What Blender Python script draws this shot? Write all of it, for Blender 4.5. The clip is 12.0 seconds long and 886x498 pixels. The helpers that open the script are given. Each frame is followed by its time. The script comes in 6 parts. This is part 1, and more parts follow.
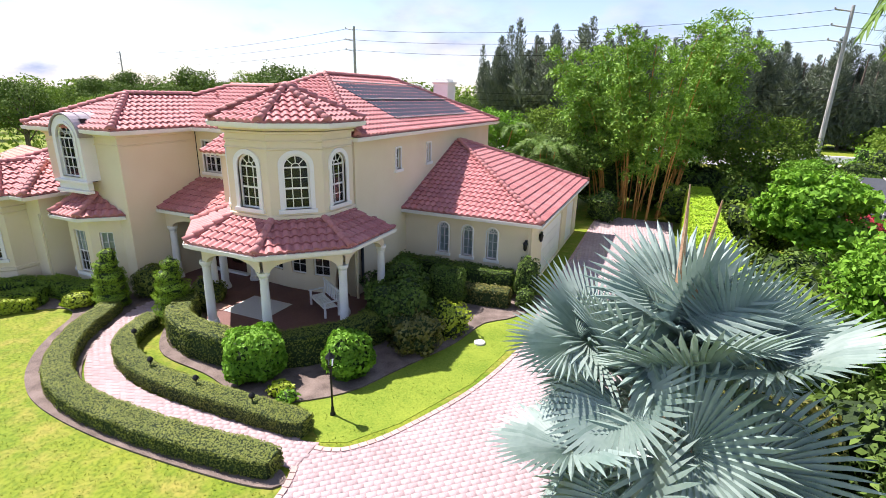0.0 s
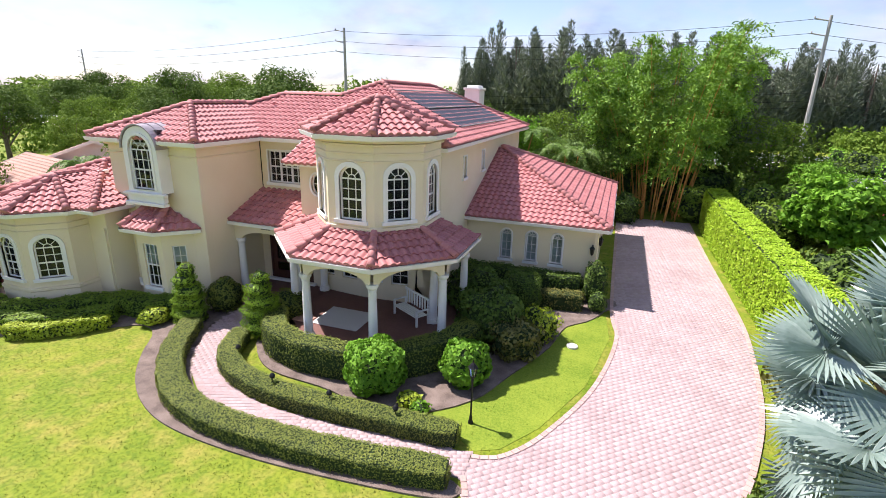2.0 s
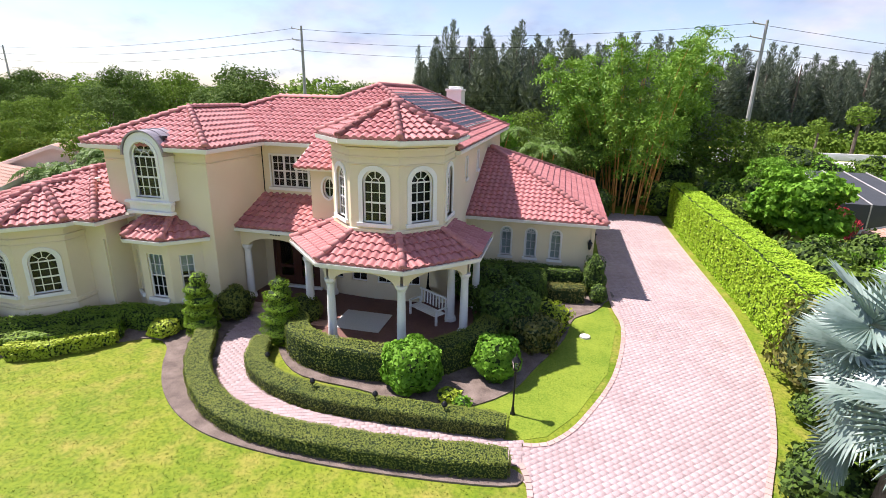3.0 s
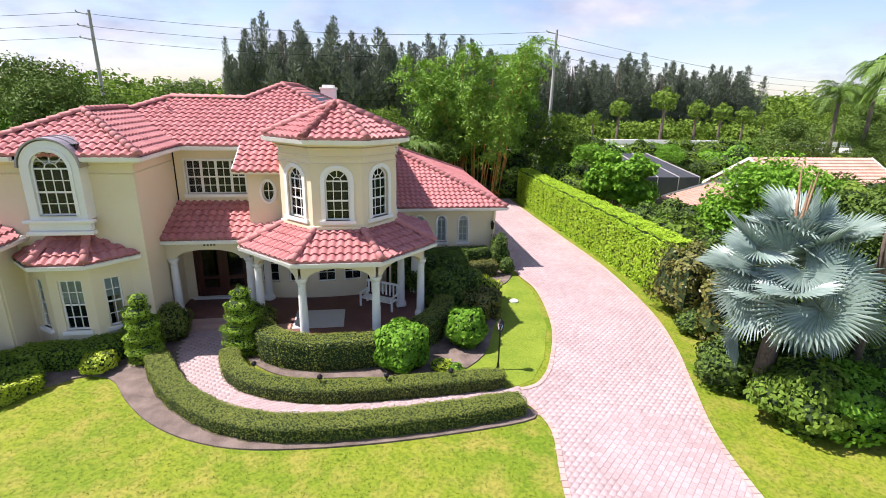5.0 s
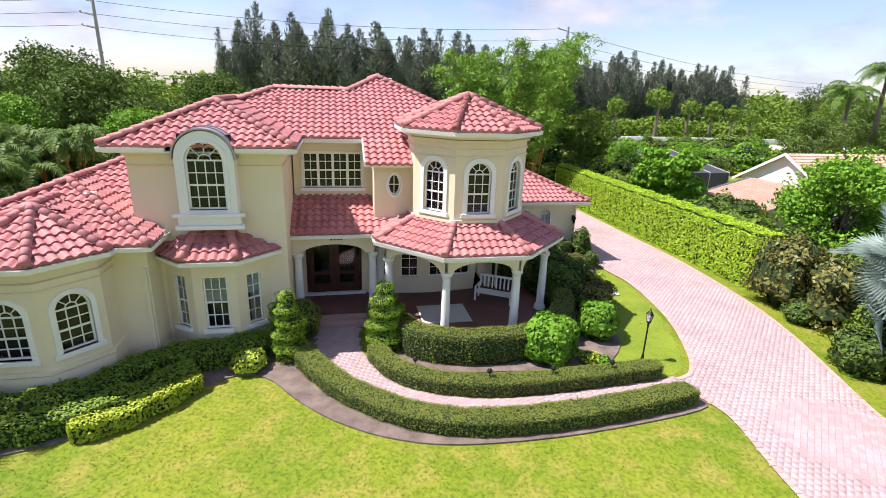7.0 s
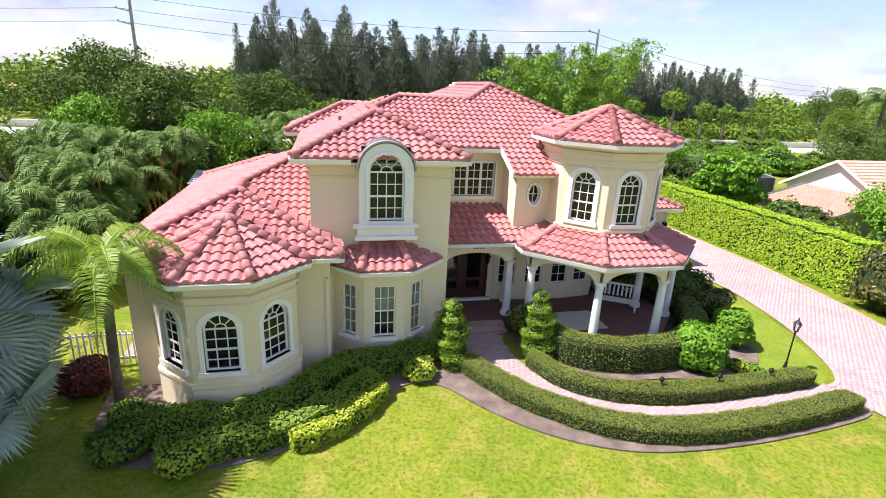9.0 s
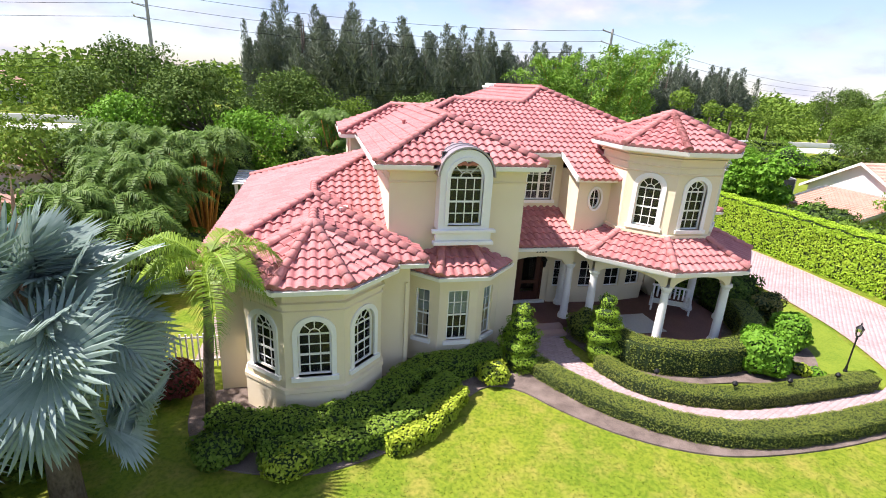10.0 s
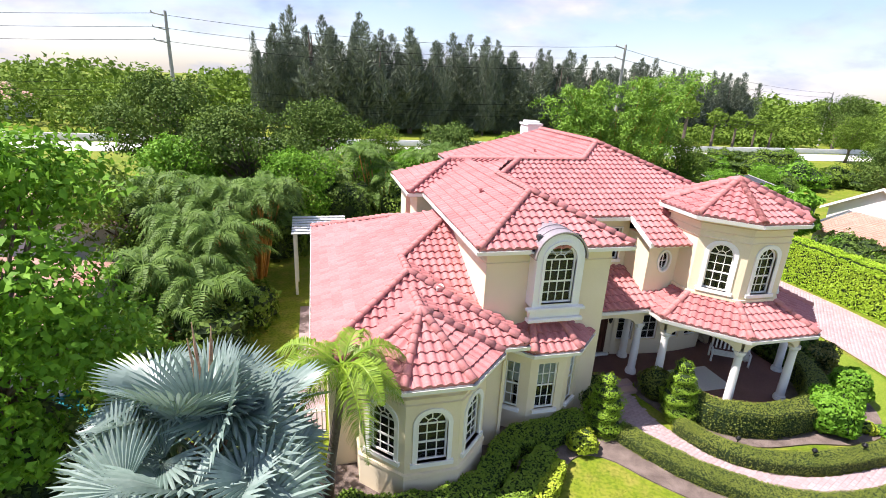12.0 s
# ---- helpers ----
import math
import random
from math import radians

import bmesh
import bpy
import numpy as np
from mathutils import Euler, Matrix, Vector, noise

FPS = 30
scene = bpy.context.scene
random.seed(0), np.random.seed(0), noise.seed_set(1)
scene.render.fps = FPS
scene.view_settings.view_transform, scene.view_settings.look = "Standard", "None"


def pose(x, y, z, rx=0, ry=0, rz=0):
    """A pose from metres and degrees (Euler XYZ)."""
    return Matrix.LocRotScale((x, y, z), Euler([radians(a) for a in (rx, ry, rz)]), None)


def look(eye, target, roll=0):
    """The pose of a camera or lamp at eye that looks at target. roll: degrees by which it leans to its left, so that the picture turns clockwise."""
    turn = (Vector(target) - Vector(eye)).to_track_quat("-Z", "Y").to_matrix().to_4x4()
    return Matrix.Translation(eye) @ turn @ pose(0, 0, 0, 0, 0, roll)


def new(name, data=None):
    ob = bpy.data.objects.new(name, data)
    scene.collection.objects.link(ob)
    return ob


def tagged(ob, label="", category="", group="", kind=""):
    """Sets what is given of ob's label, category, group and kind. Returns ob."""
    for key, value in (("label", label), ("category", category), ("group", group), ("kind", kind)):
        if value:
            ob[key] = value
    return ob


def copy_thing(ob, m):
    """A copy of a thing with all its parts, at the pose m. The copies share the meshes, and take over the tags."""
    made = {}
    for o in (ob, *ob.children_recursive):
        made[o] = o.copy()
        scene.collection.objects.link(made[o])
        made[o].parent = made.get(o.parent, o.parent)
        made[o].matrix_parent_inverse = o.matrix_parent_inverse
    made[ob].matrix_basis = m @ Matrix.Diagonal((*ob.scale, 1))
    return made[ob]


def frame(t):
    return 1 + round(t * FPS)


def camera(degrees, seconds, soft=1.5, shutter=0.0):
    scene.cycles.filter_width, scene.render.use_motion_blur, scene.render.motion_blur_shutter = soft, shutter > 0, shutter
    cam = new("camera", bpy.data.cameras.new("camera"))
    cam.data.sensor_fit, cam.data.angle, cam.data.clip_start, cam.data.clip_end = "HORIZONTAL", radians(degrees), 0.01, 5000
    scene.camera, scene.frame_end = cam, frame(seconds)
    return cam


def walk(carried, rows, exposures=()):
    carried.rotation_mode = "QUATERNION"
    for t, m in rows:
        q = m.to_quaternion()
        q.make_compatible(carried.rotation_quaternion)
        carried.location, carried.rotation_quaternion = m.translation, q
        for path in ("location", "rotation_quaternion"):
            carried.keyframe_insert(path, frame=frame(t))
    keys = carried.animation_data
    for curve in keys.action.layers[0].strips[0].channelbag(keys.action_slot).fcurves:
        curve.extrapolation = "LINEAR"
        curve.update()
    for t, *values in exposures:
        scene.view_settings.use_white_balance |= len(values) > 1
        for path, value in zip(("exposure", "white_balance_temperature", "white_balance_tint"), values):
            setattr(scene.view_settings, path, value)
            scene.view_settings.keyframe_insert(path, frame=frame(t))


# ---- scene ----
cam = camera(83.7, 12.0, soft=0.9)
ROWS = [  # seconds, x, y, z, yaw, pitch, roll
    (0.0, -0.24, -6.16, 8.27, 23.86, -17.28, -1.31),
    (0.5, -1.21, -6.59, 8.36, 23.51, -17.22, -1.39),
    (1.0, -2.26, -7.04, 8.43, 22.97, -17.13, -1.42),
    (1.5, -3.30, -7.55, 8.53, 21.35, -17.14, -1.40),
    (2.0, -4.42, -8.11, 8.59, 19.60, -17.25, -1.42),
    (2.5, -5.53, -8.64, 8.67, 16.55, -17.29, -1.36),
    (3.0, -6.69, -9.24, 8.75, 13.49, -17.36, -1.26),
    (3.5, -7.77, -9.98, 8.89, 8.63, -17.34, -1.12),
    (3.7, -8.19, -10.31, 8.94, 5.85, -17.33, -1.07),
    (5.3, -12.56, -11.22, 8.79, -10.10, -17.43, -1.42),
    (5.5, -13.13, -11.11, 8.72, -10.47, -17.48, -1.45),
    (6.0, -14.60, -10.80, 8.61, -10.55, -17.56, -1.56),
    (6.5, -16.05, -10.48, 8.57, -10.98, -17.63, -1.77),
    (7.0, -17.53, -10.14, 8.58, -11.89, -17.70, -2.03),
    (8.8, -22.62, -9.22, 8.83, -12.65, -17.91, -2.59),
    (9.0, -23.15, -9.10, 8.86, -12.89, -18.01, -2.74),
    (9.5, -24.43, -8.76, 8.91, -13.21, -18.23, -3.04),
    (10.0, -25.65, -8.55, 9.02, -13.29, -18.41, -3.19),
    (10.5, -26.77, -8.33, 9.35, -13.46, -18.56, -3.20),
    (11.0, -27.64, -8.08, 9.96, -13.54, -18.63, -3.11),
    (11.5, -28.33, -7.85, 10.73, -13.79, -18.69, -2.95),
    (12.0, -28.81, -7.54, 11.52, -14.03, -18.67, -2.79),
]
walk(cam, [(t, pose(x, y, z, 90 + pitch, roll, yaw)) for t, x, y, z, yaw, pitch, roll in ROWS],
     [(0.0, 1.08, 6350, 22), (1.2, 1.04, 6350, 22), (2.5, 0.93, 6350, 22), (7.0, 0.89, 6350, 22), (9.5, 1.02, 6350, 22), (12.0, 1.02, 6350, 22)])

# ---- world and sun ----
world = bpy.data.worlds.new("sky")
scene.world = world
world.use_nodes = True
wn, wl = world.node_tree.nodes, world.node_tree.links
wn.clear()
SUN_ELEVATION, SUN_AZIMUTH = 58.0, 172.0  # azimuth: degrees from +x towards +y
sky = wn.new("ShaderNodeTexSky")
sky.sky_type, sky.sun_disc = "NISHITA", False
sky.sun_elevation, sky.sun_rotation = radians(SUN_ELEVATION), radians(90 - SUN_AZIMUTH)
sky.air_density, sky.dust_density = 1.0, 0.6
geo = wn.new("ShaderNodeTexCoord")
split = wn.new("ShaderNodeSeparateXYZ")
wl.new(geo.outputs["Generated"], split.inputs[0])


def sky_math(op, a, b):
    n = wn.new("ShaderNodeMath")
    n.operation = op
    for k, v in enumerate((a, b)):
        if isinstance(v, (int, float)):
            n.inputs[k].default_value = v
        else:
            wl.new(v, n.inputs[k])
    return n.outputs[0]


# clouds on a flat layer overhead, which close up towards a hazy horizon
height = sky_math("MAXIMUM", split.outputs["Z"], 0.0)
deep = sky_math("ADD", height, 0.34)
flat = wn.new("ShaderNodeCombineXYZ")
wl.new(sky_math("DIVIDE", split.outputs["X"], deep), flat.inputs[0])
wl.new(sky_math("DIVIDE", split.outputs["Y"], deep), flat.inputs[1])
cloud = wn.new("ShaderNodeTexNoise")
cloud.inputs["Scale"].default_value, cloud.inputs["Detail"].default_value = 1.7, 9.0
cloud.inputs["Roughness"].default_value = 0.56
wl.new(flat.outputs[0], cloud.inputs["Vector"])
ramp = wn.new("ShaderNodeMapRange")
ramp.inputs["From Min"].default_value, ramp.inputs["From Max"].default_value = 0.46, 0.65
wl.new(cloud.outputs["Fac"], ramp.inputs["Value"])
haze = sky_math("POWER", sky_math("SUBTRACT", 1.0, height), 6.0)
cover = sky_math("MINIMUM", sky_math("ADD", sky_math("MULTIPLY", ramp.outputs[0], 0.85), sky_math("MULTIPLY", haze, 0.12)), 1.0)
shade = wn.new("ShaderNodeTexNoise")
shade.inputs["Scale"].default_value, shade.inputs["Detail"].default_value = 2.6, 7.0
wl.new(flat.outputs[0], shade.inputs["Vector"])
white = wn.new("ShaderNodeMixRGB")
white.inputs[1].default_value, white.inputs[2].default_value = (2.5, 3.1, 4.2, 1), (5.3, 5.32, 5.5, 1)
soft = wn.new("ShaderNodeMapRange")
soft.inputs["From Min"].default_value, soft.inputs["From Max"].default_value = 0.36, 0.64
wl.new(shade.outputs["Fac"], soft.inputs["Value"])
wl.new(soft.outputs[0], white.inputs[0])
mix = wn.new("ShaderNodeMixRGB")
back = wn.new("ShaderNodeBackground")
back.inputs["Strength"].default_value = 0.097
out = wn.new("ShaderNodeOutputWorld")
wl.new(cover, mix.inputs[0])
clear = wn.new("ShaderNodeMixRGB")
clear.blend_type = "MULTIPLY"
clear.inputs[0].default_value, clear.inputs[2].default_value = 1.0, (0.95, 0.97, 1.02, 1)
wl.new(sky.outputs["Color"], clear.inputs[1])
wl.new(clear.outputs[0], mix.inputs[1])
wl.new(white.outputs[0], mix.inputs[2])
wl.new(mix.outputs[0], back.inputs["Color"])
wl.new(back.outputs[0], out.inputs["Surface"])
sun = new("sun", bpy.data.lights.new("sun", "SUN"))
sun.data.energy, sun.data.angle, sun.data.color = 4.9, radians(0.53), (1.0, 0.95, 0.86)
ca, sa = math.cos(radians(SUN_AZIMUTH)), math.sin(radians(SUN_AZIMUTH))
ce, se = math.cos(radians(SUN_ELEVATION)), math.sin(radians(SUN_ELEVATION))
sun.matrix_world = look((ca * ce * 60, sa * ce * 60, se * 60), (0, 0, 0))


# ---- materials ----
def material(name, low, high, rough=0.7, scale=3.0, fine=40.0, bump=0.2, bump_scale=None, metal=0.0, random_=0.0, island=0.0, spec=0.4, translucent=0.0, stretch=(1, 1, 1)):
    """Two colours mixed by a coarse and a fine noise; random_ and island vary the brightness from object to object and piece to piece."""
    m = bpy.data.materials.new(name)
    m.use_nodes = True
    n, l = m.node_tree.nodes, m.node_tree.links
    b = n["Principled BSDF"]
    b.inputs["Roughness"].default_value, b.inputs["Metallic"].default_value = rough, metal
    b.inputs["Specular IOR Level"].default_value = spec
    tc = n.new("ShaderNodeNewGeometry")
    mp = n.new("ShaderNodeMapping")
    mp.inputs["Scale"].default_value = stretch
    l.new(tc.outputs["Position"], mp.inputs["Vector"])
    a, f = n.new("ShaderNodeTexNoise"), n.new("ShaderNodeTexNoise")
    a.inputs["Scale"].default_value, a.inputs["Detail"].default_value = scale, 5
    f.inputs["Scale"].default_value, f.inputs["Detail"].default_value = fine, 3
    l.new(mp.outputs[0], a.inputs["Vector"])
    l.new(mp.outputs[0], f.inputs["Vector"])
    add = n.new("ShaderNodeMath")
    add.operation = "ADD"
    l.new(a.outputs["Fac"], add.inputs[0])
    l.new(f.outputs["Fac"], add.inputs[1])
    span = n.new("ShaderNodeMapRange")
    span.inputs["From Min"].default_value, span.inputs["From Max"].default_value = 0.7, 1.3
    l.new(add.outputs[0], span.inputs["Value"])
    value = span.outputs[0]
    if random_ or island:
        src = n.new("ShaderNodeObjectInfo").outputs["Random"] if random_ else tc.outputs["Random Per Island"]
        k = random_ or island
        blend = n.new("ShaderNodeMixRGB")
        blend.inputs[0].default_value = k
        l.new(value, blend.inputs[1])
        l.new(src, blend.inputs[2])
        value = blend.outputs[0]
    c = n.new("ShaderNodeMixRGB")
    c.inputs[1].default_value, c.inputs[2].default_value = (*low, 1), (*high, 1)
    l.new(value, c.inputs[0])
    l.new(c.outputs[0], b.inputs["Base Color"])
    if bump:
        bp = n.new("ShaderNodeBump")
        bp.inputs["Strength"].default_value, bp.inputs["Distance"].default_value = bump, 0.02
        if bump_scale:
            e = n.new("ShaderNodeTexNoise")
            e.inputs["Scale"].default_value, e.inputs["Detail"].default_value = bump_scale, 4
            l.new(mp.outputs[0], e.inputs["Vector"])
            l.new(e.outputs["Fac"], bp.inputs["Height"])
        else:
            l.new(f.outputs["Fac"], bp.inputs["Height"])
        l.new(bp.outputs[0], b.inputs["Normal"])
    if translucent:
        t = n.new("ShaderNodeBsdfTranslucent")
        l.new(c.outputs[0], t.inputs["Color"])
        s = n.new("ShaderNodeMixShader")
        s.inputs[0].default_value = translucent
        l.new(b.outputs[0], s.inputs[1])
        l.new(t.outputs[0], s.inputs[2])
        l.new(s.outputs[0], n["Material Output"].inputs["Surface"])
    return m


STUCCO = material("cream_stucco", (0.72, 0.62, 0.42), (0.79, 0.70, 0.51), 0.85, 0.6, 60, 0.25, 90)
TRIM = material("white_trim", (0.76, 0.75, 0.70), (0.84, 0.83, 0.79), 0.6, 1.5, 30, 0.1)
TILE = material("terracotta_tile", (0.34, 0.115, 0.11), (0.51, 0.22, 0.21), 0.62, 0.7, 14, 0.25, 50, island=0.45)
TILE_SINGLE = material("terracotta_tile_single", (0.34, 0.115, 0.11), (0.51, 0.22, 0.21), 0.62, 0.7, 14, 0.25, 50, random_=0.45)
CAP = material("terracotta_ridge", (0.37, 0.13, 0.12), (0.53, 0.23, 0.215), 0.65, 1.2, 14, 0.25, 50, island=0.35)
DECK = material("roof_underlay", (0.16, 0.05, 0.04), (0.22, 0.08, 0.07), 0.9, 2, 30, 0.1)
SALMON = material("pale_salmon_tile", (0.40, 0.22, 0.16), (0.56, 0.36, 0.28), 0.7, 0.8, 14, 0.2, 40, island=0.35)
FRAME = material("window_white", (0.78, 0.78, 0.76), (0.84, 0.84, 0.82), 0.4, 2, 30, 0.05)
# near-black that stands in for the shade of unlit rooms
ROOM_SHADE = material("room_shade", (0.02, 0.02, 0.022), (0.035, 0.034, 0.034), 0.9, 2, 20, 0.0)
BLIND = material("pale_blind", (0.42, 0.52, 0.50), (0.55, 0.63, 0.60), 0.8, 1, 30, 0.1, stretch=(1, 1, 12))
DOORWOOD = material("mahogany_door", (0.055, 0.018, 0.012), (0.10, 0.035, 0.022), 0.35, 2, 25, 0.15, stretch=(6, 6, 0.7))
BLACK = material("black_metal", (0.012, 0.012, 0.013), (0.03, 0.03, 0.032), 0.45, 5, 60, 0.1, metal=0.6)
SOLAR = material("solar_mat", (0.012, 0.013, 0.016), (0.03, 0.032, 0.037), 0.45, 1.0, 50, 0.1, island=0.3)
COPPER = material("grey_lead_sheet", (0.30, 0.27, 0.28), (0.45, 0.40, 0.41), 0.45, 2, 20, 0.15, metal=0.4)
PAVER = material("pink_paver", (0.31, 0.225, 0.22), (0.48, 0.375, 0.37), 0.85, 0.45, 30, 0.3, 60, island=0.40)
PAVER_SINGLE = material("pink_paver_single", (0.31, 0.225, 0.22), (0.48, 0.375, 0.37), 0.85, 0.45, 30, 0.3, 60, random_=0.40)
BORDER = material("border_paver", (0.36, 0.24, 0.21), (0.52, 0.38, 0.34), 0.85, 0.6, 30, 0.3, 60, island=0.5)
SAND = material("joint_sand", (0.27, 0.20, 0.19), (0.37, 0.285, 0.275), 0.95, 2, 60, 0.3)
MULCH = material("brown_mulch", (0.07, 0.052, 0.042), (0.25, 0.195, 0.165), 0.95, 2, 45, 0.9, 40)
PORCHTILE = material("porch_terracotta", (0.12, 0.055, 0.045), (0.22, 0.11, 0.09), 0.7, 1, 20, 0.2, island=0.4)
HEDGE = material("clipped_hedge_leaf", (0.085, 0.13, 0.012), (0.25, 0.29, 0.045), 0.6, 1.2, 12, 0.0, island=0.5, translucent=0.2)
WALLHEDGE = material("loose_hedge_leaf", (0.10, 0.20, 0.014), (0.27, 0.40, 0.04), 0.6, 1.0, 12, 0.0, island=0.5, translucent=0.25)
# near-black green: the shade between leaves, painted onto cores inside the plants
HEDGE_SHADE = material("hedge_inner_shade", (0.012, 0.028, 0.006), (0.03, 0.055, 0.012), 0.9, 3, 20, 0.4, 20)
BRIGHT = material("bright_green_leaf", (0.08, 0.225, 0.012), (0.22, 0.43, 0.035), 0.65, 1.2, 10, 0.0, island=0.5, spec=0.25, translucent=0.25)
LIME = material("lime_hedge_leaf", (0.24, 0.42, 0.012), (0.47, 0.66, 0.045), 0.6, 0.8, 10, 0.0, island=0.5, translucent=0.3)
YELLOW = material("yellow_leaf", (0.25, 0.37, 0.012), (0.54, 0.62, 0.06), 0.6, 1.2, 10, 0.0, island=0.5, translucent=0.25)
DARKLEAF = material("dark_leaf", (0.036, 0.085, 0.012), (0.15, 0.23, 0.042), 0.75, 0.7, 8, 0.0, island=0.55, spec=0.2, translucent=0.15)
MIDLEAF = material("mid_leaf", (0.065, 0.14, 0.013), (0.21, 0.31, 0.042), 0.8, 0.4, 8, 0.0, island=0.55, spec=0.2, translucent=0.22)
TOPIARY = material("topiary_needles", (0.125, 0.265, 0.012), (0.33, 0.49, 0.03), 0.6, 1.5, 12, 0.0, island=0.5, translucent=0.15)
BAMBOOLEAF = material("bamboo_leaf", (0.07, 0.19, 0.012), (0.27, 0.46, 0.04), 0.6, 0.4, 8, 0.0, island=0.6, translucent=0.15)
# needle green, greyed and lightened to carry the haze of distance
PINELEAF = material("hazy_casuarina_needles", (0.068, 0.095, 0.063), (0.20, 0.235, 0.16), 0.8, 0.3, 8, 0.0, island=0.5, translucent=0.1)
OLIVE = material("bronze_olive_leaf", (0.07, 0.085, 0.015), (0.23, 0.22, 0.05), 0.5, 1.0, 9, 0.0, island=0.6, translucent=0.15)
FLOWER = material("red_flower", (0.30, 0.02, 0.03), (0.60, 0.06, 0.08), 0.6, 1.5, 10, 0.0, island=0.5, translucent=0.2)
REDLEAF = material("red_leaf", (0.07, 0.014, 0.012), (0.22, 0.045, 0.035), 0.6, 1.5, 10, 0.0, island=0.5, translucent=0.2)
BLUEPALM = material("silver_blue_palm", (0.15, 0.235, 0.195), (0.34, 0.43, 0.38), 0.38, 1.5, 8, 0.0, island=0.5, spec=0.6, translucent=0.2)
DRYPALM = material("dry_palm_spear", (0.30, 0.15, 0.08), (0.52, 0.36, 0.24), 0.7, 3, 30, 0.2)
PALMLEAF = material("palm_frond_leaf", (0.11, 0.23, 0.012), (0.31, 0.44, 0.035), 0.5, 1.0, 9, 0.0, island=0.5, translucent=0.25)
JUNGLEPALM = material("deep_green_frond", (0.045, 0.11, 0.013), (0.17, 0.28, 0.045), 0.6, 0.8, 9, 0.0, island=0.5, spec=0.3, translucent=0.2)
BARK = material("grey_brown_bark", (0.08, 0.06, 0.045), (0.20, 0.16, 0.125), 0.9, 3, 20, 0.6, 14, stretch=(1, 1, 0.5))
CULM = material("golden_bamboo_culm", (0.34, 0.14, 0.03), (0.58, 0.30, 0.07), 0.5, 2, 12, 0.1, stretch=(1, 1, 0.4))
CONCRETE = material("pale_concrete", (0.50, 0.49, 0.46), (0.64, 0.62, 0.58), 0.85, 0.4, 20, 0.2)
POLE = material("weathered_pole", (0.30, 0.29, 0.28), (0.42, 0.41, 0.40), 0.8, 1, 20, 0.2)
WHITEWALL = material("white_render_wall", (0.72, 0.71, 0.68), (0.80, 0.79, 0.77), 0.85, 0.7, 40, 0.2)
TEAL = material("pool_water", (0.02, 0.20, 0.20), (0.05, 0.30, 0.29), 0.1, 1, 10, 0.2)
SCREEN = material("dark_screen_mesh", (0.035, 0.04, 0.045), (0.06, 0.065, 0.07), 0.7, 1, 40, 0.1)
CORRUGATED = material("white_louvre_roof", (0.66, 0.67, 0.68), (0.78, 0.79, 0.80), 0.5, 1, 20, 0.1)


def lawn_material(name, blades):
    """Grass in three colours: fresh green, sunburnt yellow-green and dry straw, in patches of several sizes."""
    m = bpy.data.materials.new(name)
    m.use_nodes = True
    n, l = m.node_tree.nodes, m.node_tree.links
    b = n["Principled BSDF"]
    b.inputs["Roughness"].default_value, b.inputs["Specular IOR Level"].default_value = 0.8, 0.2
    g = n.new("ShaderNodeNewGeometry")

    def noise(scale, detail, lo, hi):
        t, r = n.new("ShaderNodeTexNoise"), n.new("ShaderNodeMapRange")
        t.inputs["Scale"].default_value, t.inputs["Detail"].default_value = scale, detail
        r.inputs["From Min"].default_value, r.inputs["From Max"].default_value = lo, hi
        l.new(g.outputs["Position"], t.inputs["Vector"])
        l.new(t.outputs["Fac"], r.inputs["Value"])
        return t, r.outputs[0]

    def mix(f, a, c):
        k = n.new("ShaderNodeMixRGB")
        for i, v in enumerate((f, a, c)):
            if isinstance(v, tuple):
                k.inputs[i].default_value = (*v, 1)
            elif isinstance(v, float):
                k.inputs[i].default_value = v
            else:
                l.new(v, k.inputs[i])
        return k.outputs[0]

    c = mix(noise(0.22, 4, 0.38, 0.62)[1], (0.130, 0.200, 0.010), (0.205, 0.245, 0.018))
    c = mix(noise(1.3, 6, 0.46, 0.70)[1], c, (0.27, 0.25, 0.045))
    fine, f = noise(9.0, 4, 0.42, 0.66)
    dark = n.new("ShaderNodeMixRGB")
    dark.blend_type = "MULTIPLY"
    dark.inputs[2].default_value = (0.62, 0.72, 0.55, 1)
    l.new(f, dark.inputs[0])
    l.new(c, dark.inputs[1])
    c = dark.outputs[0]
    if blades:
        vary = n.new("ShaderNodeMapRange")
        vary.inputs["To Max"].default_value = 0.34
        l.new(g.outputs["Random Per Island"], vary.inputs["Value"])
        c = mix(vary.outputs[0], c, (0.33, 0.35, 0.06))
        t, s = n.new("ShaderNodeBsdfTranslucent"), n.new("ShaderNodeMixShader")
        s.inputs[0].default_value = 0.25
        l.new(c, t.inputs["Color"])
        l.new(b.outputs[0], s.inputs[1])
        l.new(t.outputs[0], s.inputs[2])
        l.new(s.outputs[0], n["Material Output"].inputs["Surface"])
    else:
        bp = n.new("ShaderNodeBump")
        bp.inputs["Strength"].default_value, bp.inputs["Distance"].default_value = 0.6, 0.03
        l.new(fine.outputs["Fac"], bp.inputs["Height"])
        l.new(bp.outputs[0], b.inputs["Normal"])
    l.new(c, b.inputs["Base Color"])
    return m


GRASS, BLADES = lawn_material("lawn_soil", False), lawn_material("grass_blades", True)
LUSH = material("fresh_green_grass", (0.11, 0.185, 0.012), (0.23, 0.29, 0.03), 0.8, 0.8, 16, 0.5, 50, spec=0.2)


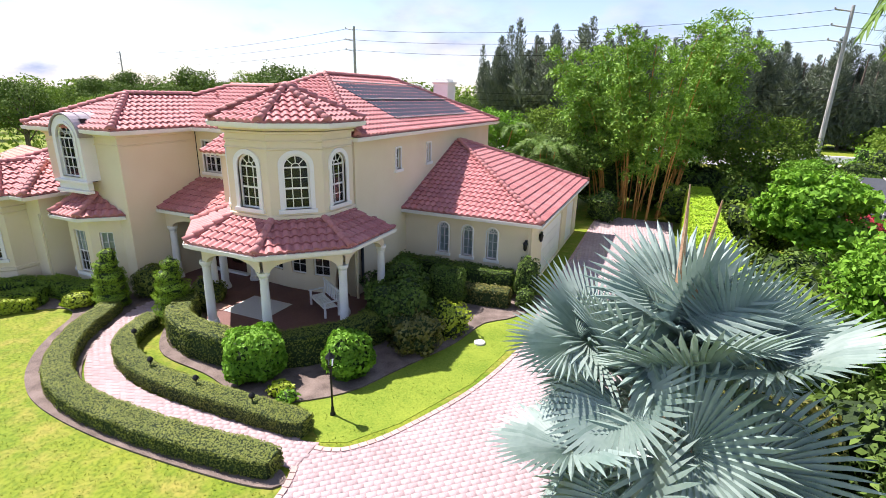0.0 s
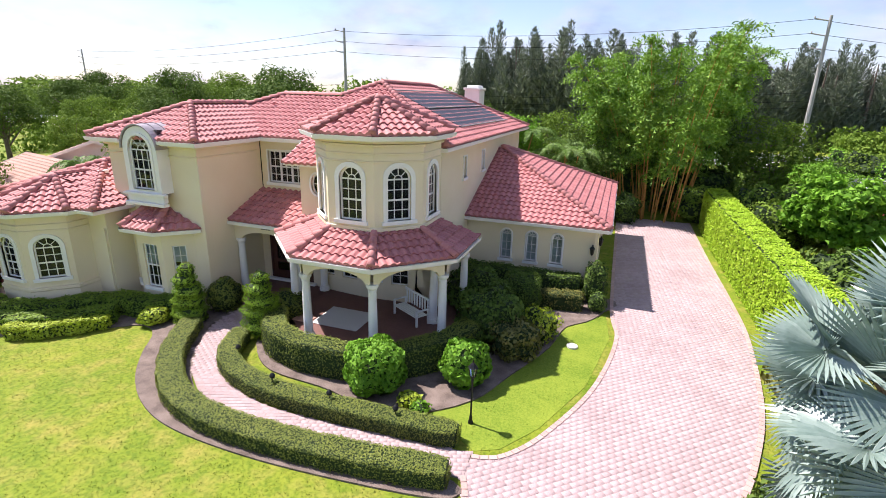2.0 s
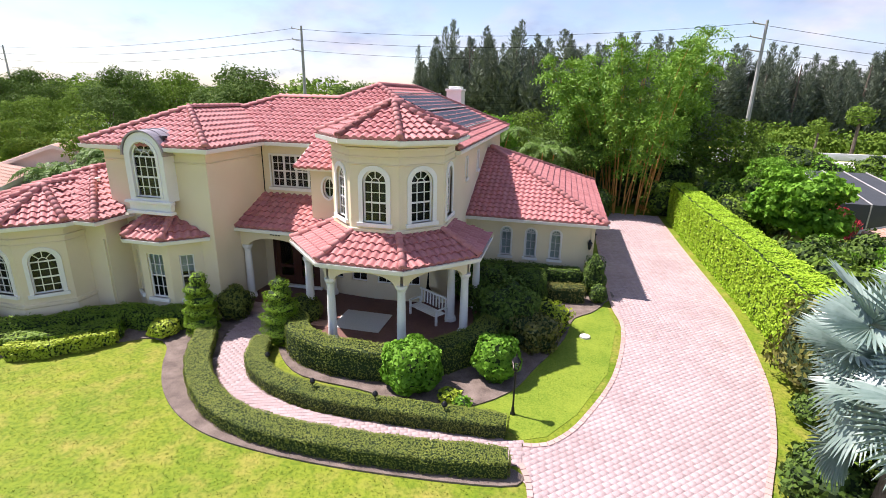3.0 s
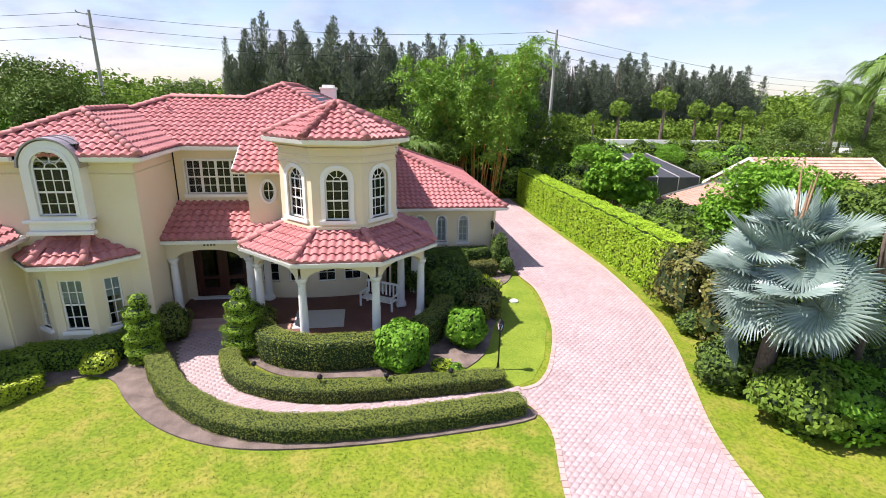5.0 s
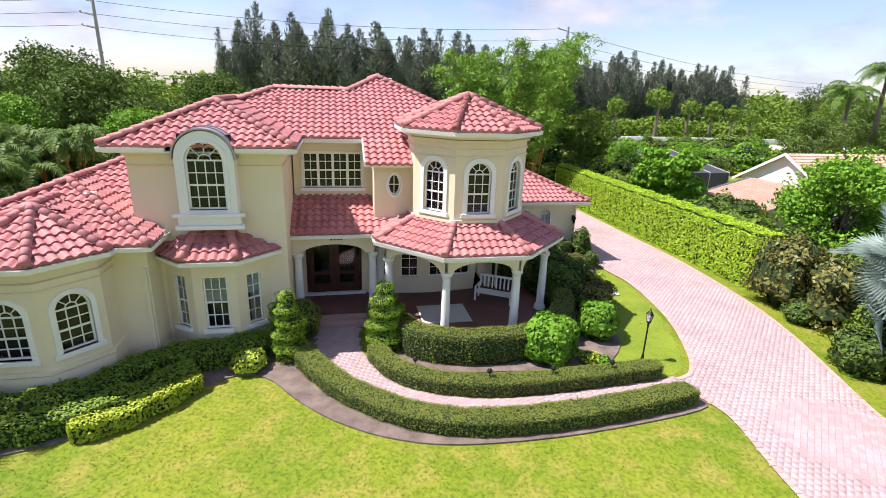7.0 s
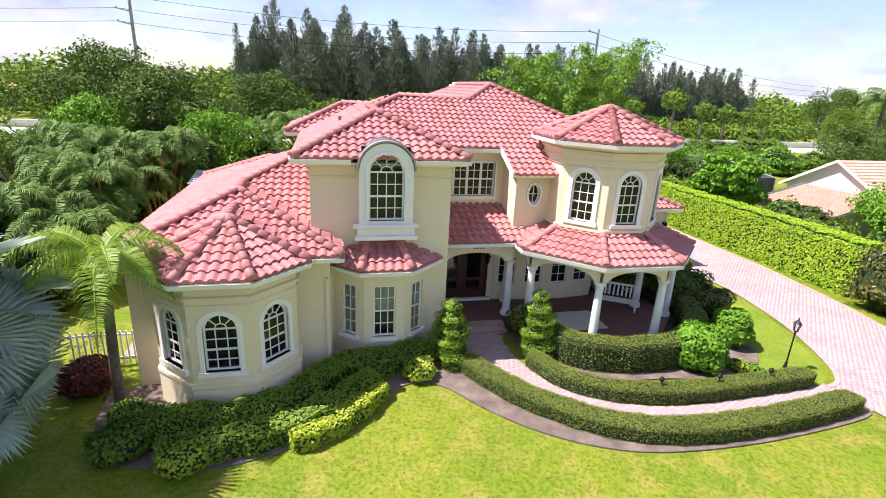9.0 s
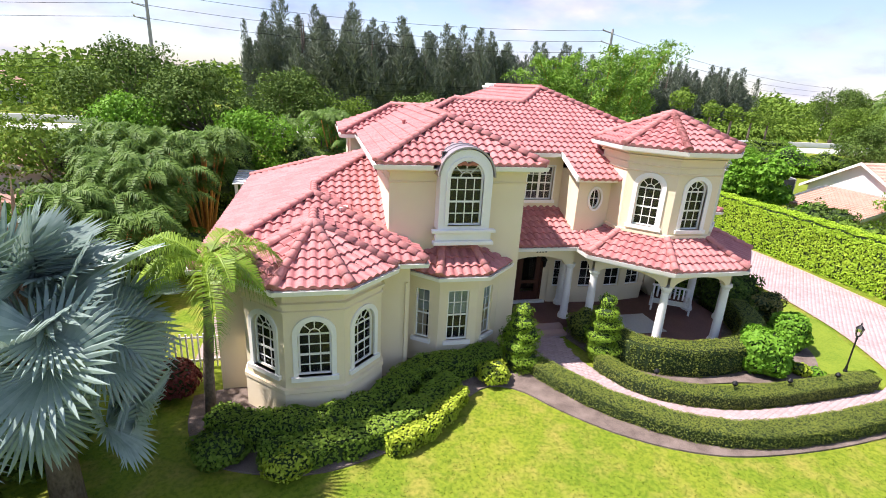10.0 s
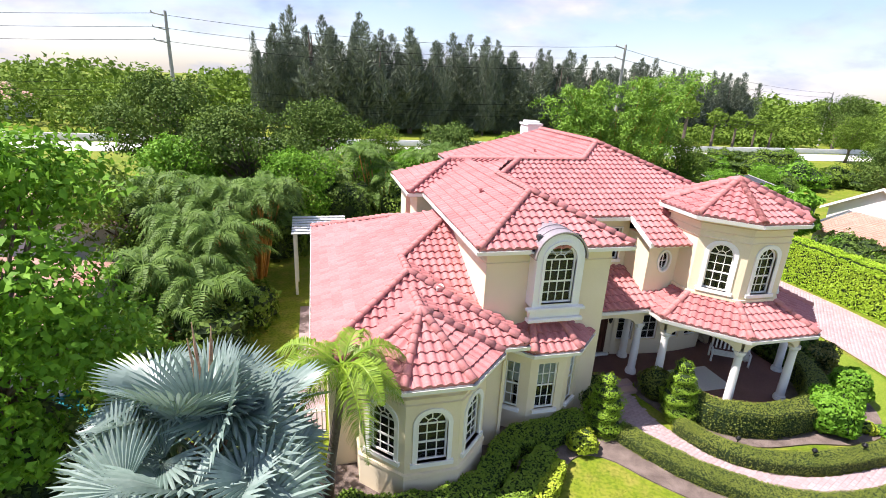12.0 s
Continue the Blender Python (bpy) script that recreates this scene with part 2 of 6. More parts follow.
def glass_material():
    m = bpy.data.materials.new("window_glass")
    m.use_nodes = True
    b = m.node_tree.nodes["Principled BSDF"]
    b.inputs["Base Color"].default_value = (0.85, 0.9, 0.9, 1)
    b.inputs["Roughness"].default_value = 0.02
    b.inputs["IOR"].default_value = 1.5
    b.inputs["Transmission Weight"].default_value = 1.0
    return m


GLASS = glass_material()


# ---- mesh helpers ----
class Geo:
    """Collects vertices and faces for one mesh."""

    def __init__(self):
        self.v, self.f = [], []

    def add(self, verts, faces):
        k = len(self.v)
        self.v += [tuple(p) for p in verts]
        self.f += [tuple(i + k for i in f) for f in faces]
        return self

    def box(self, c, s, m=None):
        m = m or Matrix()
        x, y, z = s[0] / 2, s[1] / 2, s[2] / 2
        e = min(s) * 0.12
        pts, fs = [], []
        for sz in (-1, 1):  # bevelled top and bottom rings
            for k, zz in ((e, z), (0, z - e)) if sz > 0 else ((0, z - e), (e, z)):
                pts += [(sx * (x - k), sy * (y - k), sz * zz) for sx, sy in ((-1, -1), (1, -1), (1, 1), (-1, 1))]
        pts = pts[4:8] + pts[0:4] + pts[12:16] + pts[8:12]
        for r in range(3):
            for i in range(4):
                fs.append((r * 4 + i, r * 4 + (i + 1) % 4, r * 4 + 4 + (i + 1) % 4, r * 4 + 4 + i))
        fs += [(3, 2, 1, 0), (12, 13, 14, 15)]
        return self.add([m @ (Vector(c) + Vector(p)) for p in pts], fs)

    def prism(self, poly, z0, z1):
        n = len(poly)
        return self.add([(x, y, z0) for x, y in poly] + [(x, y, z1) for x, y in poly],
                        [tuple(range(n - 1, -1, -1)), tuple(range(n, 2 * n))] + [(i, (i + 1) % n, n + (i + 1) % n, n + i) for i in range(n)])

    def tube(self, pts, radii, sides=8):
        pts = [Vector(p) for p in pts]
        verts, faces = [], []
        for i, p in enumerate(pts):
            d = (pts[min(i + 1, len(pts) - 1)] - pts[max(i - 1, 0)]).normalized()
            a = d.orthogonal().normalized() if abs(d.z) < 0.95 else Vector((1, 0, 0))
            a = (a - d * a.dot(d)).normalized()
            b = d.cross(a)
            r = radii[i] if isinstance(radii, (list, tuple)) else radii
            verts += [p + r * (math.cos(k * math.tau / sides) * a + math.sin(k * math.tau / sides) * b) for k in range(sides)]
        for i in range(len(pts) - 1):
            for k in range(sides):
                faces.append((i * sides + k, i * sides + (k + 1) % sides, (i + 1) * sides + (k + 1) % sides, (i + 1) * sides + k))
        faces += [tuple(range(sides - 1, -1, -1)), tuple(range((len(pts) - 1) * sides, len(pts) * sides))]
        return self.add(verts, faces)

    def lathe(self, profile, c=(0, 0, 0), sides=16):
        verts = [(c[0] + r * math.cos(k * math.tau / sides), c[1] + r * math.sin(k * math.tau / sides), c[2] + z) for r, z in profile for k in range(sides)]
        faces = [(i * sides + k, i * sides + (k + 1) % sides, (i + 1) * sides + (k + 1) % sides, (i + 1) * sides + k) for i in range(len(profile) - 1) for k in range(sides)]
        faces += [tuple(range(sides - 1, -1, -1)), tuple(range((len(profile) - 1) * sides, len(profile) * sides))]
        return self.add(verts, faces)

    def sweep(self, path, section, closed=False):
        """Moves a section (offset to the right, height) along a flat path of (x, y, z)."""
        n, s = len(path), len(section)
        verts, faces = [], []
        for i in range(n):
            p = Vector(path[i])
            a = Vector(path[i - 1]) if (i or closed) else None
            b = Vector(path[(i + 1) % n]) if (i < n - 1 or closed) else None
            d1 = (p - a).normalized() if a is not None else (b - p).normalized()
            d2 = (b - p).normalized() if b is not None else d1
            n1, n2 = Vector((d1.y, -d1.x, 0)), Vector((d2.y, -d2.x, 0))
            m = (n1 + n2)
            m = m.normalized() / max(0.35, m.normalized().dot(n1))
            verts += [p + m * o + Vector((0, 0, h)) for o, h in section]
        for i in range(n if closed else n - 1):
            j = (i + 1) % n
            faces += [(i * s + k, j * s + k, j * s + (k + 1) % s, i * s + (k + 1) % s) for k in range(s)]
        if not closed:
            faces += [tuple(range(s)), tuple(range((n - 1) * s + s - 1, (n - 1) * s - 1, -1))]
        return self.add(verts, faces)


def part(name, g, mat, parent=None, label="", smooth=False):
    me = bpy.data.meshes.new(name)
    if isinstance(g, Geo):
        me.from_pydata(g.v, [], g.f)
    elif isinstance(g, bmesh.types.BMesh):
        g.to_mesh(me)
        g.free()
    else:
        me.from_pydata(g[0], [], g[1])
    for m in mat if isinstance(mat, (list, tuple)) else [mat]:
        me.materials.append(m)
    if smooth:
        me.polygons.foreach_set("use_smooth", [True] * len(me.polygons))
    me.update()
    ob = new(name, me)
    if parent is not None:
        ob.parent = parent
    if label:
        tagged(ob, label)
    return ob


def empty(name, label, category, at=(0, 0, 0), group="", kind=""):
    ob = new(name)
    ob.location = at
    return tagged(ob, label, category, group, kind)


def fix_normals(g):
    bm = bmesh.new()
    me = bpy.data.meshes.new("tmp")
    me.from_pydata(g.v, [], g.f)
    bm.from_mesh(me)
    bpy.data.meshes.remove(me)
    bmesh.ops.recalc_face_normals(bm, faces=bm.faces)
    return bm


def outline(w, h, arch=False, oval=False, steps=14):
    """An opening's edge, counter-clockwise, from its bottom middle."""
    if oval:
        return [(w / 2 * math.cos(k * math.tau / 24), h / 2 + h / 2 * math.sin(k * math.tau / 24)) for k in range(24)]
    if not arch:
        return [(-w / 2, 0), (w / 2, 0), (w / 2, h), (-w / 2, h)]
    rise = min(w / 2, arch if arch > 1e-6 and arch is not True else w / 2)
    return [(-w / 2, 0), (w / 2, 0)] + [(w / 2 * math.cos(k * math.pi / steps), h - rise + rise * math.sin(k * math.pi / steps)) for k in range(steps + 1)]


def wall_basis(p0, p1):
    d = Vector((p1[0] - p0[0], p1[1] - p0[1], 0))
    length = d.length
    d.normalize()
    return d, Vector((d.y, -d.x, 0)), length


def ring(g, inner, outer, front, back, to):
    """A band between two outlines of as many points."""
    n = len(inner)
    v = [to(s, z, front) for s, z in inner] + [to(s, z, front) for s, z in outer] + [to(s, z, back) for s, z in inner] + [to(s, z, back) for s, z in outer]
    f = []
    for i in range(n):
        j = (i + 1) % n
        f += [(i, n + i, n + j, j), (i, j, 2 * n + j, 2 * n + i), (n + i, 3 * n + i, 3 * n + j, n + j)]
    g.add(v, f)


def wall(g, p0, p1, z0, z1, holes=(), thick=0.22):
    """A wall from p0 to p1 with its outside to the right; holes: (along, bottom, width, height, arch, oval)."""
    from mathutils.geometry import tessellate_polygon
    d, n, length = wall_basis(p0, p1)
    loops = [[(0, z0), (length, z0), (length, z1), (0, z1)]]
    for s, z, w, h, arch, oval in holes:
        loops.append([(s + a, z + b) for a, b in outline(w, h, arch, oval)])
    flat = [q for l in loops for q in l]
    tris = tessellate_polygon([[Vector((a, b, 0)) for a, b in l] for l in loops])
    o = Vector((p0[0], p0[1], 0))
    front = [o + d * a + Vector((0, 0, b)) for a, b in flat]
    rear = [q - n * thick for q in front]
    k = len(flat)
    faces = []
    for t in tris:
        a, b, c = (front[i] for i in t)
        t = t if (b - a).cross(c - a).dot(n) > 0 else (t[0], t[2], t[1])
        faces += [tuple(t), (t[2] + k, t[1] + k, t[0] + k)]
    at = 0
    for l in loops:
        m = len(l)
        ends = (1, 3) if at == 0 else ()  # walls butt at their ends
        faces += [(at + i, at + k + i, at + k + (i + 1) % m, at + (i + 1) % m) for i in range(m) if i not in ends]
        at += m
    g.add(front + rear, faces)


def window(parent, p0, p1, hole, cols=3, rows=(0.5,), trim=0.14, blind=0.0, name="window", label="", sill=True, trim_proud=0.05):
    """A window in a hole of a wall: frame, glazing bars, panes, surround and sill. rows: heights of the cross bars; blind: part of the height that a blind covers."""
    s, z, w, h, arch, oval = hole
    d, n, _ = wall_basis(p0, p1)
    o = Vector((p0[0], p0[1], 0)) + d * s + Vector((0, 0, z))

    def to(a, b, depth):
        return o + d * a + Vector((0, 0, b)) + n * depth

    out_ = outline(w, h, arch, oval)
    c = (0, h / 2)
    inner = [(a * (1 - 0.10 / w), c[1] + (b - c[1]) * (1 - 0.10 / h)) for a, b in out_]
    g = Geo()
    ring(g, inner, out_, -0.07, -0.13, to)
    win = part(name, g, FRAME, parent, label)
    bars = Geo()

    def bar(a0, b0, a1, b1, t=0.028, front=-0.085, rear=-0.115):
        e = Vector((a1 - a0, b1 - b0))
        e.normalize()
        q = (-e.y * t / 2, e.x * t / 2)
        pts = [(a0 + q[0], b0 + q[1]), (a1 + q[0], b1 + q[1]), (a1 - q[0], b1 - q[1]), (a0 - q[0], b0 - q[1])]
        v = [to(a, b, front) for a, b in pts] + [to(a, b, rear) for a, b in pts]
        bars.add(v, [(3, 2, 1, 0), (4, 5, 6, 7)] + [(i, (i + 1) % 4, 4 + (i + 1) % 4, 4 + i) for i in range(4)])

    spring = h - w / 2 if arch else h
    if oval:
        bar(0, 0.03, 0, h - 0.03)
        bar(-w / 2 + 0.03, h / 2, w / 2 - 0.03, h / 2)
    else:
        for i in range(1, cols):
            a = -w / 2 + w * i / cols
            bar(a, 0.03, a, spring, 0.10 if cols == 8 and i % 2 == 0 else 0.028)  # mullions between sashes
        for r in rows:
            bar(-w / 2 + 0.03, spring * r, w / 2 - 0.03, spring * r, 0.06 if abs(r - 0.5) < 0.02 else 0.028)
        if arch:
            bar(-w / 2 + 0.03, spring, w / 2 - 0.03, spring, 0.05)
            r0, r1 = w * 0.17, w / 2 - 0.03
            arc = [(r0 * math.cos(k * math.pi / 8), spring + r0 * math.sin(k * math.pi / 8)) for k in range(9)]
            for a, b in zip(arc, arc[1:]):
                bar(*a, *b)
            for k in (1, 2, 3):
                t = k * math.pi / 4
                bar(r0 * math.cos(t), spring + r0 * math.sin(t), r1 * math.cos(t), spring + r1 * math.sin(t))
    part("glazing_grid", bars, FRAME, win)
    g = Geo()
    g.add([to(a, b, -0.10) for a, b in inner], [tuple(range(len(inner)))])
    pane = part("pane", g, GLASS, win)
    pane.visible_shadow = False
    # added open box behind the glass, painted near-black as the room's shade
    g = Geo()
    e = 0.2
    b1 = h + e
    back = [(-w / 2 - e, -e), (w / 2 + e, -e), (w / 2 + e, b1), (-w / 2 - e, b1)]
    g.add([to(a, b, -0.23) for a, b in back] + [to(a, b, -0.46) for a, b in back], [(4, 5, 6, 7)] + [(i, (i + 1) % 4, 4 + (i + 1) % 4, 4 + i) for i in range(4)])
    part("interior_shade", g, ROOM_SHADE, win)
    if blind:
        g = Geo()
        b0 = h * (1 - blind)
        slats = max(4, int(h * blind / 0.07))
        for i in range(slats):
            zz = b0 + (h * blind) * i / slats
            top = zz + h * blind / slats
            half = w / 2
            if arch and top > spring:
                half = math.sqrt(max(0.001, (w / 2) ** 2 - (top - spring) ** 2))
            g.add([to(-half, zz, -0.15), to(half, zz, -0.15), to(half, top, -0.18), to(-half, top, -0.18)], [(0, 1, 2, 3)])
        part("blind", g, BLIND, win, "pale slatted blind")
    if trim:
        g = Geo()
        wide = [(a * (1 + 2 * trim / w), b if not (oval or b > 0.01) else c[1] + (b - c[1]) * (1 + 2 * trim / h)) for a, b in out_]
        ring(g, out_, wide, trim_proud, -0.06, to)
        part("surround", g, TRIM, win)
    if sill and not oval:
        g = Geo()
        hw = w / 2 + max(trim, 0.04) + 0.06
        v = [(-hw, -0.13, 0), (hw, -0.13, 0), (hw, 0, 0), (-hw, 0, 0)]
        depth = trim_proud + 0.05
        g.add([to(a, b, depth) for a, b, _ in v] + [to(a, b, -0.06) for a, b, _ in v], [(0, 1, 2, 3), (7, 6, 5, 4)] + [(i, 4 + i, 4 + (i + 1) % 4, (i + 1) % 4) for i in range(4)])
        part("sill", g, TRIM, win)
    return win


# ---- roof tiles ----
TW, TL = 0.28, 0.365


def tile_shape():
    prof = []
    for k in range(8):
        u = k / 7
        hgt = 0.066 * math.sqrt(max(0.0, 1 - ((u - 0.34) / 0.34) ** 2)) if u < 0.68 else -0.012 * math.sin((u - 0.68) / 0.32 * math.pi)
        prof.append((u * TW, hgt))
    rows = [(-0.02, -0.03), (-0.02, 0.066), (-0.02, 0.066), (TL * 0.5, 0.038), (TL + 0.02, 0.010)]
    v = [(u, y, (hh * 0.9 if r else hh * 0.5) + z) for r, (y, z) in enumerate(rows) for u, hh in prof]
    f = [(r * 8 + i, r * 8 + i + 1, r * 8 + 9 + i, r * 8 + 8 + i) for r in (0, 2, 3) for i in range(7)]
    return v, f


TILE_V, TILE_F = tile_shape()


def make_tile_mesh():
    me = bpy.data.meshes.new("roof_tile")
    me.from_pydata(TILE_V, [], TILE_F)
    me.polygons.foreach_set("use_smooth", [True] * len(me.polygons))
    me.materials.append(TILE_SINGLE)
    return me


TILE_MESH = make_tile_mesh()
SINGLE_TILES = []


def tile_plane(store, poly, down, pitch, ref, single=False, jitter=0.006):
    """Lays tiles on a roof plane. poly: convex, in plan; down: unit way downhill; ref: a point (x, y, z) on the eave."""
    dn = Vector((down[0], down[1]))
    dn.normalize()
    u2 = Vector((-dn.y, dn.x))  # to the right when looking uphill is -u; tiles run along u
    run = math.sqrt(1 + pitch * pitch)
    ua = Vector((u2.x, u2.y, 0))
    va = Vector((-dn.x, -dn.y, pitch)) / run
    na = ua.cross(va)
    o = Vector(ref)
    pts = [Vector(p) for p in poly]
    area = sum(a.x * b.y - b.x * a.y for a, b in zip(pts, pts[1:] + pts[:1]))
    if area < 0:
        pts.reverse()
    co = [((p - Vector((o.x, o.y))).dot(u2), -(p - Vector((o.x, o.y))).dot(dn) * run) for p in pts]

    def inside(a, b, m):
        for i in range(len(co)):
            x0, y0 = co[i]
            x1, y1 = co[(i + 1) % len(co)]
            if (x1 - x0) * (b - y0) - (y1 - y0) * (a - x0) < m * math.hypot(x1 - x0, y1 - y0):
                return False
        return True

    # the frame (ua, va) may be mirrored against plan: make the test polygon counter-clockwise in it
    if sum(a[0] * b[1] - b[0] * a[1] for a, b in zip(co, co[1:] + co[:1])) < 0:
        co.reverse()
        pts.reverse()
    lo_u, hi_u = min(c[0] for c in co), max(c[0] for c in co)
    hi_v = max(c[1] for c in co)
    lo_v = min(c[1] for c in co)
    bm = bmesh.new()
    rng = random.Random(int(abs(o.x * 91 + o.y * 37)) + len(poly))
    for j in range(math.floor((lo_v + 0.02) / TL), int(hi_v / TL) + 1):
        for i in range(math.floor(lo_u / TW), int(hi_u / TW) + 1):
            a, b = i * TW, j * TL
            corner = [inside(a + p, b + q, -0.012) for p, q in ((0, 0.03), (TW, 0.03), (0, TL), (TW, TL))]
            if not any(corner) and not inside(a + TW / 2, b + TL / 2, 0):
                continue
            lift = rng.uniform(-jitter, jitter) + (j % 2) * 0.0
            if all(corner):
                if single and len(SINGLE_TILES) < 300:
                    m = Matrix((ua, va, na)).transposed().to_4x4()
                    m.translation = o + ua * a + va * b + na * lift
                    SINGLE_TILES.append((store["ob"], m))
                    continue
                k = len(store["v"])
                store["v"] += [tuple(o + ua * (a + p) + va * (b + q) + na * (r + lift)) for p, q, r in TILE_V]
                store["f"] += [tuple(x + k for x in f) for f in TILE_F]
            else:
                vs = [bm.verts.new(o + ua * (a + p) + va * (b + q) + na * (r + lift)) for p, q, r in TILE_V]
                for f in TILE_F:
                    bm.faces.new([vs[x] for x in f])
    n = len(co)
    for i in range(n):
        a, b = co[i], co[(i + 1) % n]
        if abs(a[1] - b[1]) < 1e-4 and a[1] < lo_v + 1e-4:
            continue  # no cut along the eave
        e = Vector((b[0] - a[0], b[1] - a[1])).normalized()
        outw = ua * e.y - va * e.x
        p = o + ua * a[0] + va * a[1]
        bmesh.ops.bisect_plane(bm, geom=bm.verts[:] + bm.edges[:] + bm.faces[:], plane_co=p, plane_no=outw, clear_outer=True)
    bm.verts.index_update()
    k = len(store["v"])
    store["v"] += [tuple(v.co) for v in bm.verts]
    store["f"] += [tuple(v.index + k for v in f.verts) for f in bm.faces]
    bm.free()


def cap_line(owner, a, b, r=0.125, step=0.36):
    """Half-round ridge tiles from a (low) to b (high)."""
    a, b = Vector(a), Vector(b)
    d = b - a
    n = max(1, round(d.length / step))
    d.normalize()
    side = d.cross(Vector((0, 0, 1))).normalized()
    up = side.cross(d)
    for i in range(n):
        p, q = a + (b - a) * (i / n) - d * 0.03, a + (b - a) * ((i + 1) / n) + d * 0.04
        v, f = [], []
        for pt, rr, lift in ((p, r * 0.75, 0.02), (p, r * 1.12, 0.04), (q, r * 0.92, 0.015)):
            v += [pt + side * rr * math.cos(t * math.pi / 6) + up * (rr * 0.95 * math.sin(t * math.pi / 6) + lift) for t in range(7)]
        f += [(k * 7 + t, k * 7 + t + 1, k * 7 + 8 + t, k * 7 + 7 + t) for k in range(2) for t in range(6)]
        f.append(tuple(range(6, -1, -1)))
        part("ridge_tile", Geo().add(v, f), CAP, owner, smooth=True)


def roof(name, parent, label, planes, caps, eaves, single=False, tile_mat=None, cap_mat=None, soffit=None, gutter=True):
    """planes: (poly in plan, down, pitch, ref); caps: pairs of 3D points; eaves: lists of 3D points with the outside to the right."""
    deck = Geo()
    for poly, down, pitch, ref in planes:
        dn = Vector((down[0], down[1])).normalized()
        pts = [(x, y, ref[2] - 0.03 - pitch * ((x - ref[0]) * dn.x + (y - ref[1]) * dn.y)) for x, y in poly]
        area = sum(a[0] * b[1] - b[0] * a[1] for a, b in zip(pts, pts[1:] + pts[:1]))
        if area < 0:
            pts.reverse()
        deck.add(pts, [tuple(range(len(pts)))])
    ob = part(name, deck, DECK, parent, label)
    store = {"v": [], "f": [], "ob": ob}
    for k, (poly, down, pitch, ref) in enumerate(planes):
        tile_plane(store, poly, down, pitch, ref, single)
    if store["v"]:
        tagged(part("roof_tiles", (store["v"], store["f"]), tile_mat or TILE, ob, smooth=True), kind="stuff")
    if caps:
        for a, b in caps:
            cap_line(ob, a, b)
    if gutter:
        g = Geo()
        for e in eaves:
            g.sweep(e, [(-0.03, -0.16), (0.07, -0.16), (0.10, -0.03), (0.085, -0.03), (0.06, -0.13), (-0.03, -0.13)])
            g.sweep(e, [(-0.07, -0.20), (-0.035, -0.20), (-0.035, 0.02), (-0.07, 0.02)])
        part("gutter", g, TRIM, ob, "white gutter")
    if soffit:
        g = Geo()
        for poly, z in soffit:
            g.prism(poly, z - 0.05, z)
        part("soffit", g, TRIM, ob)
    return ob


def octagon(c, ap, k0=0, k1=8):
    """Corners of a regular octagon about c; corner k lies between the faces k - 1 and k, face 0 looks to -y, face 1 to (+x, -y)."""
    r = ap / math.cos(math.pi / 8)
    return [(c[0] + r * math.cos(radians(-112.5 + 45 * k)), c[1] + r * math.sin(radians(-112.5 + 45 * k))) for k in range(k0, k1 + 1)]


def face_way(k):
    a = radians(-90 + 45 * k)
    return (math.cos(a), math.sin(a))


# ---- the house ----
house = empty("house", "two-storey cream stucco villa with pink barrel-tile roofs", "house")
TC, TURRET = (-12.69, 8.3), (-25.92, 5.2)
EAVE = 6.75  # main eave; ground floor of the house stands at 0.35


def house_wall(parts, label="cream stucco wall", name="wall", mat=None):
    for p0, p1, z0, z1, holes in parts:
        g = Geo()
        wall(g, p0, p1, z0, z1, holes)
        part(name, g, mat or STUCCO, house, label)


def mouldings(name, path, bands, closed=False):
    for off, z0, z1 in bands:
        g = Geo().sweep([(x, y, 0) for x, y in path], [(0.0, z0), (off, z0 + 0.02), (off, z1 - 0.02), (0.0, z1)], closed)
        part(name, g, STUCCO, house)


# tower
to = octagon(TC, 2.1)
SIDE = 2 * 2.1 * math.tan(math.pi / 8)
arch_hole = (SIDE / 2, 4.50, 0.84, 1.80, True, False)
segs = []
for k in range(8):
    segs.append((to[k], to[k + 1], 3.3, 7.2, [arch_hole] if k in (0, 1, 2, 7) else []))
house_wall(segs, "cream stucco tower wall with arched windows")
for k in (7, 0, 1, 2):
    window(house, to[k], to[k + 1], arch_hole, 3, (0.25, 0.5, 0.75), 0.15, label="white arched window with a fanlight")
mouldings("cornice", to[:8], [(0.05, 6.45, 6.52), (0.05, 6.68, 6.76), (0.10, 6.95, 7.05), (0.16, 7.05, 7.2)], True)
mouldings("string_course", to[:8], [(0.07, 4.16, 4.30)], True)


def octagon_roof(name, label, c, ap, z, pitch, top, faces, single, apex=None, top_ap=None):
    """top_ap: the roof ends against a wall at that apothem; else it meets in a point."""
    planes, caps, co = [], [], octagon(c, ap)
    inner = octagon(c, top_ap) if top_ap else None
    for k in faces:
        a, b = co[k], co[k + 1]
        poly = [a, b, inner[k + 1], inner[k]] if top_ap else [a, b, c]
        mid = ((a[0] + b[0]) / 2, (a[1] + b[1]) / 2, z)
        planes.append((poly, face_way(k), pitch, mid))
    for k in sorted({k for f in faces for k in (f, f + 1)}):
        k8 = k % 8
        hi = (*inner[k8], z + pitch * (ap - top_ap)) if top_ap else (*c, z + pitch * ap)
        caps.append(((*co[k8], z + 0.05), (hi[0], hi[1], hi[2] + 0.05)))
    runs = [[(*co[k], z) for k in range(min(faces), max(faces) + 2)]] if max(faces) - min(faces) + 1 == len(faces) else [[(*co[k], z), (*co[k + 1], z)] for k in faces]
    return roof(name, house, label, planes, caps, runs, single, soffit=[(co[:8], z - 0.12)])


octagon_roof("roof", "octagonal pink tile tower roof", TC, 2.52, 7.35, 0.43, None, range(8), False)

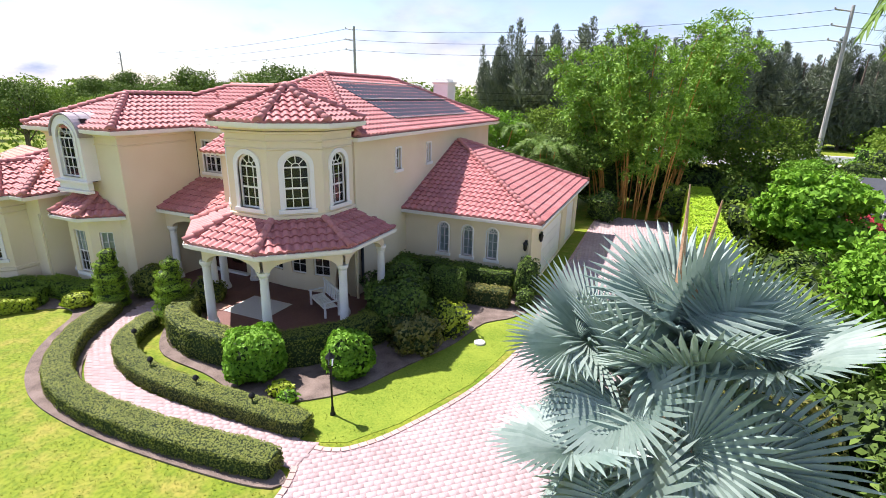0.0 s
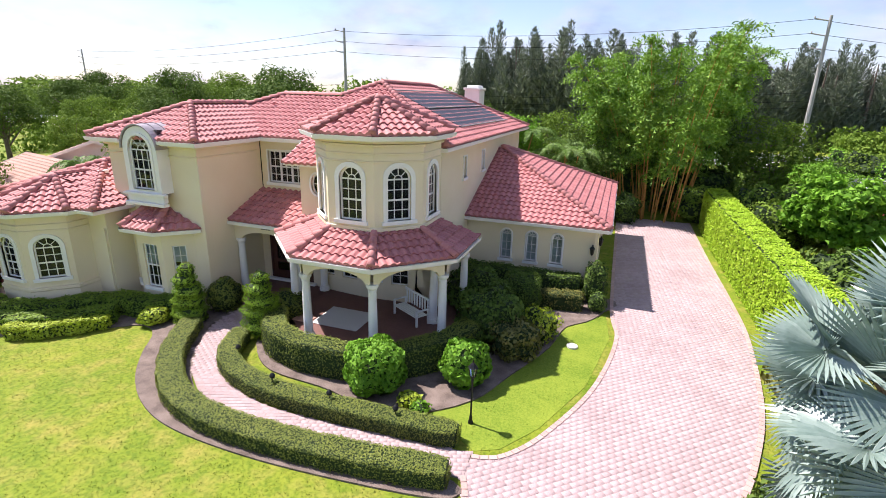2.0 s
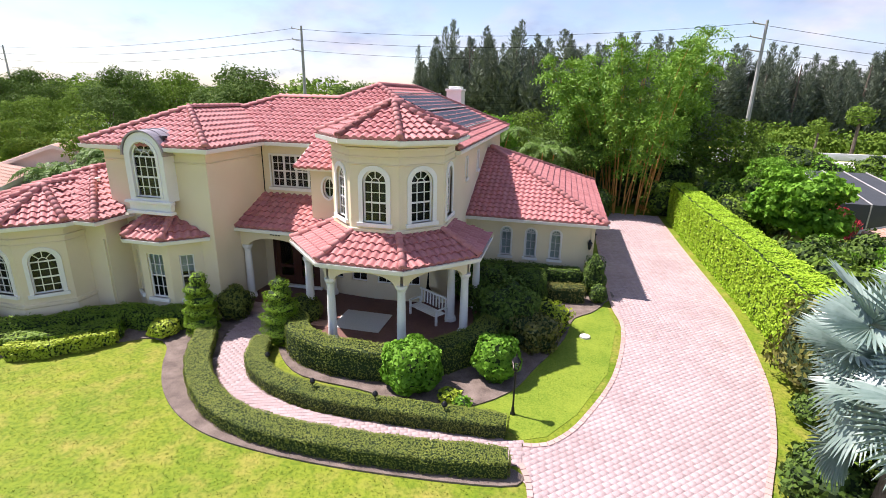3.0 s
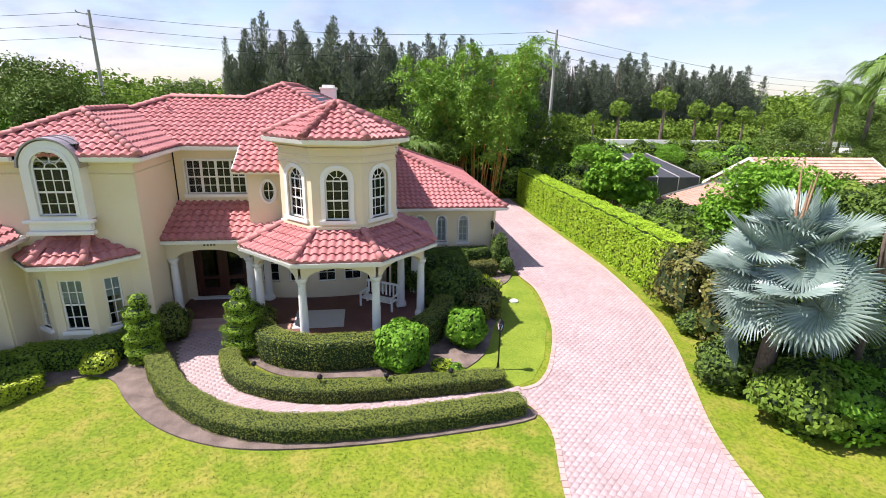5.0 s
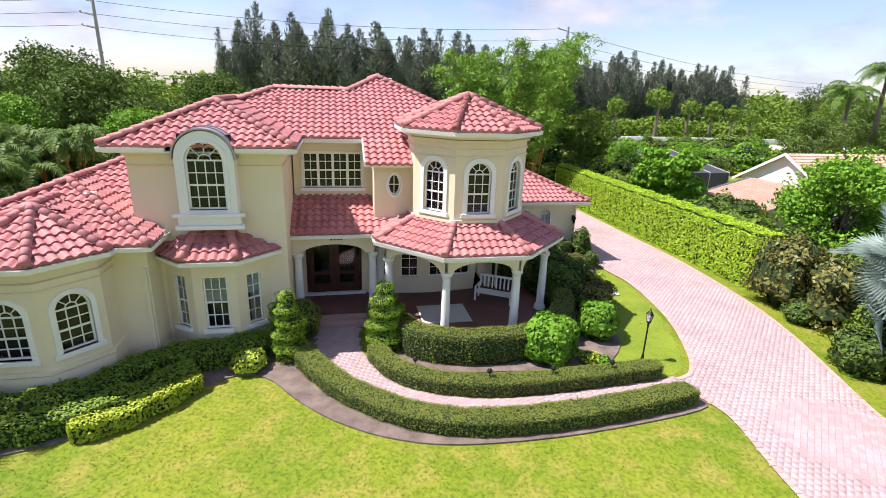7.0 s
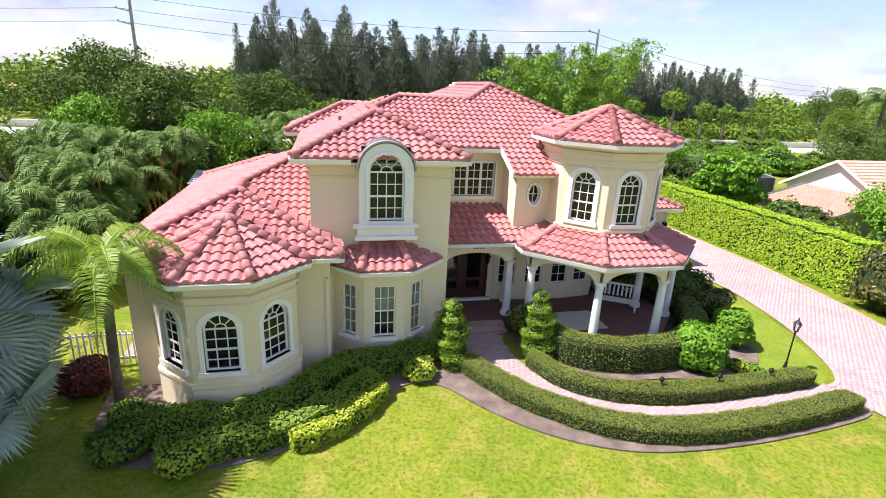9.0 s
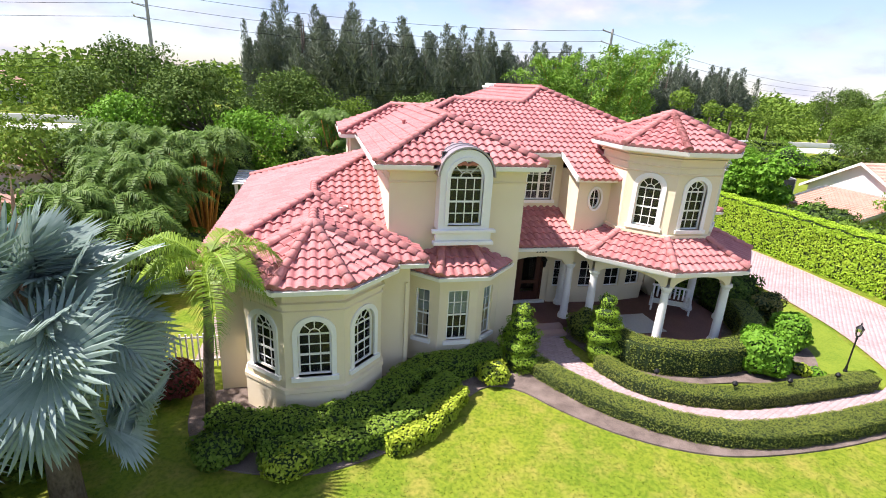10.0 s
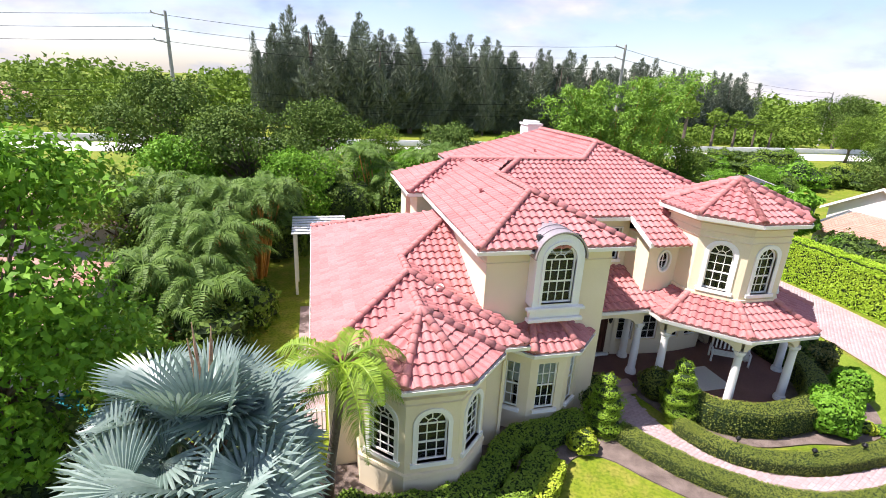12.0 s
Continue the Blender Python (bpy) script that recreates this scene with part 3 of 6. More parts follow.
# porch roof round the tower, on columns
PORCH = (-12.69, 8.25)
poct = octagon(PORCH, 3.55)
pin_ = octagon(PORCH, 2.0)
planes, caps = [], []
for k in (7, 0, 1, 2):
    a, b = poct[k], poct[k + 1]
    planes.append(([a, b, pin_[k + 1], pin_[k]], face_way(k), 0.44, ((a[0] + b[0]) / 2, (a[1] + b[1]) / 2, 3.45)))
planes.append(([poct[6], poct[7], pin_[7], pin_[6]], face_way(6), 0.44, (poct[7][0], 8.25, 3.45)))
for k in (7, 0, 1, 2):
    caps.append(((*poct[k], 3.5), (*pin_[k], 3.5 + 0.44 * 1.55)))
porch_eave = [(*poct[k], 3.45) for k in (7, 8, 1, 2, 3)]
porch_eave = [(-16.24, 7.6, 3.45)] + porch_eave
roof("roof", house, "pink tile porch roof round the tower", planes, caps, [porch_eave], True)
part("porch_ceiling", Geo().prism(octagon(PORCH, 3.45)[:8], 3.2, 3.26), TRIM, house)

COLZ = 0.35


def arch_beam(g, p0, p1, zb, zt, inset, rise, thick=0.26):
    d, n, length = wall_basis(p0, p1)
    o = Vector((p0[0], p0[1], 0)) + n * thick / 2
    half = length / 2 - inset
    lo = [(0, zb), (inset, zb)] + [(length / 2 - half * math.cos(k * math.pi / 16), zb + rise * math.sin(k * math.pi / 16)) for k in range(1, 16)] + [(length - inset, zb), (length, zb)]
    hi = [(a, zt) for a, _ in lo]
    m = len(lo)
    v = []
    for line, dep in ((lo, 0), (hi, 0), (lo, thick), (hi, thick)):
        v += [o + d * a + Vector((0, 0, b)) - n * dep for a, b in line]
    f = []
    for i in range(m - 1):
        f += [(i, i + 1, m + i + 1, m + i), (2 * m + i + 1, 2 * m + i, 3 * m + i, 3 * m + i + 1), (2 * m + i, 2 * m + i + 1, i + 1, i)]
    g.add(v, f)


co = octagon(PORCH, 3.05)
for k in (6, 7, 0, 1, 2, 3):
    g = Geo()
    arch_beam(g, co[k], co[k + 1], 2.72, 3.25, 0.2, 0.36)
    part("arched_beam", g, STUCCO, house, "cream arched porch beam")


def column(x, y, z0, z1, r=0.155):
    g = Geo()
    h = z1 - z0
    g.lathe([(r * 1.45, 0), (r * 1.45, 0.10), (r * 1.25, 0.13), (r * 1.3, 0.17), (r * 1.02, 0.22), (r, 0.5), (r * 0.97, h * 0.5), (r * 0.86, h - 0.28), (r * 0.95, h - 0.24), (r * 0.88, h - 0.2), (r * 1.2, h - 0.12), (r * 1.3, h - 0.1), (r * 1.3, h)], (x, y, z0), 18)
    return part("column", g, TRIM, house, "round white column", smooth=False)


for k in (7, 0, 1, 2, 3):
    column(*co[k], COLZ, 2.74)
column(-10.35, 8.0, COLZ, 2.74)
column(-15.85, 9.2, COLZ, 2.74)

# ground floor wall behind the porch, a shallow curve with a row of windows
back = [(-16.35, 9.45), (-15.2, 9.3), (-14.0, 9.2), (-12.9, 9.25), (-11.8, 9.4), (-10.9, 9.6)]
pw = (0.57, 1.05, 0.74, 1.2, False, False)
house_wall([(a, b, 0, 3.3, [pw]) for a, b in zip(back, back[1:])], "cream curved porch wall")
for a, b in zip(back, back[1:]):
    window(house, a, b, pw, 2, (0.33, 0.66), 0.0, label="narrow white casement window", sill=False)

# wing with the tall arched window
WX0, WX1, WY = -23.65, -19.2, 6.3
bay = [(-23.0, 6.3), (-22.05, 5.6), (-20.75, 5.6), (-19.8, 6.3)]
house_wall([((WX0, WY), (WX1, WY), 0.0, 6.62, []), ((WX1, WY), (WX1, 9.8), 0.0, 6.62, []), ((WX0, 14.2), (WX0, WY), 0.0, 6.62, [])], "cream stucco wing wall")
mouldings("cornice", [(WX0, 9.0), (WX0, WY), (WX1, WY), (WX1, 9.6)], [(0.05, 6.1, 6.17), (0.08, 6.42, 6.62)])
# bump-out that carries the arched window through the eave
g = Geo()
BX, BW, BY = -21.36, 0.83, 5.76
vhole = (BW, 4.88, 1.08, 2.02, True, False)


def bump():
    g = Geo()
    out_ = [(-BW, 4.72), (BW, 4.72)] + [(BW * math.cos(k * math.pi / 18), 6.40 + BW * math.sin(k * math.pi / 18)) for k in range(19)]
    hole = [(a, 4.88 + b) for a, b in outline(1.08, 2.02, True)]
    from mathutils.geometry import tessellate_polygon
    tris = tessellate_polygon([[Vector((a, b, 0)) for a, b in out_], [Vector((a, b, 0)) for a, b in hole]])
    flat = out_ + hole
    v = [(BX + a, BY, b) for a, b in flat]
    n = len(out_)
    f = []
    for t in tris:
        a, b, c = (Vector(v[i]) for i in t)
        f.append(tuple(t) if (b - a).cross(c - a).y < 0 else (t[0], t[2], t[1]))
    k = len(v)
    v += [(BX + a, WY + 0.6 if b > 6.5 else WY, b) for a, b in out_]
    f += [(i, k + i, k + (i + 1) % n, (i + 1) % n) for i in range(n)]
    k2 = len(v)
    v += [(BX + a, BY + 0.22, b) for a, b in hole]
    m = len(hole)
    f += [(n + i, n + (i + 1) % m, k2 + (i + 1) % m, k2 + i) for i in range(m)]
    return g.add(v, f)


part("window_bay", bump(), TRIM, house, "white arched bump-out round the tall window")
window(house, (BX - BW, BY), (BX + BW, BY), vhole, 4, (0.25, 0.5, 0.75), 0.10, label="tall white arched window with a fanlight", sill=False)
g = Geo()
arc = [(BX + (BW + 0.03) * math.cos(k * math.pi / 18), 6.40 + (BW + 0.03) * math.sin(k * math.pi / 18)) for k in range(19)]
arc_up = [(BX + (BW + 0.08) * math.cos(k * math.pi / 18), 6.40 + (BW + 0.08) * math.sin(k * math.pi / 18)) for k in range(19)]
for y0, y1 in ((BY - 0.06, 7.6),):
    v = [(x, y0, z) for x, z in arc] + [(x, y0, z) for x, z in arc_up] + [(x, y1, z) for x, z in arc_up] + [(x, y1, z) for x, z in arc]
    f = []
    for i in range(18):
        f += [(i, i + 1, 20 + i, 19 + i), (19 + i, 20 + i, 39 + i, 38 + i), (57 + i, 58 + i, i + 1, i)]
    g.add(v, f)
for yy in (6.1, 6.5, 6.9):  # standing seams
    g.sweep([(x, yy, z) for x, z in arc_up], [(0.02, 0), (0.02, 0.03), (-0.02, 0.03), (-0.02, 0)])
part("barrel_roof", fix_normals(g), COPPER, house, "grey sheet-metal barrel roof over the arched window")
g = Geo()
g.box((BX, BY - 0.02, 4.70), (2.05, 0.20, 0.10)).box((BX, BY + 0.07, 4.52), (1.8, 0.2, 0.28)).box((BX, BY + 0.0, 4.32), (1.95, 0.26, 0.12))
part("ledge", g, TRIM, house, "white moulded ledge under the tall window")

# bay window below, with its own small roof
bh = (0.59, 0.95, 0.50, 1.75, False, False)
bf = (0.65, 0.95, 0.72, 1.78, False, False)
house_wall([(bay[0], bay[1], 0, 3.35, [bh]), (bay[1], bay[2], 0, 3.35, [bf]), (bay[2], bay[3], 0, 3.35, [bh])], "cream stucco bay")
window(house, bay[0], bay[1], bh, 2, (0.25, 0.5, 0.75), 0.0, blind=0.45, label="white sash window with a half-drawn blind")
window(house, bay[1], bay[2], bf, 3, (0.25, 0.5, 0.75), 0.0, blind=0.48, label="white sash window with a half-drawn blind")
window(house, bay[2], bay[3], bh, 2, (0.25, 0.5, 0.75), 0.0, blind=0.4, label="white sash window with a half-drawn blind")
be = [(-23.35, 6.3), (-22.2, 5.15), (-20.6, 5.15), (-19.42, 6.3)]
bt = [(-21.9, 6.3), (-20.95, 6.3)]


def plane_between(a, b, top, z0, z1):
    d, n, _ = wall_basis(a, b)
    t = Vector((top[0] - a[0], top[1] - a[1], 0))
    return (n.x, n.y), (z1 - z0) / abs(t.dot(n)), (a[0], a[1], z0)


planes = []
for a, b, tops in ((be[0], be[1], [bt[0]]), (be[1], be[2], [bt[1], bt[0]]), (be[2], be[3], [bt[1]])):
    way, pitch, ref = plane_between(a, b, tops[0], 3.42, 4.1)
    planes.append(([a, b] + tops, way, pitch, ref))
roof("roof", house, "small pink tile roof over the bay", planes, [((*be[1], 3.47), (*bt[0], 4.13)), ((*be[2], 3.47), (*bt[1], 4.13))], [[(*p, 3.42) for p in be]], True, soffit=[(be, 3.3)])

# entrance
DX0, DX1, DY = -18.82, -16.6, 9.5
house_wall([((-19.2, DY), (-16.35, DY), 0, 3.6, [((DX0 + DX1) / 2 + 19.2, 0.36, DX1 - DX0, 2.55, False, False)])], "cream stucco entrance wall")
door = part("front_door", Geo().box(((DX0 + DX1) / 2, DY + 0.1, 2.87), (DX1 - DX0 + 0.1, 0.14, 0.12)).box((DX0 + 0.03, DY + 0.1, 1.6), (0.12, 0.14, 2.5)).box((DX1 - 0.03, DY + 0.1, 1.6), (0.12, 0.14, 2.5)), DOORWOOD, house, "dark mahogany double front door with glass lights")
for sx in (-1, 1):
    cx = (DX0 + DX1) / 2 + sx * 0.5
    g = Geo().box((cx - 0.4, DY + 0.1, 1.6), (0.2, 0.07, 2.45)).box((cx + 0.4, DY + 0.1, 1.6), (0.2, 0.07, 2.45))
    for zz, hh in ((0.6, 0.42), (1.25, 0.14), (2.72, 0.2)):
        g.box((cx, DY + 0.1, zz), (0.62, 0.07, hh))
    part("door_leaf", g, DOORWOOD, door)
    part("door_glass", Geo().box((cx, DY + 0.11, 1.7), (0.62, 0.02, 2.1)), GLASS, door)
part("threshold", Geo().box((-17.7, DY - 0.08, 0.40), (2.5, 0.2, 0.1)), TRIM, house)
g = Geo()
arch_beam(g, (-19.2, 7.95), (-16.2, 7.95), 2.66, 3.42, 0.35, 0.36, 0.24)
part("arched_beam", g, STUCCO, house, "cream entrance arch")
column(-19.0, 7.95, COLZ, 2.68)
column(-16.25, 7.95, COLZ, 2.68)
roof("roof", house, "pink tile roof over the entrance", [([(-19.2, 7.55), (-15.0, 7.55), (-15.0, 9.85), (-19.2, 9.85)], (0, -1), 0.42, (-17, 7.55, 3.5))], [], [[(-19.2, 7.55, 3.5), (-16.25, 7.55, 3.5)]], True, soffit=[([(-19.2, 7.6), (-16.2, 7.6), (-16.2, 9.5), (-19.2, 9.5)], 3.36)])
g = Geo()
for i, xx in enumerate((-17.78, -17.66, -17.54, -17.42)):
    g.box((xx, 7.8, 3.24), (0.07, 0.02, 0.11))
part("plaque", g, BLACK, house, "row of small dark plain bars on the entrance beam")
lantern_at = (-16.75, 9.35, 2.35)

# upper wall with the wide window, oval-window block
cw = (2.4 - 0.9, 4.78, 2.26, 1.36, False, False)
house_wall([((-19.15, 9.8), (-16.15, 9.8), 3.3, 6.62, [cw])], "cream stucco upper wall")
window(house, (-19.15, 9.8), (-16.15, 9.8), cw, 8, (0.25, 0.5, 0.75), 0.06, label="wide white window of four sashes")
oh = (0.75, 4.76, 0.47, 0.80, False, True)
house_wall([((-16.15, 9.8), (-16.15, 8.3), 3.3, 6.1, []), ((-16.15, 8.3), (-13.9, 8.3), 3.3, 6.1, [oh])], "cream stucco block with the oval window")
window(house, (-16.15, 8.3), (-13.9, 8.3), oh, 2, (), 0.08, label="small white oval window", sill=False)

# main body
ew = [(13.2 - 9.6, 5.1, 0.42, 0.92, False, False), (16.3 - 9.6, 5.1, 0.42, 0.92, False, False)]
house_wall([((-10.9, 9.6), (-10.9, 25.4), 0, 6.62, ew), ((-10.9, 25.4), (-20.1, 25.4), 0, 6.62, []), ((-20.1, 25.4), (-20.1, 18.5), 0, 6.62, []), ((-13.0, 9.6), (-10.9, 9.6), 3.2, 6.62, [])], "cream stucco main wall")
for e in ew:
    window(house, (-10.9, 9.6), (-10.9, 25.4), e, 2, (0.5,), 0.06, label="small white sash window")
house_wall([((-24.35, 18.5), (-24.35, 14.2), 0, 6.62, [(2.1, 4.6, 1.3, 1.7, True, False)]), ((-24.35, 14.2), (-23.65, 14.2), 0, 6.62, []), ((-20.1, 18.5), (-24.35, 18.5), 0, 6.62, [])], "cream stucco rear wall with an arch")

# roofs of the upper floor
Q = 0.455


def zq(d):
    return EAVE + Q * d


SREF, sdown = (-14.0, 9.35, EAVE), (0, -1)
planes = [
    ([(-16.5, 7.85), (-12.7, 7.85), (-12.7, 9.35), (-16.5, 9.35)], sdown, Q, SREF),
    ([(-18.78, 9.35), (-10.45, 9.35), (-15.5, 14.4), (-16.9, 13.0)], sdown, Q, SREF),
    ([(-18.78, 9.35), (-16.9, 13.0), (-20.0, 13.0), (-21.3, 11.87)], sdown, Q, SREF),
    ([(-10.45, 9.35), (-10.45, 25.9), (-15.5, 20.85), (-15.5, 14.4)], (1, 0), Q, (-10.45, 15, EAVE)),
    ([(-15.5, 14.4), (-15.5, 20.85), (-20.55, 25.9), (-20.55, 16.65), (-16.9, 13.0)], (-1, 0), Q, (-20.55, 20, EAVE)),
    ([(-16.9, 13.0), (-20.0, 13.0), (-21.3, 14.3), (-20.55, 16.65)], (0, 1), Q, (-18, 16.65, EAVE)),
    ([(-10.45, 25.9), (-20.55, 25.9), (-15.5, 20.85)], (0, 1), Q, (-15, 25.9, EAVE)),
]
caps = [((-10.45, 9.35, EAVE + 0.05), (-15.5, 14.4, 9.1)), ((-15.5, 14.4, 9.1), (-15.5, 20.85, 9.1)), ((-10.45, 25.9, EAVE + 0.05), (-15.5, 20.85, 9.1)),
        ((-16.9, 13.0, 8.46), (-15.5, 14.4, 9.1)), ((-20.0, 13.0, 8.46), (-16.9, 13.0, 8.46)), ((-21.3, 11.8, 7.95), (-20.0, 13.0, 8.46))]
eaves = [[(-18.8, 9.35, EAVE), (-16.5, 9.35, EAVE)], [(-16.5, 7.85, EAVE - 1.5 * Q), (-14.6, 7.85, EAVE - 1.5 * Q)], [(-11.5, 9.35, EAVE), (-10.45, 9.35, EAVE), (-10.45, 25.9, EAVE), (-20.55, 25.9, EAVE)]]
main_roof = roof("roof", house, "large hipped pink tile roof", planes, caps, eaves, soffit=[([(-18.8, 9.4), (-10.5, 9.4), (-10.5, 25.8), (-20.5, 25.8), (-20.5, 16.0), (-18.8, 12)], EAVE - 0.14)])
g = Geo()
g.add([(-16.54, 7.8, 5.90), (-16.54, 9.35, 6.60), (-16.54, 9.35, 6.80), (-16.54, 7.8, 6.08), (-16.44, 7.8, 5.90), (-16.44, 9.35, 6.60), (-16.44, 9.35, 6.80), (-16.44, 7.8, 6.08)], [(0, 1, 2, 3), (7, 6, 5, 4), (0, 4, 5, 1), (1, 5, 6, 2), (2, 6, 7, 3), (3, 7, 4, 0)])
part("rake_board", fix_normals(g), TRIM, house)
planes = [
    ([(-24.1, 5.85), (-18.78, 5.85), (-21.44, 8.51)], (0, -1), Q, (-21, 5.85, EAVE)),
    ([(-24.1, 5.85), (-21.44, 8.51), (-21.44, 16.0), (-24.1, 14.0)], (-1, 0), Q, (-24.1, 9, EAVE)),
    ([(-21.5, 11.95), (-20.4, 13.0), (-21.5, 14.15)], (-1, 0), Q, (-24.1, 9, EAVE)),
    ([(-18.78, 5.85), (-18.78, 9.35), (-21.44, 12.0), (-21.44, 8.51)], (1, 0), Q, (-18.78, 7, EAVE)),
]
caps = [((-24.1, 5.85, EAVE + 0.05), (-21.44, 8.51, zq(2.66) + 0.05)), ((-18.78, 5.85, EAVE + 0.05), (-21.44, 8.51, zq(2.66) + 0.05)), ((-21.44, 8.51, zq(2.66) + 0.05), (-21.44, 12.0, zq(2.66) + 0.05))]
roof("roof", house, "hipped pink tile wing roof", planes, caps, [[(-24.1, 13.9, EAVE), (-24.1, 5.85, EAVE), (-22.42, 5.85, EAVE)], [(-20.48, 5.85, EAVE), (-18.78, 5.85, EAVE), (-18.78, 9.3, EAVE)]], soffit=[([(-24.1, 5.9), (-18.8, 5.9), (-18.8, 9.8), (-24.1, 13.9)], EAVE - 0.14)])
planes = [
    ([(-24.8, 13.9), (-19.0, 13.9), (-18.1, 16.4), (-22.3, 16.4)], (0, -1), Q, (-22, 13.9, EAVE)),
    ([(-24.8, 13.9), (-22.3, 16.4), (-24.8, 18.9)], (-1, 0), Q, (-24.8, 16, EAVE)),
]
roof("roof", house, "hipped pink tile rear roof", planes, [((-24.8, 13.9, EAVE + 0.05), (-22.3, 16.4, zq(2.5) + 0.05)), ((-22.3, 16.4, zq(2.5) + 0.05), (-18.2, 16.4, zq(2.5) + 0.05))], [[(-24.8, 18.9, EAVE), (-24.8, 13.9, EAVE), (-24.0, 13.9, EAVE)]], soffit=[([(-24.8, 13.9), (-20, 13.9), (-20, 18.9), (-24.8, 18.9)], EAVE - 0.14)])
# solar pool heating mats on the east slope
for i in range(9):
    y0 = 13.75 + i * 1.01
    for j in range(2):
        x0, x1 = -11.3 - j * 1.62, -11.3 - j * 1.62 - 1.58
        za, zb = zq(-10.45 - x0) + 0.12, zq(-10.45 - x1) + 0.12
        g = Geo().add([(x0, y0, za), (x0, y0 + 0.985, za), (x1, y0 + 0.985, zb), (x1, y0, zb), (x0, y0, za - 0.06), (x0, y0 + 0.985, za - 0.06), (x1, y0 + 0.985, zb - 0.06), (x1, y0, zb - 0.06)], [(0, 1, 2, 3), (0, 4, 5, 1), (2, 6, 7, 3), (1, 5, 6, 2), (3, 7, 4, 0)])
        part("solar_mat", fix_normals(g), SOLAR, house, "black solar pool-heating mat")
g = Geo()
for x0 in (-11.25, -12.92, -14.55):
    za = zq(-10.45 - x0) + 0.16
    g.tube([(x0, 13.7, za), (x0, 22.9, za)], 0.03, 6)
for i in range(7):
    g.box((-12.9, 14.4 + i * 1.3, zq(2.45) + 0.17), (0.1, 0.45, 0.03))
part("solar_pipe", g, POLE, house, "grey plastic pipe")
g = Geo().box((-14.1, 25.4, 8.0), (1.0, 1.3, 2.2)).box((-14.1, 25.4, 9.05), (1.15, 1.45, 0.14)).box((-14.1, 25.4, 9.2), (0.8, 1.0, 0.16))
part("chimney", g, TRIM, house, "cream stucco chimney with a moulded cap")
for x, y, z in ((-17.5, 17.0, 8.15), (-19.8, 11.8, 7.85), (-22.6, 10.5, 7.42)):
    g = Geo().lathe([(0.05, 0), (0.05, 0.2), (0.08, 0.2), (0.08, 0.26), (0.02, 0.29)], (x, y, z), 8)
    part("vent_pipe", g, CAP, house, "short roof vent pipe")
part("roof_vent", Geo().box((-25.0, 6.9, 5.15), (0.26, 0.3, 0.14)), TRIM, house, "small white roof vent")

# low wing with its turret
LE, LQ = 4.12, 0.41
tu = octagon(TURRET, 1.86)
TS = 2 * 1.86 * math.tan(math.pi / 8)
thole = (TS / 2, 1.45, 0.86, 1.62, True, False)
segs = [(tu[k], tu[k + 1], 0, 3.98, [thole] if k in (7, 0, 1) else []) for k in (6, 7, 0, 1, 2)]
house_wall(segs, "cream stucco turret wall with arched windows")
for k in (7, 0, 1):
    window(house, tu[k], tu[k + 1], thole, 3, (0.25, 0.5, 0.75), 0.13, label="white arched window with a fanlight")
mouldings("cornice", [tu[6], tu[7], tu[0], tu[1], tu[2], tu[3]], [(0.05, 3.3, 3.37), (0.09, 3.5, 3.6), (0.13, 3.8, 3.98), (0.08, 0.95, 1.10), (0.05, 0.0, 0.95)])
house_wall([((-28.65, 17.3), (-28.65, 5.25), 0, 4.0, []), ((-28.65, 5.25), (-27.7, 5.25), 0, 4.0, []), ((-24.1, 5.25), (-23.1, 5.25), 0, 4.0, []), ((-23.1, 5.25), (-23.1, 6.3), 0, 4.0, []), ((-23.65, 17.3), (-28.65, 17.3), 0, 4.0, [])], "cream stucco low wing wall")


def zl(d):
    return LE + LQ * d


apex = (-25.91, 7.74)
planes = [
    ([(-29.05, 4.6), (-22.77, 4.6), apex], (0, -1), LQ, (-25.9, 4.6, LE)),
    ([(-29.05, 4.6), apex, (-25.91, 9.09), (-29.05, 9.09)], (-1, 0), LQ, (-29.05, 9.09, LE)),
    ([(-29.05, 9.09), (-25.91, 9.09), (-23.9, 11.1), (-23.65, 12.4), (-25.62, 14.27), (-29.05, 17.7)], (-1, 0), LQ, (-29.05, 9.09, LE)),
    ([(-22.77, 4.6), (-22.77, 5.95), (-25.91, 9.09), apex], (1, 0), LQ, (-22.77, 5, LE)),
    ([(-23.65, 6.83), (-23.65, 11.3), (-25.91, 9.09)], (0, -1), LQ, (-24, 5.95, LE)),
    ([(-29.05, 17.7), (-25.62, 14.27), (-23.65, 14.27), (-23.65, 17.7)], (0, 1), LQ, (-26, 17.7, LE)),
]
caps = [((-29.05, 4.6, LE + 0.05), (*apex, zl(3.14) + 0.05)), ((-22.77, 4.6, LE + 0.05), (*apex, zl(3.14) + 0.05)), ((*apex, zl(3.14) + 0.05), (-25.91, 9.09, zl(3.14) + 0.05)), ((-25.91, 9.09, zl(3.14) + 0.05), (-23.9, 11.1, zl(5.15) + 0.05)),
        ((-29.05, 17.7, LE + 0.05), (-25.62, 14.27, zl(3.43) + 0.05)), ((-25.62, 14.27, zl(3.43) + 0.05), (-23.7, 14.27, zl(3.43) + 0.05))]
roof("roof", house, "hipped pink tile roof of the low wing", planes, caps, [[(-29.05, 17.7, LE), (-29.05, 4.6, LE), (-27.4, 4.6, LE)], [(-24.1, 4.6, LE), (-22.77, 4.6, LE), (-22.77, 6.3, LE)]], soffit=[([(-29.0, 4.65), (-22.8, 4.65), (-22.8, 6.3), (-23.7, 6.4), (-23.7, 17.6), (-29.0, 17.6)], LE - 0.14)])
TA = (-25.92, 5.5)
tco = octagon(TURRET, 2.24)
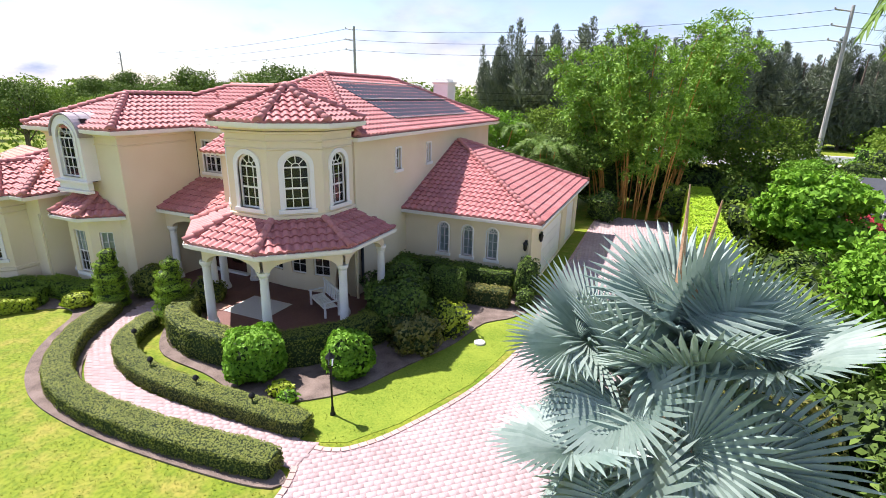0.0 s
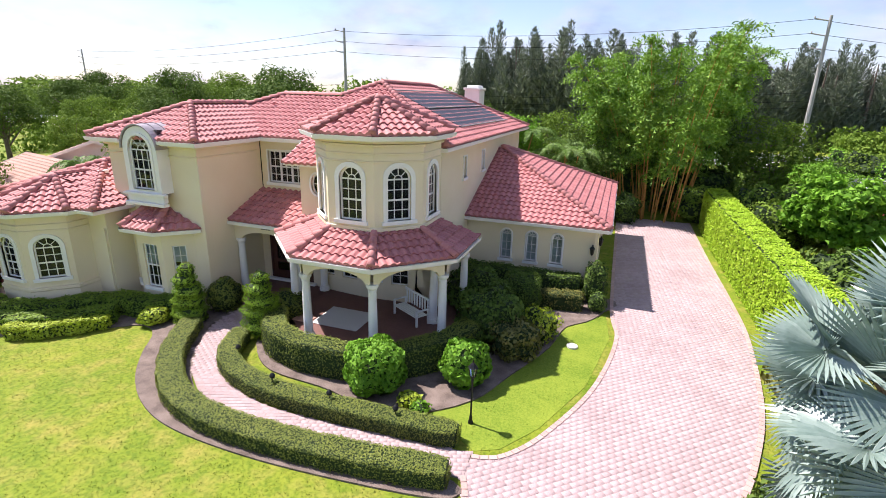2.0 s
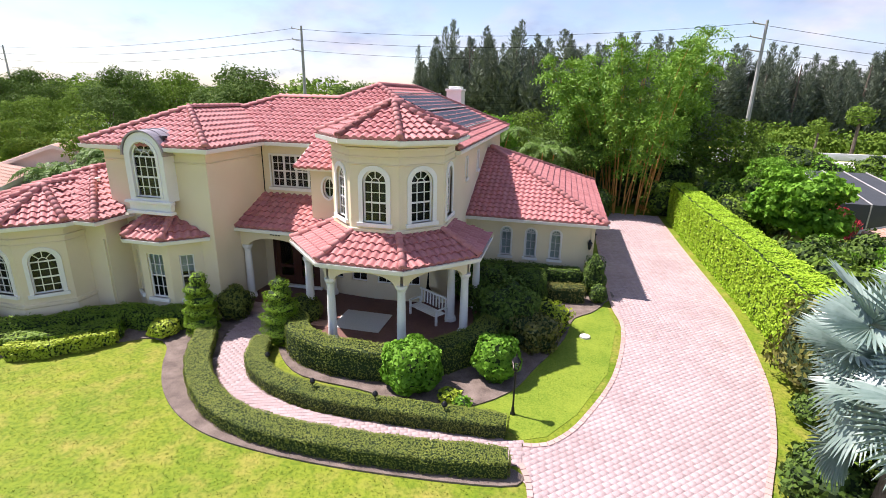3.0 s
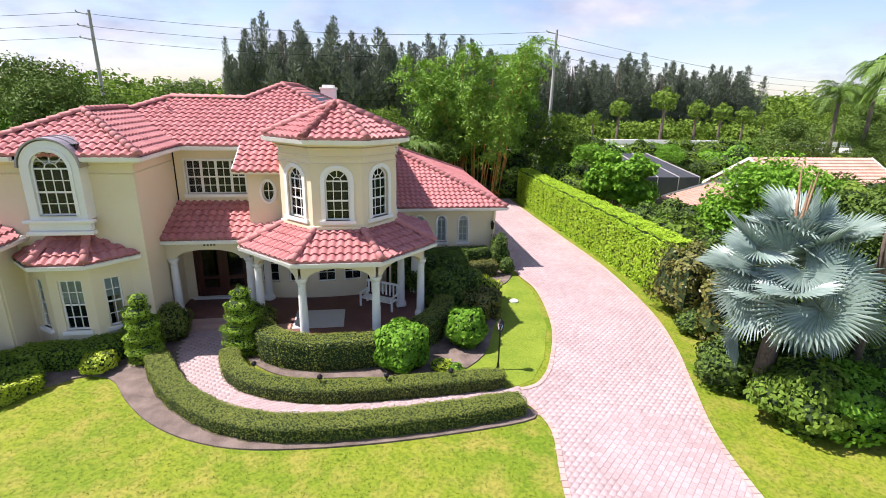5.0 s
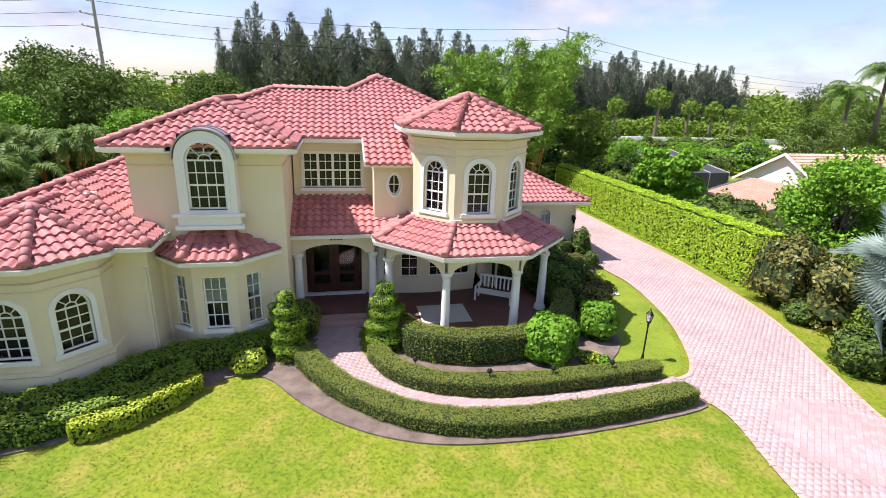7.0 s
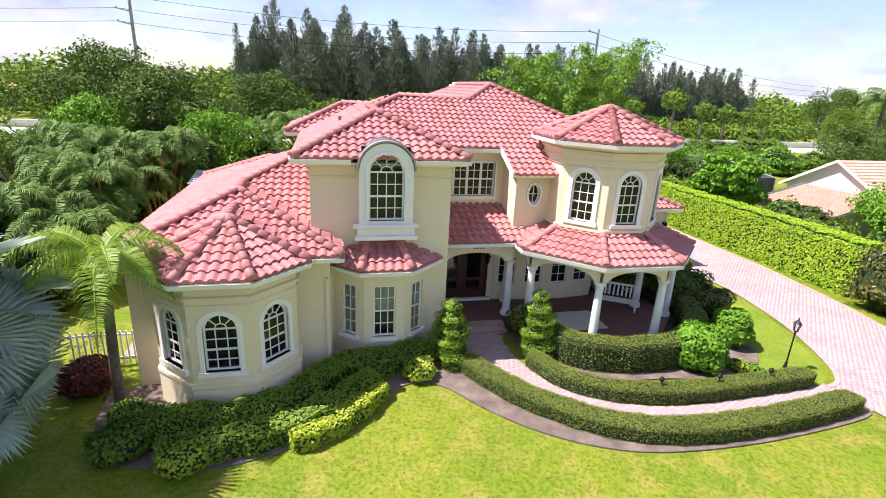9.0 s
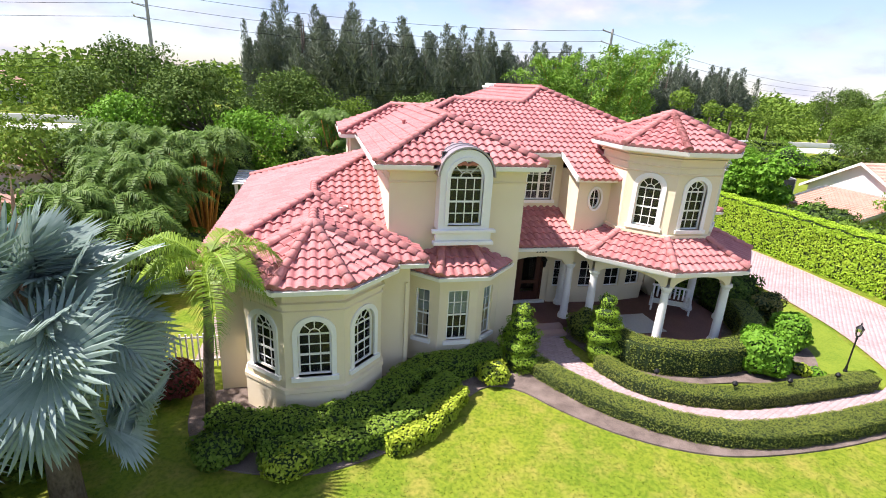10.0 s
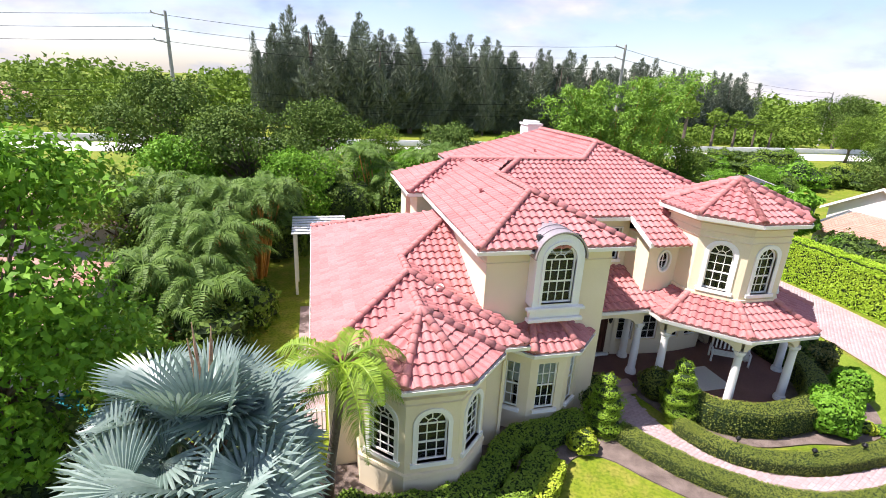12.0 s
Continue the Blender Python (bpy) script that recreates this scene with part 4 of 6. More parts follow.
planes, caps = [], []
for k in (6, 7, 0, 1, 2):
    a, b = tco[k], tco[k + 1]
    way, pitch, ref = plane_between(a, b, TA, LE, 5.08)
    planes.append(([a, b, TA], way, pitch, ref))
for k in (7, 0, 1, 2):
    caps.append(((*tco[k], LE + 0.05), (*TA, 5.12)))
caps.append(((*TA, 5.12), (-25.92, 6.9, 5.12)))
planes.append(([tco[3], (TA[0], 6.9), TA], (1, 0.0), 0.43, (-23.68, 6.1, LE)))
planes.append(([tco[6], TA, (TA[0], 6.9)], (-1, 0.0), 0.43, (-28.16, 6.1, LE)))
roof("roof", house, "faceted pink tile turret roof", planes, caps, [[(*tco[k], LE) for k in (6, 7, 8, 1, 2)] + [(tco[2][0] + 0.03, 4.6, LE)]], True, soffit=[([tco[k] for k in (6, 7, 0, 1, 2, 3)], LE - 0.12)])

# garage wing
GE, GQ = 3.27, 0.412
gh = [(x + 10.9, 1.32, 0.50, 1.42, True, False) for x in (-8.95, -7.77, -6.6)]
gd = (4.6, 0.05, 4.9, 2.3, False, False)
gd2 = (9.6, 0.05, 2.5, 2.3, False, False)
house_wall([((-10.9, 13.95), (-4.85, 13.95), 0, 3.15, gh), ((-4.85, 13.95), (-4.85, 25.9), 0, 3.15, [gd, gd2]), ((-4.85, 25.9), (-10.9, 25.9), 0, 3.15, [])], "cream stucco garage wall")
for e in gh:
    window(house, (-10.9, 13.95), (-4.85, 13.95), e, 2, (0.33, 0.66), 0.05, blind=0.98, label="narrow arched window with a pale blind")
for s, wd in ((4.6, 4.9), (9.6, 2.5)):
    g = Geo()
    for i in range(4):
        g.box((-4.97, 13.95 + s, 0.36 + i * 0.57), (0.06, wd - 0.04, 0.55))
    part("garage_door", g, TRIM, house, "white panelled garage door")
GT = (-10.7, 19.85)
planes = [
    ([(-10.95, 13.52), (-4.4, 13.52), (-10.7, 19.82), (-10.95, 19.82)], (0, -1), GQ, (-8, 13.52, GE)),
    ([(-4.4, 13.52), (-4.4, 26.3), (-10.7, 20.0), (-10.7, 19.82)], (1, 0), GQ, (-4.4, 18, GE)),
    ([(-4.4, 26.3), (-10.95, 26.3), (-10.7, 20.0)], (0, 1), GQ, (-8, 26.3, GE)),
]
zt = GE + GQ * 6.3 + 0.05
roof("roof", house, "hipped pink tile garage roof", planes, [((-4.4, 13.52, GE + 0.05), (-10.7, 19.82, zt)), ((-4.4, 26.3, GE + 0.05), (-10.7, 20.0, zt))], [[(-10.9, 13.52, GE), (-4.4, 13.52, GE), (-4.4, 26.3, GE), (-10.8, 26.3, GE)]], soffit=[([(-10.9, 13.55), (-4.45, 13.55), (-4.45, 26.25), (-10.9, 26.25)], GE - 0.12)])
for x, y in ((-10.72, 9.5), (-23.45, 6.22), (-23.2, 5.2), (-14.05, 8.22), (-4.95, 13.87)):
    ztop = 6.55 if x < -10 and x > -14 else (3.25 if x < -20 else (5.9 if x < -10 else 3.1))
    g = Geo().box((x, y, ztop / 2 + (1.7 if x == -14.05 else 0)), (0.09, 0.07, ztop - (3.4 if x == -14.05 else 0)))
    part("downpipe", g, STUCCO, house, "cream square downpipe")
# added near-black boxes and tower floor: the shade inside the rooms as colour
for n_, c, s in (("room_shade_box", (-14.8, 17.5, 3.3), (7.0, 14.0, 6.2)), ("room_shade_box", (-21.4, 9.5, 3.3), (3.6, 5.4, 6.2)), ("room_shade_box", (-7.9, 19.9, 1.6), (5.2, 11.0, 2.6)), ("room_shade_box", (-26.1, 10.0, 1.9), (4.4, 8.2, 3.5))):
    part(n_, Geo().box(c, s), ROOM_SHADE, house)
part("tower_floor", Geo().prism(octagon(TC, 1.9)[:8], 3.3, 3.4), ROOM_SHADE, house)

# lanterns on the walls
def lantern(parent, at, label):
    x, y, z = at
    l = part("wall_lantern", Geo().box((x, y, z), (0.05, 0.1, 0.24)).tube([(x, y, z + 0.05), (x, y - 0.1, z + 0.16), (x, y - 0.2, z + 0.10)], 0.014, 6).lathe([(0.02, -0.2), (0.07, -0.14), (0.10, 0.10), (0.13, 0.12), (0.04, 0.22), (0.01, 0.3)], (x, y - 0.2, z - 0.1), 6), BLACK, parent, label)
    return l


lantern(house, lantern_at, "black wall lantern")
lantern(house, (-5.05, 13.9, 2.3), "black wall lantern")
lantern(house, (-4.76, 15.6, 2.3), "black wall lantern")


# ---- plants: builders ----
RNG = np.random.default_rng(7)


def leaf_cloud(points, normals, size, aspect=0.55, spread=0.8, rng=RNG):
    """A bent diamond leaf at each point, its face turned roughly along the normal."""
    n = len(points)
    nn = normals + rng.normal(0, spread, (n, 3))
    nn /= np.linalg.norm(nn, axis=1, keepdims=True) + 1e-9
    t = rng.normal(0, 1, (n, 3))
    t -= nn * (t * nn).sum(1, keepdims=True)
    t /= np.linalg.norm(t, axis=1, keepdims=True) + 1e-9
    b = np.cross(nn, t)
    s = size * rng.uniform(0.6, 1.35, (n, 1))
    droop = nn * s * 0.18
    v = np.stack([points - t * s * 0.5 - droop, points + b * s * aspect * 0.5, points + t * s * 0.5 - droop, points - b * s * aspect * 0.5], 1).reshape(-1, 3)
    f = np.arange(n * 4).reshape(n, 4)
    return v, f


def array_part(name, v, f, mat, parent=None, label="", kind=""):
    me = bpy.data.meshes.new(name)
    me.vertices.add(len(v))
    me.vertices.foreach_set("co", np.asarray(v, dtype=np.float32).ravel())
    k = f.shape[1]
    me.loops.add(f.size)
    me.loops.foreach_set("vertex_index", f.astype(np.int32).ravel())
    me.polygons.add(len(f))
    me.polygons.foreach_set("loop_start", np.arange(0, f.size, k, dtype=np.int32))
    me.update(calc_edges=True)
    me.materials.append(mat)
    ob = new(name, me)
    if parent is not None:
        ob.parent = parent
    if label or kind:
        tagged(ob, label, kind=kind)
    return ob


def merge(parts):
    vs, fs, k = [], [], 0
    for v, f in parts:
        vs.append(v)
        fs.append(f + k)
        k += len(v)
    return np.concatenate(vs), np.concatenate(fs)


def resample(path, step):
    pts = [np.array(p, float) for p in path]
    fine = []
    for i in range(len(pts) - 1):  # Catmull-Rom
        p0, p1, p2, p3 = pts[max(i - 1, 0)], pts[i], pts[i + 1], pts[min(i + 2, len(pts) - 1)]
        for t in np.linspace(0, 1, 12, endpoint=False):
            fine.append(0.5 * (2 * p1 + (p2 - p0) * t + (2 * p0 - 5 * p1 + 4 * p2 - p3) * t * t + (3 * p1 - p0 - 3 * p2 + p3) * t ** 3))
    fine.append(pts[-1])
    fine = np.array(fine)
    d = np.concatenate([[0], np.cumsum(np.linalg.norm(np.diff(fine, axis=0), axis=1))])
    n = max(2, int(d[-1] / step) + 1)
    s = np.linspace(0, d[-1], n)
    return np.stack([np.interp(s, d, fine[:, i]) for i in range(2)], 1), d[-1]


def hedge(path, width, height, leaf_mat, leaf, density, label, z0=0.0, group="", wobble=0.04, category="hedge", sides=0.6):
    """A clipped hedge along a line: leaves all over a core coloured near-black as inner shade."""
    line, length = resample(path, 0.25)
    rng = np.random.default_rng(int(abs(path[0][0] * 100)) + len(path))
    tang = np.gradient(line, axis=0)
    tang /= np.linalg.norm(tang, axis=1, keepdims=True)
    side = np.stack([tang[:, 1], -tang[:, 0]], 1)
    thing = empty("hedge", label, category, group=group)
    sec = [(-0.46, 0.0), (-0.5, 0.3), (-0.5, 0.85), (-0.42, 0.98), (0.42, 0.98), (0.5, 0.85), (0.5, 0.3), (0.46, 0.0)]
    g = Geo()
    for i, p in enumerate(line):
        end = min(1.0, 0.75 + min(i, len(line) - 1 - i) * 0.15)
        w = (width - leaf * 0.8) * end * (1 + wobble * math.sin(i * 1.7))
        h = (height - leaf * 0.5) * (0.97 + 0.03 * end + 0.5 * wobble * math.sin(i * 0.9 + 1))
        g.v += [(p[0] + side[i][0] * a * w, p[1] + side[i][1] * a * w, z0 + b * h) for a, b in sec]
    m = len(sec)
    for i in range(len(line) - 1):
        g.f += [(i * m + k, i * m + k + 1, (i + 1) * m + k + 1, (i + 1) * m + k) for k in range(m - 1)]
    g.f += [tuple(range(m)), tuple(range(len(line) * m - 1, (len(line) - 1) * m - 1, -1))]
    part("shade_core", g, HEDGE_SHADE, thing)
    n = int(length * (width + 2 * height) * density)
    s = rng.uniform(0, len(line) - 1.001, n)
    i = s.astype(int)
    fr = (s - i)[:, None]
    base = line[i] * (1 - fr) + line[i + 1] * fr
    sd = side[i]
    per = rng.uniform(0, width + 2 * height, n)
    a = np.where(per < height, -0.5, np.where(per > height + width, 0.5, (per - height) / width - 0.5))
    b = np.where(per < height, per / height, np.where(per > height + width, (2 * height + width - per) / height, 1.0))
    end = np.minimum(1.0, 0.75 + np.minimum(s, len(line) - 1 - s) * 0.15)
    wob = 1 + wobble * np.sin(s * 1.7)
    corner = np.where((np.abs(a) > 0.42) & (b > 0.9), 0.94, 1.0)
    pts = np.stack([base[:, 0] + sd[:, 0] * a * width * end * wob * corner, base[:, 1] + sd[:, 1] * a * width * end * wob * corner, z0 + b * height * (1 + 0.5 * wobble * np.sin(s * 0.9 + 1)) * corner], 1)
    nor = np.stack([sd[:, 0] * np.sign(a) * (np.abs(a) > 0.49), sd[:, 1] * np.sign(a) * (np.abs(a) > 0.49), (b >= 1.0) * 1.0], 1)
    # ends
    ne = int(width * height * density)
    for k, sg in ((0, -1), (len(line) - 1, 1)):
        aa, bb = rng.uniform(-0.42, 0.42, ne), rng.uniform(0, 1, ne)
        pe = np.stack([line[k][0] + side[k][0] * aa * width * 0.8 + tang[k][0] * sg * 0.06, line[k][1] + side[k][1] * aa * width * 0.8 + tang[k][1] * sg * 0.06, z0 + bb * height * 0.97], 1)
        pts = np.concatenate([pts, pe])
        nor = np.concatenate([nor, np.tile([tang[k][0] * sg, tang[k][1] * sg, 0.2], (ne, 1))])
    # fewer leaves on the sides let the shade-coloured inside darken them
    top = nor[:, 2] > 0.9
    keep = top | (rng.random(len(pts)) < sides)
    pts, nor, top = pts[keep], nor[keep], top[keep]
    nor[top] *= 1.8
    pts += rng.normal(0, leaf * 0.25, pts.shape)
    pts[:, 2] = np.maximum(pts[:, 2], z0 + 0.02)
    v, f = leaf_cloud(pts, nor * 1.3, leaf, 0.6, 0.55, rng)
    array_part("leaves", v, f, leaf_mat, thing, kind="stuff")
    return thing


def blob_points(c, r, n, rng, lump=0.15):
    d = rng.normal(0, 1, (n, 3))
    d /= np.linalg.norm(d, axis=1, keepdims=True)
    k = 1 + lump * (np.sin(d[:, 0] * 5 + c[0]) * np.cos(d[:, 1] * 4 + c[1]) + 0.6 * np.sin(d[:, 2] * 7 + c[0] * 2))
    depth = 1 - 0.22 * rng.random(n) ** 2
    return np.asarray(c) + d * np.asarray(r) * (k * depth)[:, None], d


def bush(x, y, r, h, leaf_mat, leaf, density, label, category="shrub", group="", z0=0.0, lump=0.12, name="shrub", sink=0.12):
    rng = np.random.default_rng(int(abs(x * 131 + y * 17) * 10) % 100000)
    thing = empty(name, label, category, group=group)
    c, rad = (x, y, z0 + h * 0.5 - sink * h * 0.3), (r, r, h * 0.55)
    g = Geo()
    verts, sides, rings = [], 14, 8
    for i in range(rings + 1):
        for k in range(sides):
            th, ph = i * math.pi / rings, k * math.tau / sides
            d = Vector((math.sin(th) * math.cos(ph), math.sin(th) * math.sin(ph), math.cos(th)))
            s = 0.86 * (1 + lump * (math.sin(d.x * 5 + c[0]) * math.cos(d.y * 4 + c[1]) + 0.6 * math.sin(d.z * 7 + c[0] * 2)))
            verts.append((c[0] + d.x * rad[0] * s, c[1] + d.y * rad[1] * s, max(z0, c[2] + d.z * rad[2] * s)))
    g.add(verts, [(i * sides + k, (i + 1) * sides + k, (i + 1) * sides + (k + 1) % sides, i * sides + (k + 1) % sides) for i in range(rings) for k in range(sides)])
    # inner body coloured as the shade deep in the shrub
    part("shade_core", g, HEDGE_SHADE, thing)
    n = int(4 * math.pi * r * max(r, h / 2) * density)
    p, d = blob_points(c, rad, n, rng, lump)
    keep = p[:, 2] > z0 + 0.03
    v, f = leaf_cloud(p[keep], d[keep] * 1.3, leaf, 0.6, 0.6, rng)
    array_part("leaves", v, f, leaf_mat, thing, kind="stuff")
    return thing


def spiral_topiary(x, y, h, label):
    """A conifer clipped into stacked bulging tiers round a stem."""
    rng = np.random.default_rng(int(abs(x) * 100))
    thing = empty("topiary", label, "topiary", group="topiaries by the front walk")
    part("trunk", Geo().tube([(x, y, 0), (x + 0.03, y, h * 0.5), (x, y, h * 0.95)], [0.07, 0.06, 0.03], 8), BARK, thing)
    tiers = [(0.17, 0.64, 0.42), (0.38, 0.62, 0.37), (0.57, 0.55, 0.34), (0.75, 0.45, 0.31), (0.91, 0.31, 0.33)]
    for q, r, t in tiers:
        c = (x + 0.06 * math.sin(q * 14), y + 0.06 * math.cos(q * 14), h * q)
        n = int(r * r * 10500)
        p, d = blob_points(c, (r, r, t), n, rng, 0.2)
        v, f = leaf_cloud(p, d * 1.3, 0.062, 0.5, 0.45, rng)
        tier = array_part("tier", v, f, TOPIARY, thing)
        # inner body coloured as the shade inside the tier
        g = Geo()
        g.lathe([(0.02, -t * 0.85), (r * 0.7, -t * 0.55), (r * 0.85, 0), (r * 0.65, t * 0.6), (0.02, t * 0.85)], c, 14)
        part("shade_core", g, HEDGE_SHADE, tier)
    return thing


def limb_points(a, b, bend, n=5):
    a, b = Vector(a), Vector(b)
    m = (a + b) / 2 + Vector(bend)
    return [a * (1 - t) ** 2 + m * 2 * t * (1 - t) + b * t * t for t in [i / (n - 1) for i in range(n)]]


def tree(name, label, h, crown_r, crown_h, leaf_mat, leaf, count, blobs=14, trunk_r=0.2, seed=1, category="tree", group="", low=0.35):
    """A broad tree at the origin: trunk, limbs and a crown of leaf clumps with gaps."""
    rng = np.random.default_rng(seed)
    thing = empty(name, label, category, group=group)
    g = Geo()
    g.tube(limb_points((0, 0, -0.05), (rng.normal(0, 0.2), rng.normal(0, 0.2), h * 0.62), (rng.normal(0, 0.3), rng.normal(0, 0.3), 0)), [trunk_r * 1.3, trunk_r, trunk_r * 0.85, trunk_r * 0.6, trunk_r * 0.35], 9)
    clouds, cz = [], h - crown_h / 2
    for i in range(blobs):
        th, u = rng.uniform(0, math.tau), rng.uniform(-0.9, 1)
        rr = math.sqrt(max(0.05, 1 - u * u)) * rng.uniform(0.45, 0.85)
        c = np.array([crown_r * rr * math.cos(th), crown_r * rr * math.sin(th), cz + crown_h / 2 * u * 0.75])
        r = crown_r * rng.uniform(0.28, 0.46)
        g.tube(limb_points((0, 0, h * rng.uniform(low * 0.6, 0.55)), c, (0, 0, 0.3), 4), [trunk_r * 0.4, trunk_r * 0.28, trunk_r * 0.16, 0.015], 5)
        p, d = blob_points(c, (r, r, r * 0.72), int(count / blobs), rng, 0.3)
        clouds.append(leaf_cloud(p, d + np.array([0, 0, 0.4]), leaf, 0.55, 0.8, rng))
    part("trunk", g, BARK, thing, smooth=True)
    v, f = merge(clouds)
    array_part("crown", v, f, leaf_mat, thing)
    return thing


def pine(name, label, h, seed, count=3200, group=""):
    """A tall ragged casuarina: thin stem, upswept plumes that narrow to the top."""
    rng = np.random.default_rng(seed)
    thing = empty(name, label, "tree", group=group)
    part("trunk", Geo().tube([(0, 0, -0.1), (0.1, 0, h * 0.5), (0, 0.1, h * 0.82)], [0.3, 0.2, 0.05], 6), BARK, thing)
    leaders = 6
    lx, ly = rng.normal(0, 0.095 * h, leaders), rng.normal(0, 0.095 * h, leaders)
    lh = np.concatenate([[1.0], rng.uniform(0.55, 0.95, leaders - 1)])
    k = rng.integers(0, leaders, count)
    z = rng.uniform(0.06, 1.0, count) ** 0.9
    ph = rng.uniform(0, math.tau, count)
    r = (0.006 + 0.115 * (1 - z) ** 0.6) * h * (0.3 + 0.8 * np.abs(np.sin(z * 17 + ph * 2 + k))) * np.sqrt(rng.random(count))
    grow = np.minimum(1, z * 1.6)
    p = np.stack([lx[k] * grow + r * np.cos(ph), ly[k] * grow + r * np.sin(ph), z * lh[k] * h], 1)
    up = np.stack([np.cos(ph) * 0.5, np.sin(ph) * 0.5, np.ones(count)], 1) + rng.normal(0, 0.3, (count, 3))
    up /= np.linalg.norm(up, axis=1, keepdims=True)
    s = rng.uniform(0.4, 1.1, (count, 1)) * (0.6 + 0.5 * (1 - z))[:, None]
    b = np.cross(up, rng.normal(0, 1, (count, 3)))
    b /= np.linalg.norm(b, axis=1, keepdims=True)
    v = np.stack([p - up * s * 0.4, p + b * s * 0.12, p + up * s * 1.0, p - b * s * 0.12], 1).reshape(-1, 3)
    array_part("crown", v, np.arange(count * 4).reshape(-1, 4), PINELEAF, thing)
    return thing


def frond(base, way, length, rise, droop, leaflets, width, rng, ribs, blades, vee=0.5):
    """One feather-palm frond: a bowed rib and two rows of narrow hanging leaflets."""
    b, w = Vector(base), Vector((way[0], way[1], 0)).normalized()
    n = 9
    pts = [b + w * length * (t - 0.12 * t * t) + Vector((0, 0, length * (rise * t - droop * t * t))) for t in [i / (n - 1) for i in range(n)]]
    ribs.tube(pts, [0.035 - 0.003 * i for i in range(n)], 5)
    side = Vector((-w.y, w.x, 0))
    for i in range(leaflets):
        t = 0.14 + 0.86 * i / leaflets
        k = min(int(t * (n - 1)), n - 2)
        p = pts[k].lerp(pts[k + 1], t * (n - 1) - k)
        d = (pts[k + 1] - pts[k]).normalized()
        ln = width * math.sin(math.pi * min(1, 0.22 + 0.75 * t)) * rng.uniform(0.85, 1.1)
        for sg in (-1, 1):
            e = (side * sg + d * 0.55 + Vector((0, 0, vee * rng.uniform(0.2, 1.0)))).normalized()
            tip = p + e * ln - Vector((0, 0, ln * rng.uniform(0.35, 0.95)))
            mid = p + e * ln * 0.5
            q = d * 0.035 * (width / 0.8 + 0.3) * min(1.0, 24 / leaflets)
            blades.add([p - q * 0.6, mid - q, tip, mid + q, p + q * 0.6], [(0, 1, 3, 4), (1, 2, 3)])


def feather_palm(name, label, trunk_pts, trunk_r, crown, fronds, length, width, leaf_mat, seed, leaflets=34, group="", category="palm tree", shaft=True):
    rng = random.Random(seed)
    thing = empty(name, label, category, group=group)
    if trunk_pts:
        n = len(trunk_pts)
        part("trunk", Geo().tube(trunk_pts, [trunk_r * (1.25 - 0.4 * i / (n - 1)) for i in range(n)], 10), BARK, thing, smooth=True)
    ribs, blades = Geo(), Geo()
    if shaft:
        ribs.tube([(crown[0], crown[1], crown[2] - 0.9), (crown[0], crown[1], crown[2] - 0.3), (crown[0], crown[1], crown[2] + 0.15)], [trunk_r * 0.8, trunk_r * 1.0, 0.05], 8)
    for i in range(fronds):
        a = i * 2.399 + rng.uniform(-0.2, 0.2)
        up = i / fronds
        frond(crown, (math.cos(a), math.sin(a)), length * rng.uniform(0.85, 1.1), 0.25 + 0.95 * up, 0.75 + 0.35 * rng.random(), leaflets, width, rng, ribs, blades)
    part("rib", ribs, leaf_mat, thing)
    part("foliage", blades, leaf_mat, thing)
    return thing


def fan_leaf(g, stalks, base, way, stalk, radius, rng, segs=42, arc=300):
    """A stiff pleated fan: segments joined near the hub, free and split at the tips."""
    way = Vector(way).normalized()
    hub = Vector(base) + way * stalk - Vector((0, 0, 0.10 * stalk * stalk))
    stalks.tube([base, Vector(base) + way * stalk * 0.5, hub], [0.045, 0.035, 0.028], 6)
    tilt = Vector((0, 0, 1))
    side = way.cross(tilt)
    side = side.normalized() if side.length > 0.05 else Vector((1, 0, 0))
    up = side.cross(way).normalized()
    roll = rng.gauss(0, 0.55)
    side, up = side * math.cos(roll) + up * math.sin(roll), up * math.cos(roll) - side * math.sin(roll)
    fwd = (way * 0.85 + up * rng.uniform(-0.85, 0.35)).normalized()
    nor = side.cross(fwd).normalized()
    da = radians(arc) / segs
    for i in range(segs):
        a = -radians(arc) / 2 + (i + 0.5) * da
        ln = radius * (0.80 + 0.2 * math.cos(a * 0.55)) * rng.uniform(0.93, 1.05)
        cup = 0.85

        def at(an, r, lift=0.0):
            return hub + (fwd * math.cos(an) + side * math.sin(an)) * r + nor * (lift + cup * r * (1 - math.cos(an)) * 0.5 - 0.10 * (r / radius) ** 2 * radius)

        r1 = ln * 0.60
        sag = rng.uniform(-0.03, 0.05)
        v = [at(a - da * 0.5, 0.06), at(a, 0.06, 0.01), at(a + da * 0.5, 0.06), at(a - da * 0.5, r1), at(a, r1, 0.045), at(a + da * 0.5, r1), at(a - da * 0.27, ln * 0.85, -sag * 0.3), at(a, ln * 0.85, 0.03 - sag * 0.3), at(a + da * 0.27, ln * 0.85, -sag * 0.3), at(a + rng.uniform(-0.02, 0.02), ln * 1.06, -sag)]
        g.add(v, [(0, 1, 4, 3), (1, 2, 5, 4), (3, 4, 7, 6), (4, 5, 8, 7), (6, 7, 9), (7, 8, 9)])


